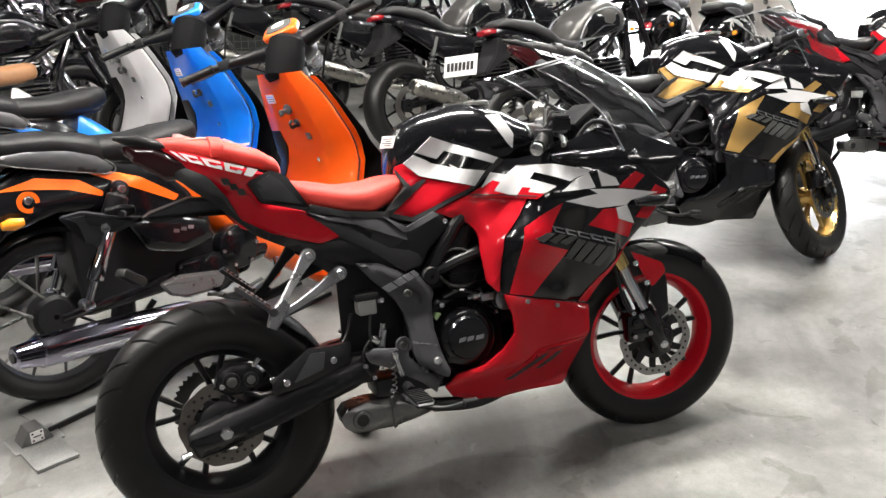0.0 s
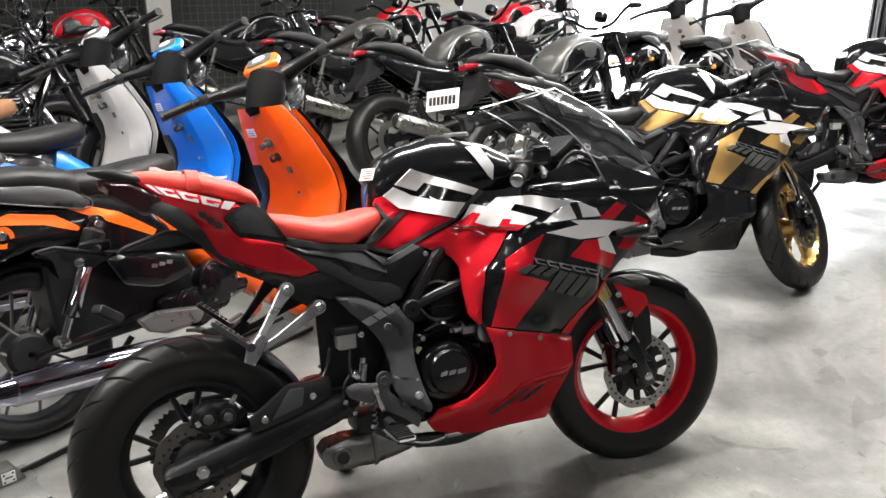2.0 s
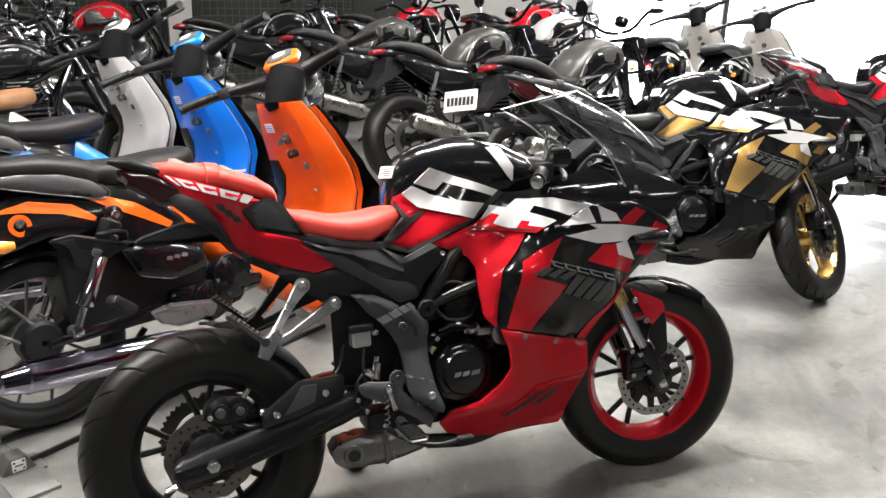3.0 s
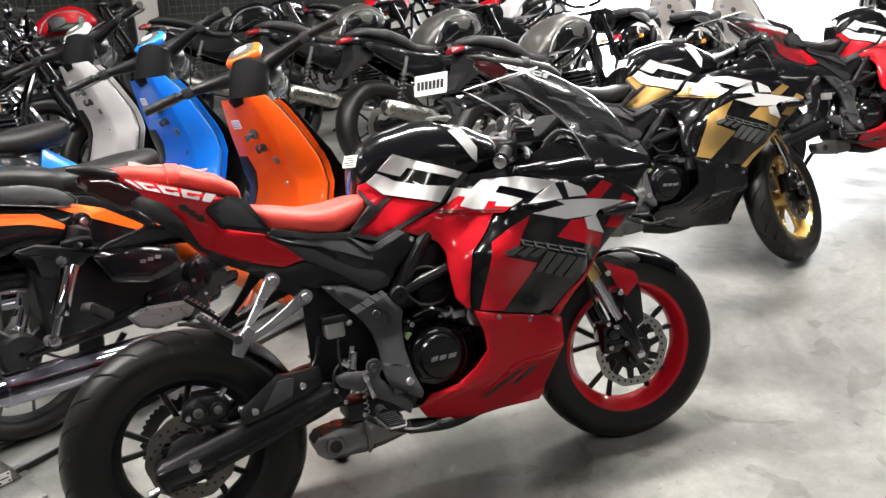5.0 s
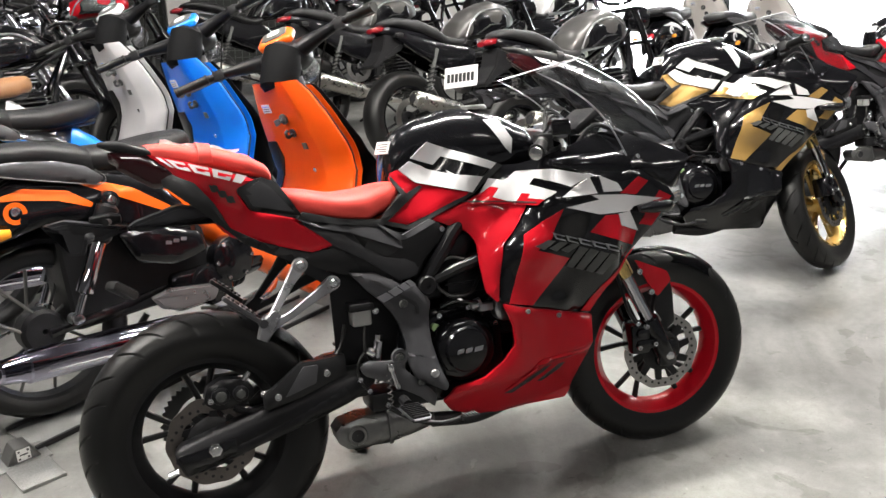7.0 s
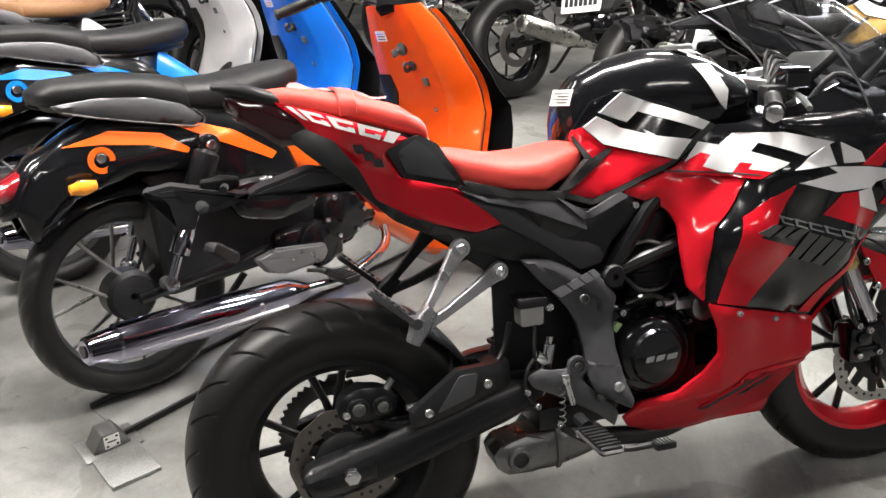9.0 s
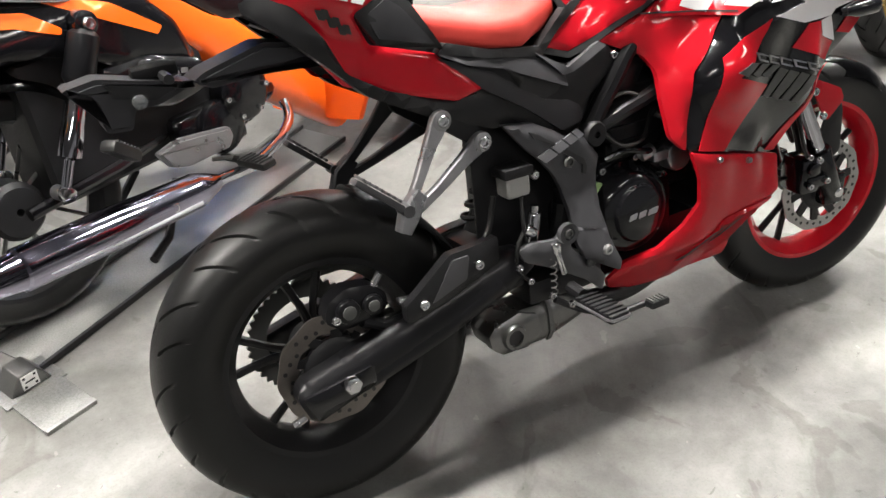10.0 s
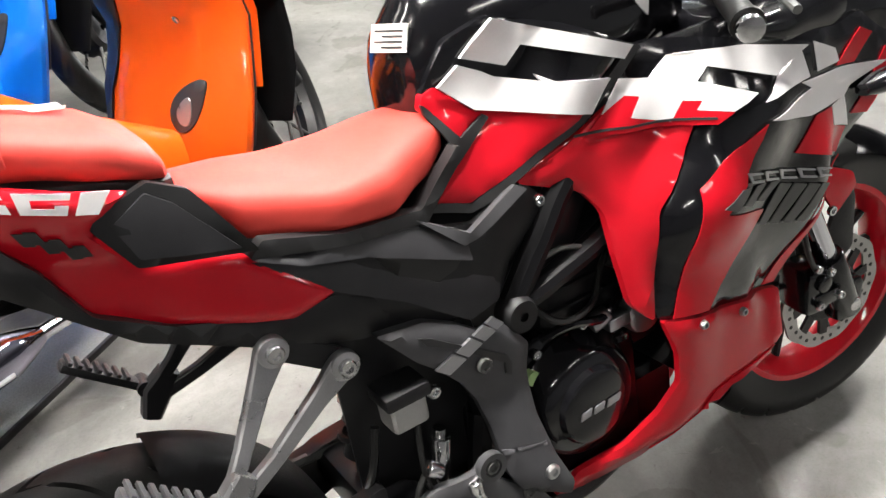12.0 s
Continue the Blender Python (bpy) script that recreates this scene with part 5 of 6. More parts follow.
# ---- the step-through bikes ----
def spoked_wheel(name, centre, parent, R, half, rim, m, rim_mat="plastic", spokes=12, hub=0.06):
    at = m @ Matrix.Translation(centre)
    rw = half * 0.7
    wheel = part(name, moved(lathe([(rim + 0.006, -rw), (rim - 0.004, -rw + 0.004), (rim - 0.016, -rw * 0.3), (rim - 0.016, rw * 0.3), (rim - 0.004, rw - 0.004), (rim + 0.006, rw), (rim - 0.010, rw - 0.004), (rim - 0.022, 0), (rim - 0.010, -rw + 0.004)], 72), at), rim_mat, parent, "slim wheel rim")
    part("tyre", moved(tyre_mesh(R, half, rim, 150, 20, 0.003, 30), at), "rubber", wheel)
    part("hub", moved(lathe([(hub, -0.045), (hub + 0.012, -0.03), (hub + 0.012, 0.03), (hub, 0.045), (0.01, 0.045), (0.01, -0.045)], 30), at), "plastic", wheel)
    for k in range(spokes):
        a = 2 * math.pi * k / spokes
        b = a + (0.32 if k % 2 else -0.32)
        s = -1 if k % 4 < 2 else 1
        part("spoke", moved(tube([(hub * math.cos(b), 0.03 * s, hub * math.sin(b)), ((rim - 0.014) * math.cos(a), 0, (rim - 0.014) * math.sin(a))], 0.0055, 6), at), "can", wheel)
    return wheel


def step_through(name, m, col, seat, label, inner=None, steer_deg=34):
    """A small step-through motorcycle: rear axle over the origin, x ahead."""
    bike = thing(name, m, label, "motorcycle", "step-through bikes in a row")
    one = Matrix()
    ax = Vector((1.20, 0, 0.285))
    rake = radians(26)
    ahead = Matrix.Translation((0.20, -0.03, 0))
    steer = ahead @ Matrix.Translation(ax) @ Matrix.Rotation(radians(steer_deg), 4, Vector((-math.sin(rake), 0, math.cos(rake)))) @ Matrix.Translation(-ax)
    spoked_wheel("rear_wheel", (0, 0, 0.285), bike, 0.285, 0.048, 0.225, one)
    spoked_wheel("front_wheel", (1.20, 0, 0.285), bike, 0.28, 0.042, 0.222, steer)
    inner = inner or col
    # rear mudguard and body
    sec = []
    for i in range(25):
        a = radians(15 + 122 * i / 24)
        w = 0.075 + 0.02 * math.sin(math.pi * i / 24)
        sec.append([((0.325 - 0.06 * abs(v) ** 2) * math.cos(a), w * math.copysign(min(1, abs(v) * 1.15), v), 0.295 + (0.34 - 0.06 * abs(v) ** 2) * math.sin(a)) for v in [-1 + j / 5 for j in range(11)]])
    gm = loft(sec, False, False)
    bmesh.ops.solidify(gm, geom=gm.faces[:], thickness=0.004)
    part("rear_mudguard", gm, "black", bike, "glossy black rear mudguard")
    hip = lambda x, z: 0.135 - 0.35 * max(0, z - 0.68) - 0.28 * max(0, -0.02 - x) - 0.10 * max(0, x - 0.35)
    for s in (-1, 1):
        part("rear_side_panel", panel([(-.24, .60), (-.19, .68), (-.10, .74), (.0, .785), (.2, .79), (.40, .72), (.52, .60), (.56, .48), (.47, .50), (.30, .55), (.22, .60), (.06, .635), (-.10, .60), (-.22, .50)], hip, 0, 0.02, 0.022, 0.01, 0.02, (s,)), "black", bike, "glossy black rear side panel")
        part("side_stripe", panel([(-.11, .730), (.01, .752), (.14, .720), (.205, .668), (.198, .655), (.10, .697), (-.02, .722)], hip, 0.002, 0.003, 0.02, 0, 0.006, (s,)), col, bike)
        part("side_stripe", panel([(.10, .762), (.20, .748), (.34, .690), (.47, .598), (.45, .582), (.30, .664), (.18, .733)], hip, 0.002, 0.003, 0.02, 0, 0.006, (s,)), col, bike)
        part("side_emblem", moved(lathe([(0.020, -0.003), (0.034, -0.003), (0.034, 0.003), (0.020, 0.003)], 24), Matrix.Translation((-0.03, s * (hip(-.03, .69) + 0.002), 0.685))), col, bike)
        part("seat_catch", moved(bolt((-0.03, s * hip(-.03, .69), 0.69), 0.013, s), one), "steel", bike)
        part("shock_top_nut", bolt((0.25, s * 0.17, 0.668), 0.015, s, 0.012), "steel", bike)
        part("shock_boss", cyl((0.25, s * 0.11, 0.668), (0.25, s * 0.168, 0.668), 0.03, 18, bevel=0.004), "black", bike)
        top, foot = Vector((0.245, s * 0.155, 0.655)), Vector((0.07, s * 0.15, 0.325))
        sh = part("rear_shock", ring_stack([(top.lerp(foot, t), r) for t, r in ((.2, .022), (.22, .026), (.60, .026), (.62, .028), (.78, .028), (.8, .012), (1, .012))], 20), "chrome", bike, "chromed rear shock absorber")
        part("shock_sleeve", ring_stack([(top.lerp(foot, t), r) for t, r in ((0, .022), (.03, .035), (.30, .037), (.33, .030), (.34, .026))], 20), "satin_black", sh, "black upper sleeve")
        part("shock_eye", cyl((0.068, s * 0.11, 0.32), (0.068, s * 0.172, 0.32), 0.018, 14, bevel=0.003), "steel", sh)
        part("rear_indicator", join(tube([(-0.09, s * 0.10, 0.64), (-0.10, s * 0.16, 0.638)], 0.008, 8)), "plastic", bike)
        part("indicator_lens", moved(body_loft([(-.035, -.012, .012, .01), (0, -.02, .02, .018), (.035, -.012, .012, .01)], 8, 12), pose(-0.105, s * 0.18, 0.638)), "lens_amber", bike)
        part("swing_tube", tube([(0.0, s * 0.085, 0.285), (0.25, s * 0.085, 0.30), (0.42, s * 0.07, 0.32)], 0.016, 10), "black", bike)
    part("tail_lamp", moved(body_loft([(-.29, .61, .63, .02), (-.25, .61, .665, .045), (-.18, .63, .69, .05)], 10, 16), one), "lens_red", bike, "slanted red tail lamp")
    part("tail_piece", body_loft([(-.27, .56, .60, .03), (-.18, .58, .71, .075), (0, .60, .78, .10), (.25, .58, .78, .11), (.45, .52, .70, .09), (.55, .45, .60, .06)], 18, 20), "black", bike)
    # seat
    part("seat_rear", body_loft([(-.13, .835, .87, .07), (-.08, .82, .893, .10), (.08, .80, .888, .125), (.2, .755, .865, .13), (.26, .735, .835, .11)], 22, 26, 3.0), seat, bike, "padded rear half of the seat")
    part("seat_front", body_loft([(.20, .76, .83, .10), (.26, .745, .842, .125), (.38, .735, .835, .13), (.52, .74, .845, .11), (.60, .76, .845, .08), (.63, .775, .83, .05)], 22, 26, 3.0), seat, bike, "padded front half of the seat")
    wide = lambda x, z: min(0.136, 0.127 + 0.08 * x)
    for k in (-1, 1):
        trim = part("seat_trim", panel([(-.115, .835), (.0, .836), (.12, .818), (.21, .785), (.262, .738), (.235, .722), (.12, .752), (-.02, .792), (-.10, .818)], wide, 0.0, 0.012, 0.018, 0.006, 0.012, (k,)), "grey_plastic", bike, "dark grey trim under the seat")
        part("seat_piping", tube([(x, k * (wide(x, z) + 0.002), z) for x, z in ((-.095, .817), (-.02, .791), (.12, .751), (.235, .722), (.262, .738), (.235, .770))], 0.0022, 6, 5), "graphite", trim)
    part("seat_base", body_loft([(-.10, .81, .84, .08), (.1, .775, .82, .12), (.3, .72, .77, .11), (.6, .735, .77, .07)], 14, 18), "plastic", bike)
    # tunnel: painted spine from the seat down to the leg shield
    secs = []
    for i in range(20):
        t = i / 19
        p = Vector((0.46, 0, 0.68)).lerp(Vector((0.72, 0, 0.45)), min(1, t * 2)) if t < 0.5 else Vector((0.72, 0, 0.45)).lerp(Vector((1.12, 0, 0.17)), t * 2 - 1)
        w, h = 0.085 + 0.01 * math.sin(t * 6), 0.075 + 0.02 * t
        secs.append([(p.x + h * 0.45 * math.sin(a), w * abs(math.cos(a)) ** 0.6 * math.copysign(1, math.cos(a)), p.z + h * abs(math.sin(a)) ** 0.6 * math.copysign(1, math.sin(a))) for a in [2 * math.pi * k / 24 for k in range(24)]])
    part("centre_tunnel", loft(secs), col, bike, "painted centre tunnel")
    # leg shield: flat middle, angular flanges swept ahead, a shell with thickness
    # height, half width of the middle, half width in all, sweep of the flange, set-back
    prof = [(.14, .12, .20, .20, .12), (.30, .15, .262, .25, .10), (.40, .17, .275, .28, .065), (.50, .16, .258, .45, .03), (.60, .16, .245, .80, .005),
            (.66, .165, .24, .95, 0), (.70, .165, .238, .95, 0), (.82, .145, .205, .95, 0), (.90, .12, .17, .95, 0), (.955, .10, .135, .95, 0)]

    def shield_row(z):
        for a, b in zip(prof, prof[1:]):
            if z <= b[0] + 1e-6:
                t = max(0, (z - a[0]) / (b[0] - a[0]))
                return [u + (v - u) * t for u, v in zip(a, b)][1:]
        return prof[-1][1:]

    def slope(z):
        return 1.089 - 0.29 * (max(z, 0.56) - 0.698) - shield_row(z)[3]

    def face(y, z):
        c, w, sweep, back = shield_row(z)
        return slope(z) + max(0, abs(y) - c) * sweep
    rows = []
    for z in (.14, .22, .30, .35, .42, .50, .58, .64, .66, .68, .70, .76, .82, .86, .90, .93, .955):
        c, w, sweep, back = shield_row(z)
        x0 = slope(z)
        side = [(x0, 0), (x0, c * 0.5), (x0, c * 0.94), (x0 + 0.004, c), (x0 + 0.5 * sweep * (w - c), c + 0.45 * (w - c)), (x0 + sweep * (w - c), w - 0.006), (x0 + sweep * (w - c) + 0.010, w), (x0 + sweep * (w - c) + 0.022, w - 0.004)]
        rows.append([(x, -y, z) for x, y in side[:0:-1]] + [(x, y, z) for x, y in side])
    ls = loft(rows, False, False)
    bmesh.ops.solidify(ls, geom=ls.faces[:], thickness=-0.012)
    shield = part("leg_shield", ls, inner, bike, "glossy painted leg shield")
    for j in (0, 14):
        part("shield_edge", tube([(r[j][0] + 0.004, r[j][1] * 0.99, r[j][2]) for r in rows[2:16]], 0.005, 6), "plastic", shield)
    front = loft([[(x + 0.04 + 0.05 * (1 - abs(j - 7) / 7), y * 0.97, z) for j, (x, y, z) in enumerate(r)] for r in rows[4:16]], False, False)
    bmesh.ops.solidify(front, geom=front.faces[:], thickness=0.006)
    part("front_cover", front, col, bike, "painted front cover")
    deep = [(.30, .14), (.45, .15), (.55, .13), (.66, .07), (.82, .05), (.96, .045)]
    behind = loft([[(x + 0.012 + lerp_table(deep, z)[0] + 0.04 * (1 - abs(j - 7) / 7), y * 0.99, z) for j, (x, y, z) in enumerate(r)] for r in rows[2:16]], False, False)
    bmesh.ops.solidify(behind, geom=behind.faces[:], thickness=0.005)
    part("inner_fairing", behind, "matt_black", bike, "black inner fairing behind the leg shield")
    tilt = math.degrees(math.atan(0.29))
    on = lambda y, z, d=0.001: pose(slope(z) - d, y, z, 0, -tilt, 0)

    def on_shield(outline, lift, depth):
        """A thin shaped plate that follows the curve of the leg shield."""
        bm = bmesh.new()
        cy, cz = sum(p[0] for p in outline) / len(outline), sum(p[1] for p in outline) / len(outline)
        rings = []
        for k, d in ((1.0, -depth), (1.0, 0), (0.96, 0.002), (0.5, 0.002)):
            rings.append([bm.verts.new((face(cy + (y - cy) * k, cz + (z - cz) * k) - lift - d, cy + (y - cy) * k, cz + (z - cz) * k)) for y, z in outline])
        for p, q in zip(rings, rings[1:]):
            for k in range(len(outline)):
                n = (k + 1) % len(outline)
                bm.faces.new((p[k], p[n], q[n], q[k]))
        bm.faces.new(rings[-1])
        return bm

    def egg(y, z, length, width, turn):
        pts = []
        for k in range(28):
            a = 2 * math.pi * k / 28
            u, v = length * math.cos(a), width * math.sin(a) * (1 - 0.35 * math.cos(a))
            pts.append((y + u * math.cos(turn) - v * math.sin(turn), z + u * math.sin(turn) + v * math.cos(turn)))
        return pts
    # no hole is cut: a black plate paints the shade inside the opening
    rec = part("glove_recess_shade", on_shield(egg(-0.098, 0.405, 0.082, 0.042, math.pi / 2 + 0.85), 0.002, 0.006), "ink_and_shade", shield, "black plate that paints the shade of an opening in the leg shield")
    part("recess_floor", on_shield(egg(-0.086, 0.390, 0.036, 0.024, math.pi / 2 + 0.5), 0.005, 0.004), "cast_grey", rec)
    part("key_lock", moved(join(cyl((0, 0, 0), (-0.012, 0, 0), 0.022, 20, bevel=0.003), cyl((-0.011, 0, 0), (-0.03, 0, 0), 0.008, 10), box(-0.05, -0.028, -0.002, 0.002, -0.012, 0.012, 0.001)), on(-0.03, 0.812)), "graphite", shield, "ignition lock with its key")
    part("bag_hook", moved(tube([(0, 0, 0.0), (-0.03, 0, -0.005), (-0.035, 0, 0.015), (-0.023, 0, 0.021)], 0.007, 8, 4), on(-0.05, 0.752)), "ink_and_shade", shield)
    part("hook_base", moved(cyl((0, 0, 0), (-0.008, 0, 0), 0.018, 16, bevel=0.002), on(-0.05, 0.754)), "ink_and_shade", shield)
    part("shield_bolt", moved(box(-0.004, 0.002, -0.014, 0.014, -0.014, 0.014, 0.002), on(-0.09, 0.698)), "graphite", shield)
    part("shield_screw", moved(cyl((0, 0, 0), (-0.005, 0, 0), 0.010, 14, bevel=0.002), on(-0.10, 0.60)), "steel", shield)
    lab = part("warning_label", moved(box(-0.0015, 0.001, -0.026, 0.026, -0.018, 0.018), on(0.065, 0.855)), "grey_paint", shield, "small pale warning label")
    for k in range(3):
        part("label_line", moved(box(-0.0024, -0.0015, -0.02, 0.02, -0.0015, 0.0015), on(0.065, 0.863 - 0.009 * k)), "blue" if k == 0 else "ink_and_shade", lab)
    band = [(.72, .095, .15), (.65, .085, .165), (.58, .115, .20), (.50, .15, .235), (.42, .20, .255), (.34, .22, .25)]
    part("knee_pad", on_shield([(a, z) for z, a, b in band] + [(b, z) for z, a, b in reversed(band)], 0.004, 0.006), "rubber", shield, "black rubber strip")
    # engine, stand, pegs
    eng = part("engine", join(box(0.42, 0.66, -0.12, 0.10, 0.22, 0.36, 0.03, 3), moved(cyl((0, 0, 0), (0.2, 0, 0.03), 0.065, 20, bevel=0.01), Matrix.Translation((0.64, -0.01, 0.30))), cyl((0.56, -0.10, 0.29), (0.56, -0.14, 0.29), 0.075, 30, bevel=0.012), cyl((0.66, -0.08, 0.36), (0.66, -0.145, 0.36), 0.085, 30, bevel=0.014)), "black", bike, "black horizontal engine")
    for k in range(3):
        part("cooling_fin", moved(lathe([(0.05, -0.003), (0.085, -0.003), (0.085, 0.003), (0.05, 0.003)], 24), Matrix.Translation((0.68 + 0.022 * k, -0.01, 0.306 + 0.0033 * k)) @ pose(0, 0, 0, 0, 0, 90)), "plastic", eng)
    for k in range(6):
        a = k * 1.05
        part("engine_bolt", bolt((0.66 + 0.07 * math.cos(a), -0.146, 0.36 + 0.07 * math.sin(a)), 0.008), "steel", eng)
    part("side_cover", panel([(.26, .55), (.40, .545), (.55, .49), (.57, .42), (.44, .40), (.31, .44)], lambda x, z: 0.15, 0, 0.02, 0.02, 0.012, 0.02), "black", bike, "glossy black side cover")
    for i in range(3):
        part("badge_mark", panel([(.41 + .028 * i, .478), (.43 + .028 * i, .473), (.434 + .028 * i, .485), (.414 + .028 * i, .490)], lambda x, z: 0.152, 0, 0.002, 0.02, 0, 0.001), "silver", bike)
    mf = part("muffler", ring_stack([(Vector((-0.225, -0.275, 0.268)).lerp(Vector((0.45, -0.195, 0.188)), t), r) for t, r in ((0, .028), (.008, .035), (.11, .044), (.118, .050), (.5, .052), (.88, .047), (.95, .034), (1, .020))], 28), "dark_chrome", bike, "dark chromed muffler")
    part("muffler_mouth", cyl((-0.226, -0.2752, 0.268), (-0.2285, -0.2755, 0.2683), 0.016, 16), "ink_and_shade", mf)
    for t in (0.2, 0.72):
        p = Vector((-0.225, -0.275, 0.268)).lerp(Vector((0.45, -0.195, 0.188)), t)
        part("muffler_bolt", bolt((p.x, p.y - 0.042, p.z), 0.014), "steel", mf)
    part("heat_strip", tube([(-0.10, -0.302, 0.236), (0.12, -0.278, 0.208), (0.35, -0.25, 0.181)], 0.006, 6), "silver", mf)
    part("exhaust_pipe", tube([(0.45, -0.195, 0.188), (0.62, -0.17, 0.17), (0.82, -0.10, 0.20), (0.88, -0.02, 0.28)], 0.016, 12, 5), "chrome", bike)
    part("muffler_arm", join(flat_plate([(.314, .318), (.385, .330), (.46, .318), (.555, .300), (.562, .270), (.54, .245), (.40, .248), (.345, .268)], -0.15, -0.175, 0.01, 0.008)), "cast_grey", bike, "cast aluminium peg and muffler arm")
    peg = part("passenger_peg", join(tube([(0.26, -0.165, 0.345), (0.235, -0.19, 0.36)], 0.014, 10), moved(box(-0.05, 0.05, -0.022, 0.022, -0.014, 0.014, 0.008), pose(0.195, -0.225, 0.385, 0, 38, 18))), "rubber", bike, "black rubber passenger peg")
    for k in range(7):
        part("peg_rib", moved(box(-0.003, 0.003, -0.021, 0.021, 0.013, 0.018, 0.001), pose(0.195, -0.225, 0.385, 0, 38, 18) @ Matrix.Translation((-0.036 + 0.012 * k, 0, 0))), "plastic", peg)
    for s in (-1, 1):
        fp = part("footpeg", join(tube([(0.56, s * 0.10, 0.20), (0.56, s * 0.19, 0.20)], 0.012, 10), box(0.535, 0.585, min(s * 0.18, s * 0.29), max(s * 0.18, s * 0.29), 0.19, 0.212, 0.008)), "rubber", bike, "ribbed rubber footpeg")
        for k in range(6):
            part("peg_rib", box(0.537, 0.583, s * (0.195 + 0.016 * k) - 0.003, s * (0.195 + 0.016 * k) + 0.003, 0.211, 0.217, 0.001), "plastic", fp)
        part("stand_leg", tube([(0.40, s * 0.09, 0.20), (0.30, s * 0.13, 0.08), (0.22, s * 0.16, 0.06)], 0.012, 8), "plastic", bike)
    part("brake_pedal", tube([(0.50, -0.13, 0.22), (0.60, -0.16, 0.20), (0.70, -0.19, 0.23)], 0.007, 8, 4), "graphite", bike)
    # steering: fork, fender, bars, dash
    for s in (-1, 1):
        part("fork_leg", moved(join(cyl((1.20, s * 0.075, 0.285), (1.10, s * 0.075, 0.49), 0.022, 14, bevel=0.003), cyl((1.10, s * 0.075, 0.48), (1.02, s * 0.075, 0.66), 0.016, 12)), steer), "satin_black" if col != "white_paint" else "white_paint", bike)
    fs = []
    for i in range(17):
        a = radians(40 + 110 * i / 16)
        fs.append([(1.20 + (0.315 - 0.05 * abs(v) ** 2) * math.cos(a), 0.065 * v, 0.285 + (0.315 - 0.05 * abs(v) ** 2) * math.sin(a)) for v in [-1 + j / 4 for j in range(9)]])
    fm = loft(fs, False, False)
    bmesh.ops.solidify(fm, geom=fm.faces[:], thickness=0.003)
    part("front_fender", moved(fm, steer), col if col == "white_paint" else "black", bike, "glossy front fender")
    part("bar_cover", moved(join(body_loft([(.885, 1.02, 1.06, .05), (.92, 1.0, 1.10, .08), (.99, .985, 1.115, .10), (1.06, .99, 1.115, .09), (1.11, 1.02, 1.10, .05)], 16, 22), tube([(0.915, 0, 0.985), (0.935, 0, 1.02), (0.965, 0, 1.07)], 0.07, 20, radii=[0.072, 0.07, 0.06])), steer), "satin_black", bike, "black handlebar cover")
    for s in (-1, 1):
        bar = part("handlebar", moved(tube([(0.98, s * 0.07, 1.06), (0.975, s * 0.16, 1.075), (0.94, s * 0.30, 1.085), (0.88, s * 0.44, 1.075)], 0.0125, 12, 5, radii=[0.040, 0.028, 0.016, 0.013]), steer), "satin_black", bike, "black handlebar")
        part("grip", moved(ring_stack([(Vector((0.930, s * 0.325, 1.086)).lerp(Vector((0.868, s * 0.455, 1.073)), t), r) for t, r in ((0, .016), (.04, .022), (.09, .0175), (.5, .018), (.92, .0175), (.95, .021), (1, .020))], 16), steer), "rubber", bar, "black rubber grip")
        part("switch_box", moved(box(0.925, 0.965, s * 0.28 - 0.024, s * 0.28 + 0.024, 1.062, 1.105, 0.008), steer), "plastic", bar)
        part("hand_lever", moved(tube([(0.985, s * 0.275, 1.085), (0.985, s * 0.33, 1.08), (0.95, s * 0.41, 1.07), (0.93, s * 0.44, 1.07)], 0.006, 8, 5), steer), "graphite", bar)
    ring = part("dash_ring", moved(body_loft([(-.05, -.02, .02, .05), (-.03, -.022, .022, .078), (.03, -.022, .022, .078), (.05, -.02, .02, .05)], 12, 24, 3.5), steer @ pose(0.965, 0.0, 1.125, 0, -35, 0)), col if col != "white_paint" else "grey_paint", bike, "coloured instrument surround")
    part("dash_glass", moved(body_loft([(-.036, -.004, .006, .03), (-.02, -.006, .010, .056), (.02, -.006, .010, .056), (.036, -.004, .006, .03)], 10, 20, 3.0), steer @ pose(0.957, 0.0, 1.143, 0, -35, 0)), "graphite", ring, "dark instrument glass")
    part("dial_face", moved(body_loft([(-.018, -.001, .004, .014), (-.010, -.002, .006, .028), (.010, -.002, .006, .028), (.018, -.001, .004, .014)], 8, 18, 3.0), steer @ pose(0.9535, 0.0, 1.1485, 0, -35, 0)), "paper", ring)
    part("neck_cover", ring_stack([(Vector((1.050, -0.015, 0.915)), 0.050), (Vector((1.058, -0.015, 0.930)), 0.070), (Vector((1.09, -0.01, 1.0)), 0.078), (Vector((1.12, 0.0, 1.07)), 0.07), (Vector((1.13, 0.01, 1.09)), 0.04)], 22), "matt_black", bike, "black cover round the steering neck")
    part("headlamp", moved(body_loft([(1.05, .94, 1.0, .04), (1.10, .93, 1.06, .08), (1.15, .95, 1.05, .06)], 12, 20, 2.2), steer), "glass", bike)
    for s in (-1, 1):
        part("cable", moved(tube([(0.96, s * 0.2, 1.05), (1.02, s * 0.12, 0.98), (1.05, s * 0.04, 0.85)], 0.004, 6, 5), steer), "rubber", bike)
    part("steering_stem", moved(join(cyl((1.03, 0, 0.62), (0.96, 0, 0.98), 0.045, 18, bevel=0.006), box(0.99, 1.09, -0.10, 0.10, 0.60, 0.65, 0.015)), steer), "satin_black", bike)
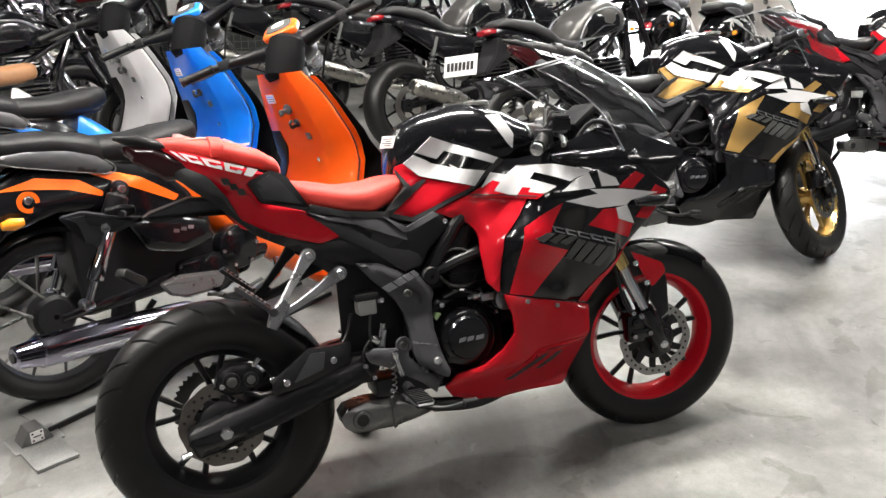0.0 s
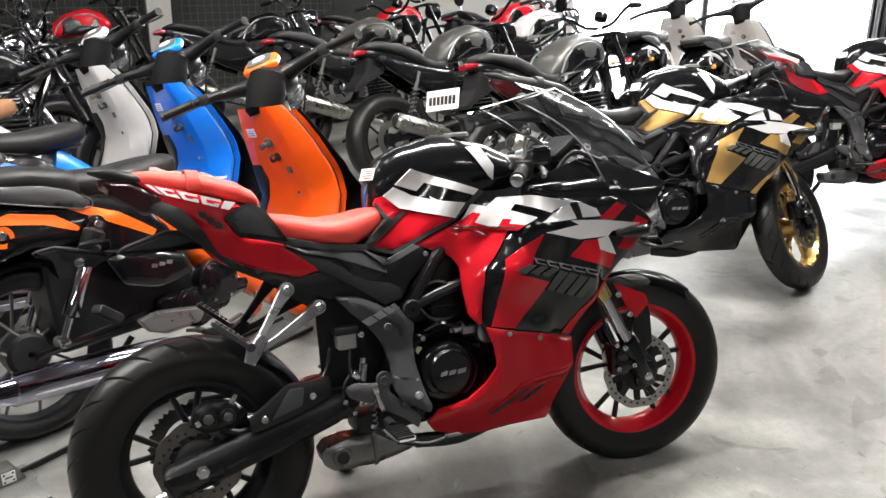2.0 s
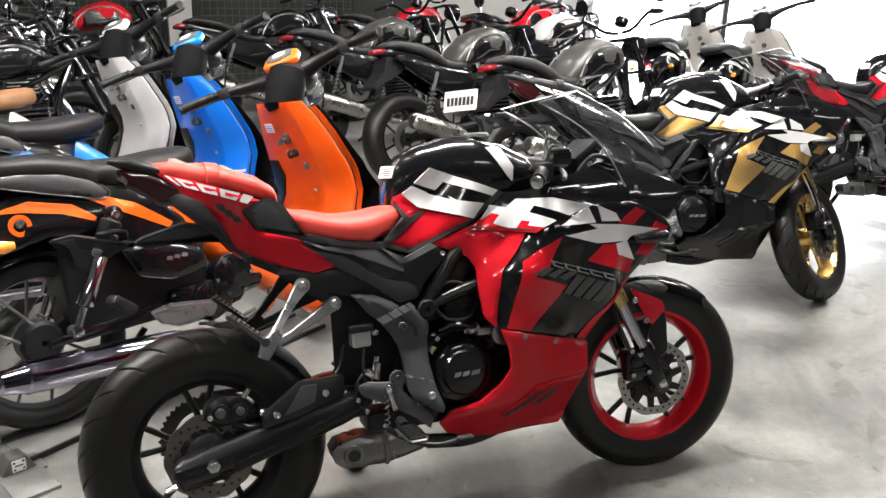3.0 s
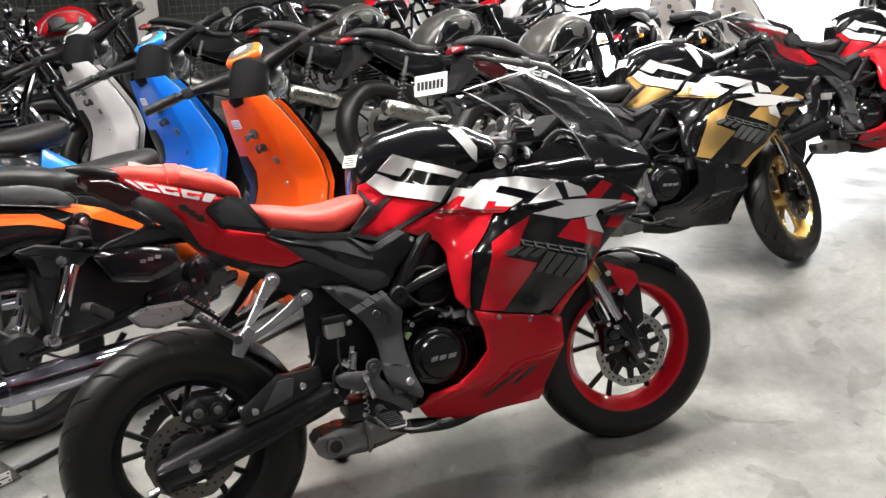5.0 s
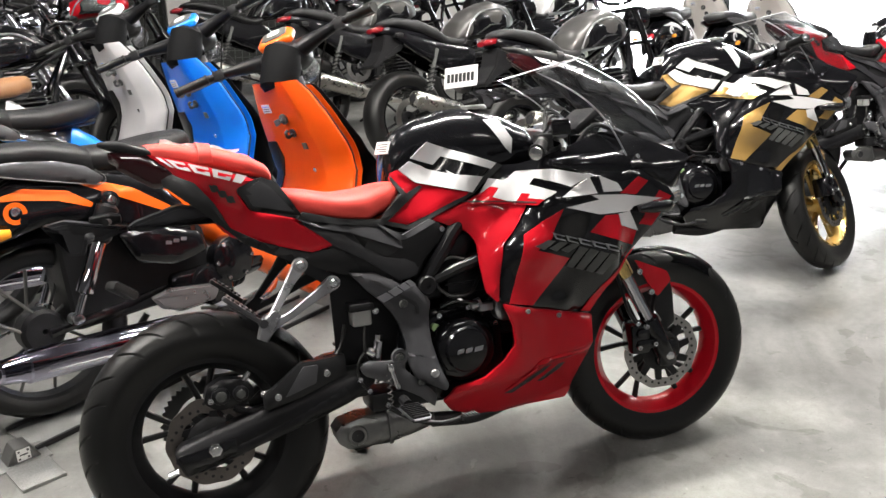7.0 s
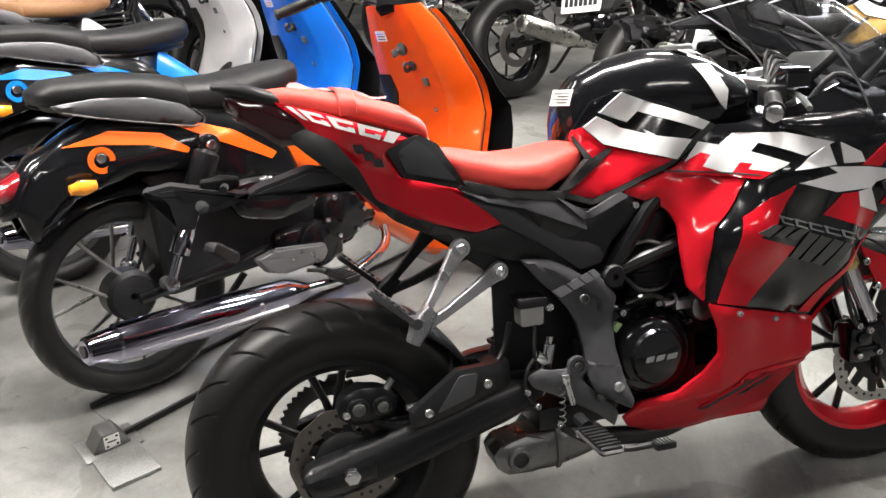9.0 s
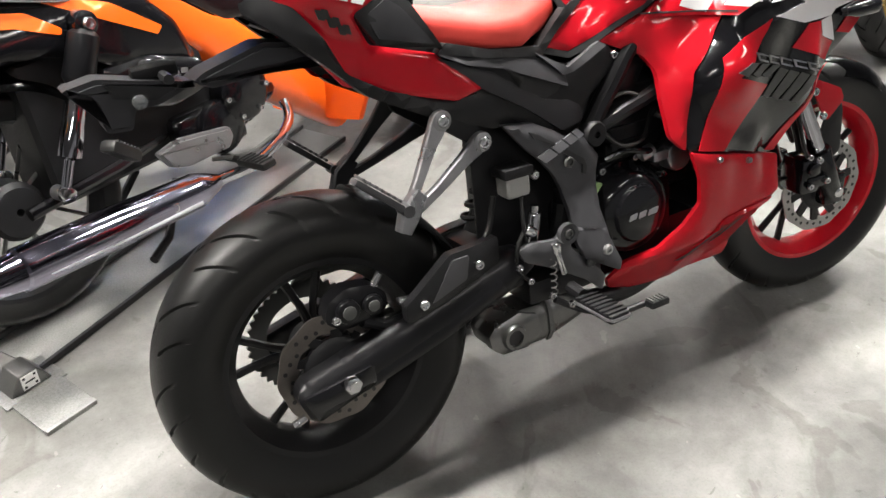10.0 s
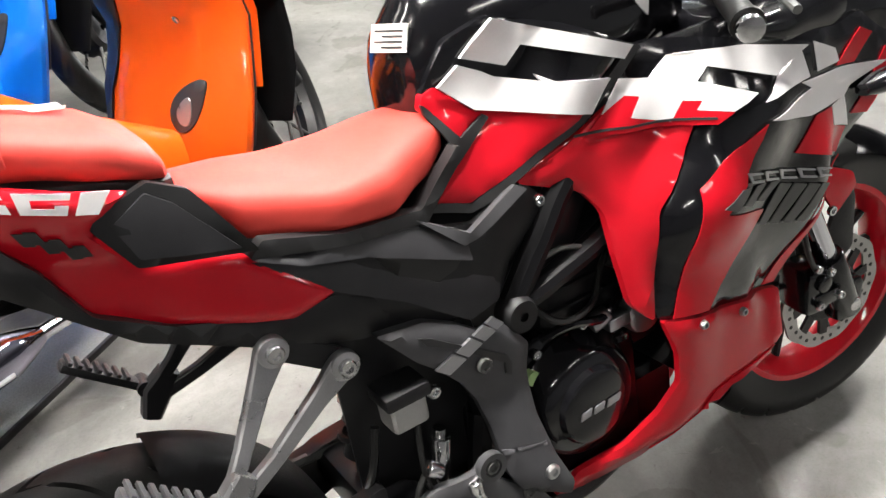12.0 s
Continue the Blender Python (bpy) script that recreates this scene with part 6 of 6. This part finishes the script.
    for k in range(5):
        part("loom_strand", tube([(1.09, -0.10 + 0.04 * k, 0.92), (1.18, -0.09 + 0.045 * k, 0.75), (1.20 + 0.02 * (k % 2), -0.08 + 0.04 * k, 0.55), (1.17, -0.05 + 0.03 * k, 0.36)], 0.007, 6, 5), "rubber", bike)
    for s in (-1, 1):
        part("front_bracket", tube([(1.15, s * 0.05, 0.62), (1.23, s * 0.06, 0.40)], 0.012, 8), "black", bike)
    part("under_cowl", box(0.08, 0.60, -0.085, 0.085, 0.26, 0.62, 0.03, 3), "plastic", bike, "black inner body under the seat")
    return bike


# ---- the roadsters behind ----
def roadster(name, m, tank, seat, label, plate=False, group="roadsters in the back rows", muffler="muffler", chrome=False):
    bike = thing(name, m, label, "motorcycle", group)
    one = Matrix()
    for nm, c, half in (("rear_wheel", (-0.15, 0, 0.315), 0.078), ("front_wheel", (1.30, 0, 0.30), 0.055)):
        w, at = cast_wheel(nm, c, bike, c[2], half, 0.21, "black", 6, "plastic", None, False, split=False)
        part("brake_disc", moved(lathe([(0.085, -0.002), (0.13, -0.002), (0.13, 0.002), (0.085, 0.002)], 40), at @ Matrix.Translation((0, -0.075, 0))), "disc", w)
    part("swingarm", join(tube([(-0.15, -0.10, 0.315), (0.45, -0.09, 0.36)], 0.022, 10), tube([(-0.15, 0.10, 0.315), (0.45, 0.09, 0.36)], 0.022, 10)), "plastic", bike)
    eng = part("engine", join(box(0.48, 0.82, -0.13, 0.13, 0.22, 0.42, 0.04, 3), box(0.62, 0.82, -0.09, 0.09, 0.40, 0.66, 0.03, 3), cyl((0.60, -0.12, 0.33), (0.60, -0.165, 0.33), 0.095, 28, bevel=0.012)), "black", bike, "black finned engine")
    for k in range(8):
        part("cooling_fin", box(0.605, 0.835, -0.115, 0.115, 0.44 + 0.026 * k, 0.447 + 0.026 * k, 0.002), "silver" if chrome else "plastic", eng)
    for k in range(6):
        part("engine_bolt", bolt((0.60 + 0.08 * math.cos(k * 1.05), -0.166, 0.33 + 0.08 * math.sin(k * 1.05)), 0.009), "steel", eng)
    part("frame", join(*[tube([(0.98, s * 0.03, 0.86), (0.86, s * 0.10, 0.62), (0.84, s * 0.12, 0.30), (0.5, s * 0.12, 0.24)], 0.017, 10, 4) for s in (-1, 1)],
                       *[tube([(1.0, s * 0.03, 0.88), (0.55, s * 0.09, 0.70), (0.1, s * 0.10, 0.74), (-0.15, s * 0.05, 0.80)], 0.016, 10, 4) for s in (-1, 1)]), "black", bike)
    for s in (-1, 1):
        shock = part("rear_shock", tube([(-0.06, s * 0.115, 0.36), (0.12, s * 0.115, 0.74)], 0.014, 10), "graphite", bike)
        part("spring", tube([(-0.04 + 0.0013 * k + 0.028 * math.cos(k * 0.6), s * 0.115 + 0.028 * math.sin(k * 0.6), 0.40 + 0.0027 * k) for k in range(90)], 0.005, 5), "plastic", shock)
        part("side_panel", panel([(-.22, .86), (-.12, .87), (.10, .81), (.42, .74), (.50, .66), (.36, .52), (.16, .60), (-.06, .74)], lambda x, z: 0.125 - 0.1 * abs(z - 0.65), 0, 0.02, 0.025, 0.01, 0.02, (s,)), "black", bike, "black side panel")
        part("fork_leg", join(cyl((1.30, s * 0.10, 0.30), (1.14, s * 0.10, 0.62), 0.03, 16, bevel=0.004), cyl((1.15, s * 0.10, 0.60), (0.97, s * 0.10, 1.02), 0.022, 14)), "black" if not chrome else "chrome", bike)
        bar = part("handlebar", tube([(0.98, s * 0.02, 1.06), (0.97, s * 0.12, 1.08), (0.95, s * 0.26, 1.16), (0.88, s * 0.40, 1.15)], 0.012, 10, 5), "black" if not chrome else "chrome", bike)
        part("grip", tube([(0.928, s * 0.305, 1.162), (0.868, s * 0.412, 1.148)], 0.018, 14), "rubber", bar)
        part("hand_lever", tube([(0.985, s * 0.26, 1.165), (0.975, s * 0.33, 1.16), (0.92, s * 0.42, 1.145)], 0.006, 8, 4), "graphite", bar)
        part("rear_indicator", join(tube([(-0.20, s * 0.05, 0.85), (-0.21, s * 0.14, 0.85)], 0.008, 8), moved(body_loft([(-.03, -.012, .012, .012), (0, -.018, .018, .018), (.03, -.012, .012, .012)], 8, 10), pose(-0.21, s * 0.155, 0.85))), "plastic", bike)
        part("mirror", join(tube([(0.95, s * 0.27, 1.165), (0.99, s * 0.32, 1.25)], 0.006, 8), moved(lathe([(0.001, -0.01), (0.05, -0.01), (0.056, 0), (0.04, 0.014), (0.001, 0.018)], 24, False), pose(1.0, s * 0.33, 1.27, 0, 0, -90))), "black" if not chrome else "chrome", bike)
    # seat and tail
    part("tail_cowl", body_loft([(-.30, .885, .91, .04), (-.22, .85, .935, .07), (.0, .77, .905, .09), (.2, .70, .82, .10), (.35, .68, .78, .09)], 18, 22), "black", bike, "black tail cowl")
    part("seat", body_loft([(-.25, .925, .952, .06), (-.17, .91, .972, .10), (.0, .865, .948, .12), (.12, .81, .90, .13), (.22, .75, .825, .135), (.34, .735, .80, .13), (.44, .755, .84, .09)], 26, 28, 3.0), seat, bike, "grey padded seat" if seat == "seat_grey" else "padded seat")
    part("tail_lamp", moved(body_loft([(-.335, .885, .912, .03), (-.30, .88, .927, .055), (-.24, .88, .927, .055)], 10, 16), one), "lens_red", bike, "red tail lamp")
    part("rear_mudguard", flat_plate([(-.26, .87), (-.10, .83), (-.14, .76), (-.30, .70), (-.38, .66), (-.40, .68), (-.30, .77)], -0.07, 0.07, 0.012, 0.008), "plastic", bike)
    if plate:
        pl = part("number_plate", moved(box(-0.003, 0.003, -0.12, 0.12, -0.062, 0.062, 0.002), pose(-0.40, 0.13, 0.735, 0, 18, 12)), "paper", bike, "white number plate")
        for k in range(7):
            part("plate_bar", moved(box(-0.0045, -0.0032, -0.011, 0.011, -0.03, 0.022), pose(-0.40, 0.13, 0.735, 0, 18, 12) @ Matrix.Translation((0, 0.088 - 0.029 * k, 0))), "ink_and_shade", pl)
    # tank with a dark hollow panel on each flank
    tk = part("fuel_tank", body_loft([(.33, .77, .83, .09), (.40, .77, .92, .125), (.53, .78, 1.0, .15), (.68, .79, 1.035, .158), (.80, .81, 1.0, .145), (.90, .84, .92, .09)], 26, 34, 2.8), tank, bike, "painted fuel tank")
    part("filler_cap", moved(lathe([(0.001, 0.012), (0.03, 0.012), (0.036, 0), (0.001, 0)], 24, False), pose(0.68, 0, 1.028, 90)), "chrome", tk)
    for s in (-1, 1):
        shell = lambda x, z: 0.150 - 1.2 * max(0, z - 0.92) ** 1.3 - 0.8 * max(0, abs(x - 0.62) - 0.14)
        part("tank_hollow", panel([(.38, .80), (.43, .88), (.53, .945), (.70, .96), (.80, .91), (.79, .84), (.62, .80)], shell, 0.004, 0.01, 0.02, 0.006, 0.02, (s,)), "black", tk)
        part("hollow_rim", tube([(.375, s * .142, .80), (.425, s * .155, .885), (.525, s * .154, .952), (.70, s * .150, .967), (.805, s * .138, .915)], 0.006, 8, 5), "silver", tk)
        part("hollow_strut", tube([(.46, s * .150, .80), (.60, s * .158, .86), (.76, s * .145, .86)], 0.006, 6), "plastic", tk)
    mf = part("muffler", ring_stack([(Vector((-0.225, -0.215, 0.445)).lerp(Vector((0.30, -0.17, 0.275)), t), r) for t, r in ((0, .036), (.02, .050), (.06, .056), (.75, .056), (.85, .044), (1, .025))], 26), muffler, bike, "brushed steel muffler")
    part("muffler_mouth", moved(cyl((-0.2264, -0.2152, 0.4455), (-0.229, -0.2155, 0.4463), 0.028, 20), one), "ink_and_shade", mf)
    part("exhaust_pipe", tube([(0.30, -0.17, 0.275), (0.56, -0.15, 0.20), (0.86, -0.10, 0.24), (0.92, -0.04, 0.42), (0.84, -0.02, 0.52)], 0.02, 12, 5), muffler, bike)
    part("footpeg", join(tube([(0.45, -0.13, 0.33), (0.45, -0.26, 0.32)], 0.014, 10)), "rubber", bike)
    hl = part("headlamp", moved(lathe([(0.001, -0.09), (0.06, -0.07), (0.085, -0.02), (0.09, 0.03), (0.082, 0.04), (0.001, 0.04)], 32, False), pose(1.12, 0, 0.95, 0, 0, -90)), "black" if not chrome else "chrome", bike, "round headlamp")
    part("lamp_glass", moved(lathe([(0.001, 0.052), (0.05, 0.047), (0.08, 0.036), (0.001, 0.034)], 28, False), pose(1.12, 0, 0.95, 0, 0, -90)), "glass", hl)
    part("speedometer", moved(lathe([(0.001, 0.03), (0.04, 0.03), (0.048, 0.02), (0.045, -0.02), (0.001, -0.03)], 24, False), pose(1.0, 0, 1.13, 60, 0, -90)), "black" if not chrome else "chrome", bike)
    part("upper_yoke", box(0.93, 1.02, -0.13, 0.13, 1.0, 1.025, 0.01), "black", bike)
    part("lower_yoke", box(1.03, 1.12, -0.13, 0.13, 0.78, 0.805, 0.01), "black", bike)
    fs = []
    for i in range(13):
        a = radians(45 + 90 * i / 12)
        fs.append([(1.30 + (0.325 - 0.04 * abs(v) ** 2) * math.cos(a), 0.07 * v, 0.30 + (0.325 - 0.04 * abs(v) ** 2) * math.sin(a)) for v in [-1 + j / 4 for j in range(9)]])
    fm = loft(fs, False, False)
    bmesh.ops.solidify(fm, geom=fm.faces[:], thickness=0.003)
    part("front_fender", fm, "black" if not chrome else "chrome", bike)
    part("side_stand", tube([(0.50, 0.13, 0.24), (0.46, 0.24, 0.10), (0.45, 0.29, 0.075)], 0.012, 8, 3), "plastic", bike)
    return bike


# ---- the shop ----
def slab(name, x0, x1, y0, y1, z0, z1, material, label, category="", bevel=0.0):
    ob = part(name, box(x0, x1, y0, y1, z0, z1, bevel), material, None, "", 0)
    return tagged(ob, label, category or name.split("_")[0], "", "structure")


slab("floor", -6, 16, -6, 8.6, -0.1, 0, "floor", "blotchy polished grey concrete floor", "floor")
slab("ceiling", -6, 16, -6, 8.6, CEIL, CEIL + 0.1, "ceiling", "plain dark painted ceiling", "ceiling")
slab("wall_west", -6.2, -6, -6, 8.6, 0, CEIL, "wall_dark", "plain dark grey wall", "wall")
slab("wall_south", -6, 16, -6.2, -6, 0, CEIL, "wall_dark", "plain dark grey wall", "wall")
slab("wall_east", 16, 16.2, -6, 8.6, 0, CEIL, "wall_dark", "plain dark grey wall", "wall")
slab("wall_north_1", -6, 6.1, 8.6, 8.8, 0, CEIL, "wall", "plain pale plaster wall", "wall")
slab("wall_north_2", 11.8, 16, 8.6, 8.8, 0, CEIL, "wall", "plain pale plaster wall beside the open shop front", "wall")
slab("wall_north_3", 6.1, 11.8, 8.6, 8.8, 2.9, CEIL, "wall", "plaster lintel over the open shop front", "wall")
slab("pavement", 2, 48, 8.8, 15, -0.12, -0.02, "white_paint", "bright sunlit pavement outside the shop", "pavement")
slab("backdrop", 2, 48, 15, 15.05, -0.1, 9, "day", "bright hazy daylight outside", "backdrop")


def post(name, x, w, y, material, label):
    ob = thing(name, pose(x, y, 0), label, "post", "", "structure")
    part("post_shaft", box(-w / 2, w / 2, -w / 2, w / 2, 0, CEIL, 0.006), material, ob)
    part("post_foot", box(-w * 0.8, w * 0.8, -w * 0.8, w * 0.8, 0, 0.02, 0.004), material, ob)
    return ob


tagged(part("column", box(0.50, 0.752, 8.0, 8.3, 0, CEIL, 0.008), "wall", None, "", 0), "pale painted square column", "column", "", "structure")
post("steel_post", 0.785, 0.06, 8.03, "dark_metal", "dark painted steel post")
post("steel_post", 8.30, 0.09, 8.62, "dark_metal", "dark painted steel post in the shop front")
for x, w, mt in ((11.57, 0.06, "dark_metal"), (11.65, 0.05, "grey_paint"), (11.75, 0.06, "dark_metal")):
    post("door_frame", x, w, 8.55, mt, "upright of the shop-front frame")


def shutter(x0, x1, y):
    ob = thing("roller_shutter", pose(0, y, 0), "dark ribbed steel shutter beside the opening", "shutter", "", "structure")
    for k in range(38):
        part("slat", box(x0, x1, -0.015, 0.015, 0.02 + 0.08 * k, 0.095 + 0.08 * k, 0.006), "dark_metal", ob)


shutter(11.84, 14.4, 8.5)


def mesh_panel(x0, x1, y, z1):
    """A welded wire rack: frame and wires, each wire a part."""
    ob = thing("wire_rack", pose(0, y, 0), "grey welded wire display rack against the wall", "rack", "", "structure")
    for x in (x0, x1):
        part("rack_upright", box(x - 0.015, x + 0.015, -0.015, 0.015, 0, z1, 0.003), "dark_metal", ob)
    n = int((x1 - x0) / 0.08)
    wire = finish(cyl((0, 0, 0), (0, 0, z1), 0.003, 6))
    wire.materials.append(M["mesh_wire"])
    for k in range(n):
        w = new("wire", wire)
        w.parent, w.location = ob, (x0 + 0.04 + 0.08 * k, 0, 0)
    rail = finish(cyl((x0, -0.005, 0), (x1, -0.005, 0), 0.003, 6))
    rail.materials.append(M["mesh_wire"])
    for k in range(int(z1 / 0.08)):
        w = new("cross_wire", rail)
        w.parent, w.location = ob, (0, 0, 0.06 + 0.08 * k)


mesh_panel(-2.9, 0.48, 8.15, 1.9)
mesh_panel(0.84, 2.6, 8.15, 1.9)
tagged(part("backing_board", box(-3.0, 0.49, 8.35, 8.4, 0, 2.0, 0.005), "dark_board", None, "", 0), "dark greenish backing board behind the wire rack", "board", "", "structure")
tagged(part("backing_board", box(0.84, 3.4, 8.35, 8.4, 0, 2.0, 0.005), "dark_board", None, "", 0), "dark backing board on the wall", "board", "", "structure")


def ceiling_light(x, y):
    ob = thing("ceiling_light", pose(x, y, CEIL), "slim white tube light on the ceiling", "ceiling light", "tube lights")
    part("housing", box(-0.68, 0.68, -0.09, 0.09, -0.045, 0, 0.008), "white_paint", ob)
    part("diffuser", box(-0.66, 0.66, -0.075, 0.075, -0.06, -0.046, 0.004), "lamp", ob)


# a housing for every lamp, the added fill row too
for lx, ly, watts in LAMPS:
    ceiling_light(lx, ly)

# ---- the vehicles ----
LEAN = pose(0, 0, 0, -14)
sport_bike("sport_bike", pose(0, 0, 0.018) @ LEAN, -8, "red", "seat_red", "red", "red, black and white faired sport bike leaning on its stand")
sport_bike("sport_bike", pose(1.579, 1.235, 0.014, 0, 0, -12.6) @ pose(0, 0, 0, -13), 38, "gold", "seat_black", "gold_metal", "black and gold faired sport bike with gold wheels", belly="black", tail="black", wing="black")
sport_bike("sport_bike", pose(3.494, 1.831, 0.018, 0, 0, -9) @ LEAN, 14, "red", "seat_black", "black", "red and black faired sport bike near the shop front", fine=False)
ST = pose(0, 0, 0, -10)
step_through("step_through", pose(-0.421, 0.855, 0.0, 0, 0, 25) @ ST, "orange", "seat_black", "orange and black step-through motorcycle with a black seat")
step_through("step_through", pose(-0.715, 1.61, 0.0, 0, 0, 25) @ ST, "blue", "seat_black", "blue and black step-through motorcycle with a black seat")
step_through("step_through", pose(-1.02, 2.36, 0.0, 0, 0, 25) @ ST, "grey_paint", "seat_brown", "light grey step-through motorcycle with a tan seat")
for x, y, turn in ((4.558, 3.774, 30.3), (4.387, 4.384, 33.6)):
    step_through("step_through", pose(x, y, 0.0, 0, 0, turn) @ ST, "white_paint", "seat_grey", "white step-through motorcycle parked near the shop front", "cream_panel", 25)
RD = pose(0, 0, 0, -12)
roadster("roadster", pose(2.248, 2.617, 0, 0, 0, 20) @ RD, "tank_grey", "seat_grey", "matt grey and black roadster with a white number plate", True)
roadster("roadster", pose(1.838, 3.486, 0, 0, 0, 20) @ RD, "tank_grey", "seat_grey", "matt grey and black roadster with a brushed muffler")
roadster("roadster", pose(1.43, 4.45, 0, 0, 0, 20) @ RD, "tank_grey", "seat_grey", "matt grey and black roadster in the back row")
roadster("roadster", pose(-1.25, 3.05, 0, 0, 0, 16) @ RD, "black", "seat_black", "glossy black roadster with a finned engine")
roadster("roadster", pose(-1.60, 3.85, 0, 0, 0, 16) @ RD, "black", "seat_black", "black roadster with chromed bars and lamp", chrome=True)
roadster("roadster", pose(-1.45, 4.85, 0, 0, 0, 16) @ RD, "black", "seat_black", "black roadster with chromed bars and lamp", chrome=True)
roadster("roadster", pose(-0.75, 6.30, 0, 0, 0, 14) @ RD, "red", "seat_black", "red and black roadster before the wire rack")
roadster("roadster", pose(0.75, 5.45, 0, 0, 0, 16) @ RD, "black", "seat_black", "black roadster in the back row", chrome=True)
roadster("roadster", pose(2.20, 6.05, 0, 0, 0, 16) @ RD, "red", "seat_black", "red and black roadster in the back row")
roadster("roadster", pose(3.55, 6.10, 0, 0, 0, 16) @ RD, "red", "seat_black", "red and black roadster in the back row", chrome=True)
roadster("roadster", pose(3.20, 4.90, 0, 0, 0, 18) @ RD, "grey_paint", "seat_black", "silver-blue and black roadster in the back row", chrome=True)


# ---- on the seat and the floor ----
def paper_sheet(m):
    """A thin sheet that follows the top of the pillion seat, its edges slightly curled."""
    tops = [(-.04, .995, .025, .052), (.08, .9695, .0315, .085), (.16, .946, .032, .097)]
    rows = []
    for i in range(13):
        x = -0.03 + 0.185 * i / 12
        zc, h, w = lerp_table(tops, x)
        row = []
        for j in range(7):
            y = -0.012 + 0.075 * j / 6 + 0.006 * math.sin(i * 0.9)
            curl = 0.004 * (abs(i - 6) / 6) ** 3 + (0.003 if j == 0 else 0.0) * (1 + math.sin(i * 1.7))
            row.append((x, y, zc + h * max(0.05, 1 - min(1, abs(y) / w) ** 3) ** (1 / 3) + 0.0025 + curl))
        rows.append(row)
    bm = loft(rows, False, False)
    bmesh.ops.solidify(bm, geom=bm.faces[:], thickness=0.0006)
    ob = part("paper_sheet", bm, "paper", None)
    ob.matrix_world = m
    return tagged(ob, "white paper sheet tucked under the pillion seat strap", "paper")


paper_sheet(pose(0, 0, 0.018) @ LEAN)


def wheel_stop(m):
    ob = thing("wheel_stop", m, "worn steel wheel stop with a white sticker on the floor", "wheel stop")
    part("base_plate", box(-0.062, 0.062, -0.07, 0.07, 0.0, 0.006, 0.002), "steel_plate", ob)
    part("folded_lip", box(-0.062, 0.062, -0.07, -0.055, 0.004, 0.012, 0.003), "steel_plate", ob)
    part("ramp", flat_plate([(-.05, .004), (.05, .004), (.022, .052), (-.022, .052)], 0.085, 0.15, 0.003, 0.002), "can", ob)
    part("rear_plate", box(-0.075, 0.075, 0.065, 0.17, 0.0, 0.005, 0.002), "steel_plate", ob)
    st = part("sticker", box(-0.02, 0.02, 0.0835, 0.0848, 0.010, 0.048), "paper", ob, "white sticker with dark marks")
    for x, z in ((-0.013, 0.041), (0.013, 0.041), (-0.013, 0.017), (0.013, 0.017)):
        part("sticker_mark", box(x - 0.003, x + 0.003, 0.0828, 0.0836, z - 0.003, z + 0.003), "ink_and_shade", st)
    part("sticker_line", box(-0.012, 0.012, 0.0828, 0.0836, 0.027, 0.031), "ink_and_shade", st)


wheel_stop(pose(-0.475, 0.495, 0, 0, 0, 24))


def floor_rail(m, length):
    ob = thing("floor_rail", m, "low dark steel floor rail under the parked bikes", "rail")
    part("rail_web", box(0, length, -0.085, 0.085, 0.0, 0.004, 0.001), "steel_plate", ob)
    for s in (-1, 1):
        part("rail_flange", box(0, length, s * 0.088 - 0.005, s * 0.088 + 0.005, 0.0, 0.018, 0.002), "dark_metal", ob)


floor_rail(pose(-0.53, 0.70, 0, 0, 0, 33), 1.3)
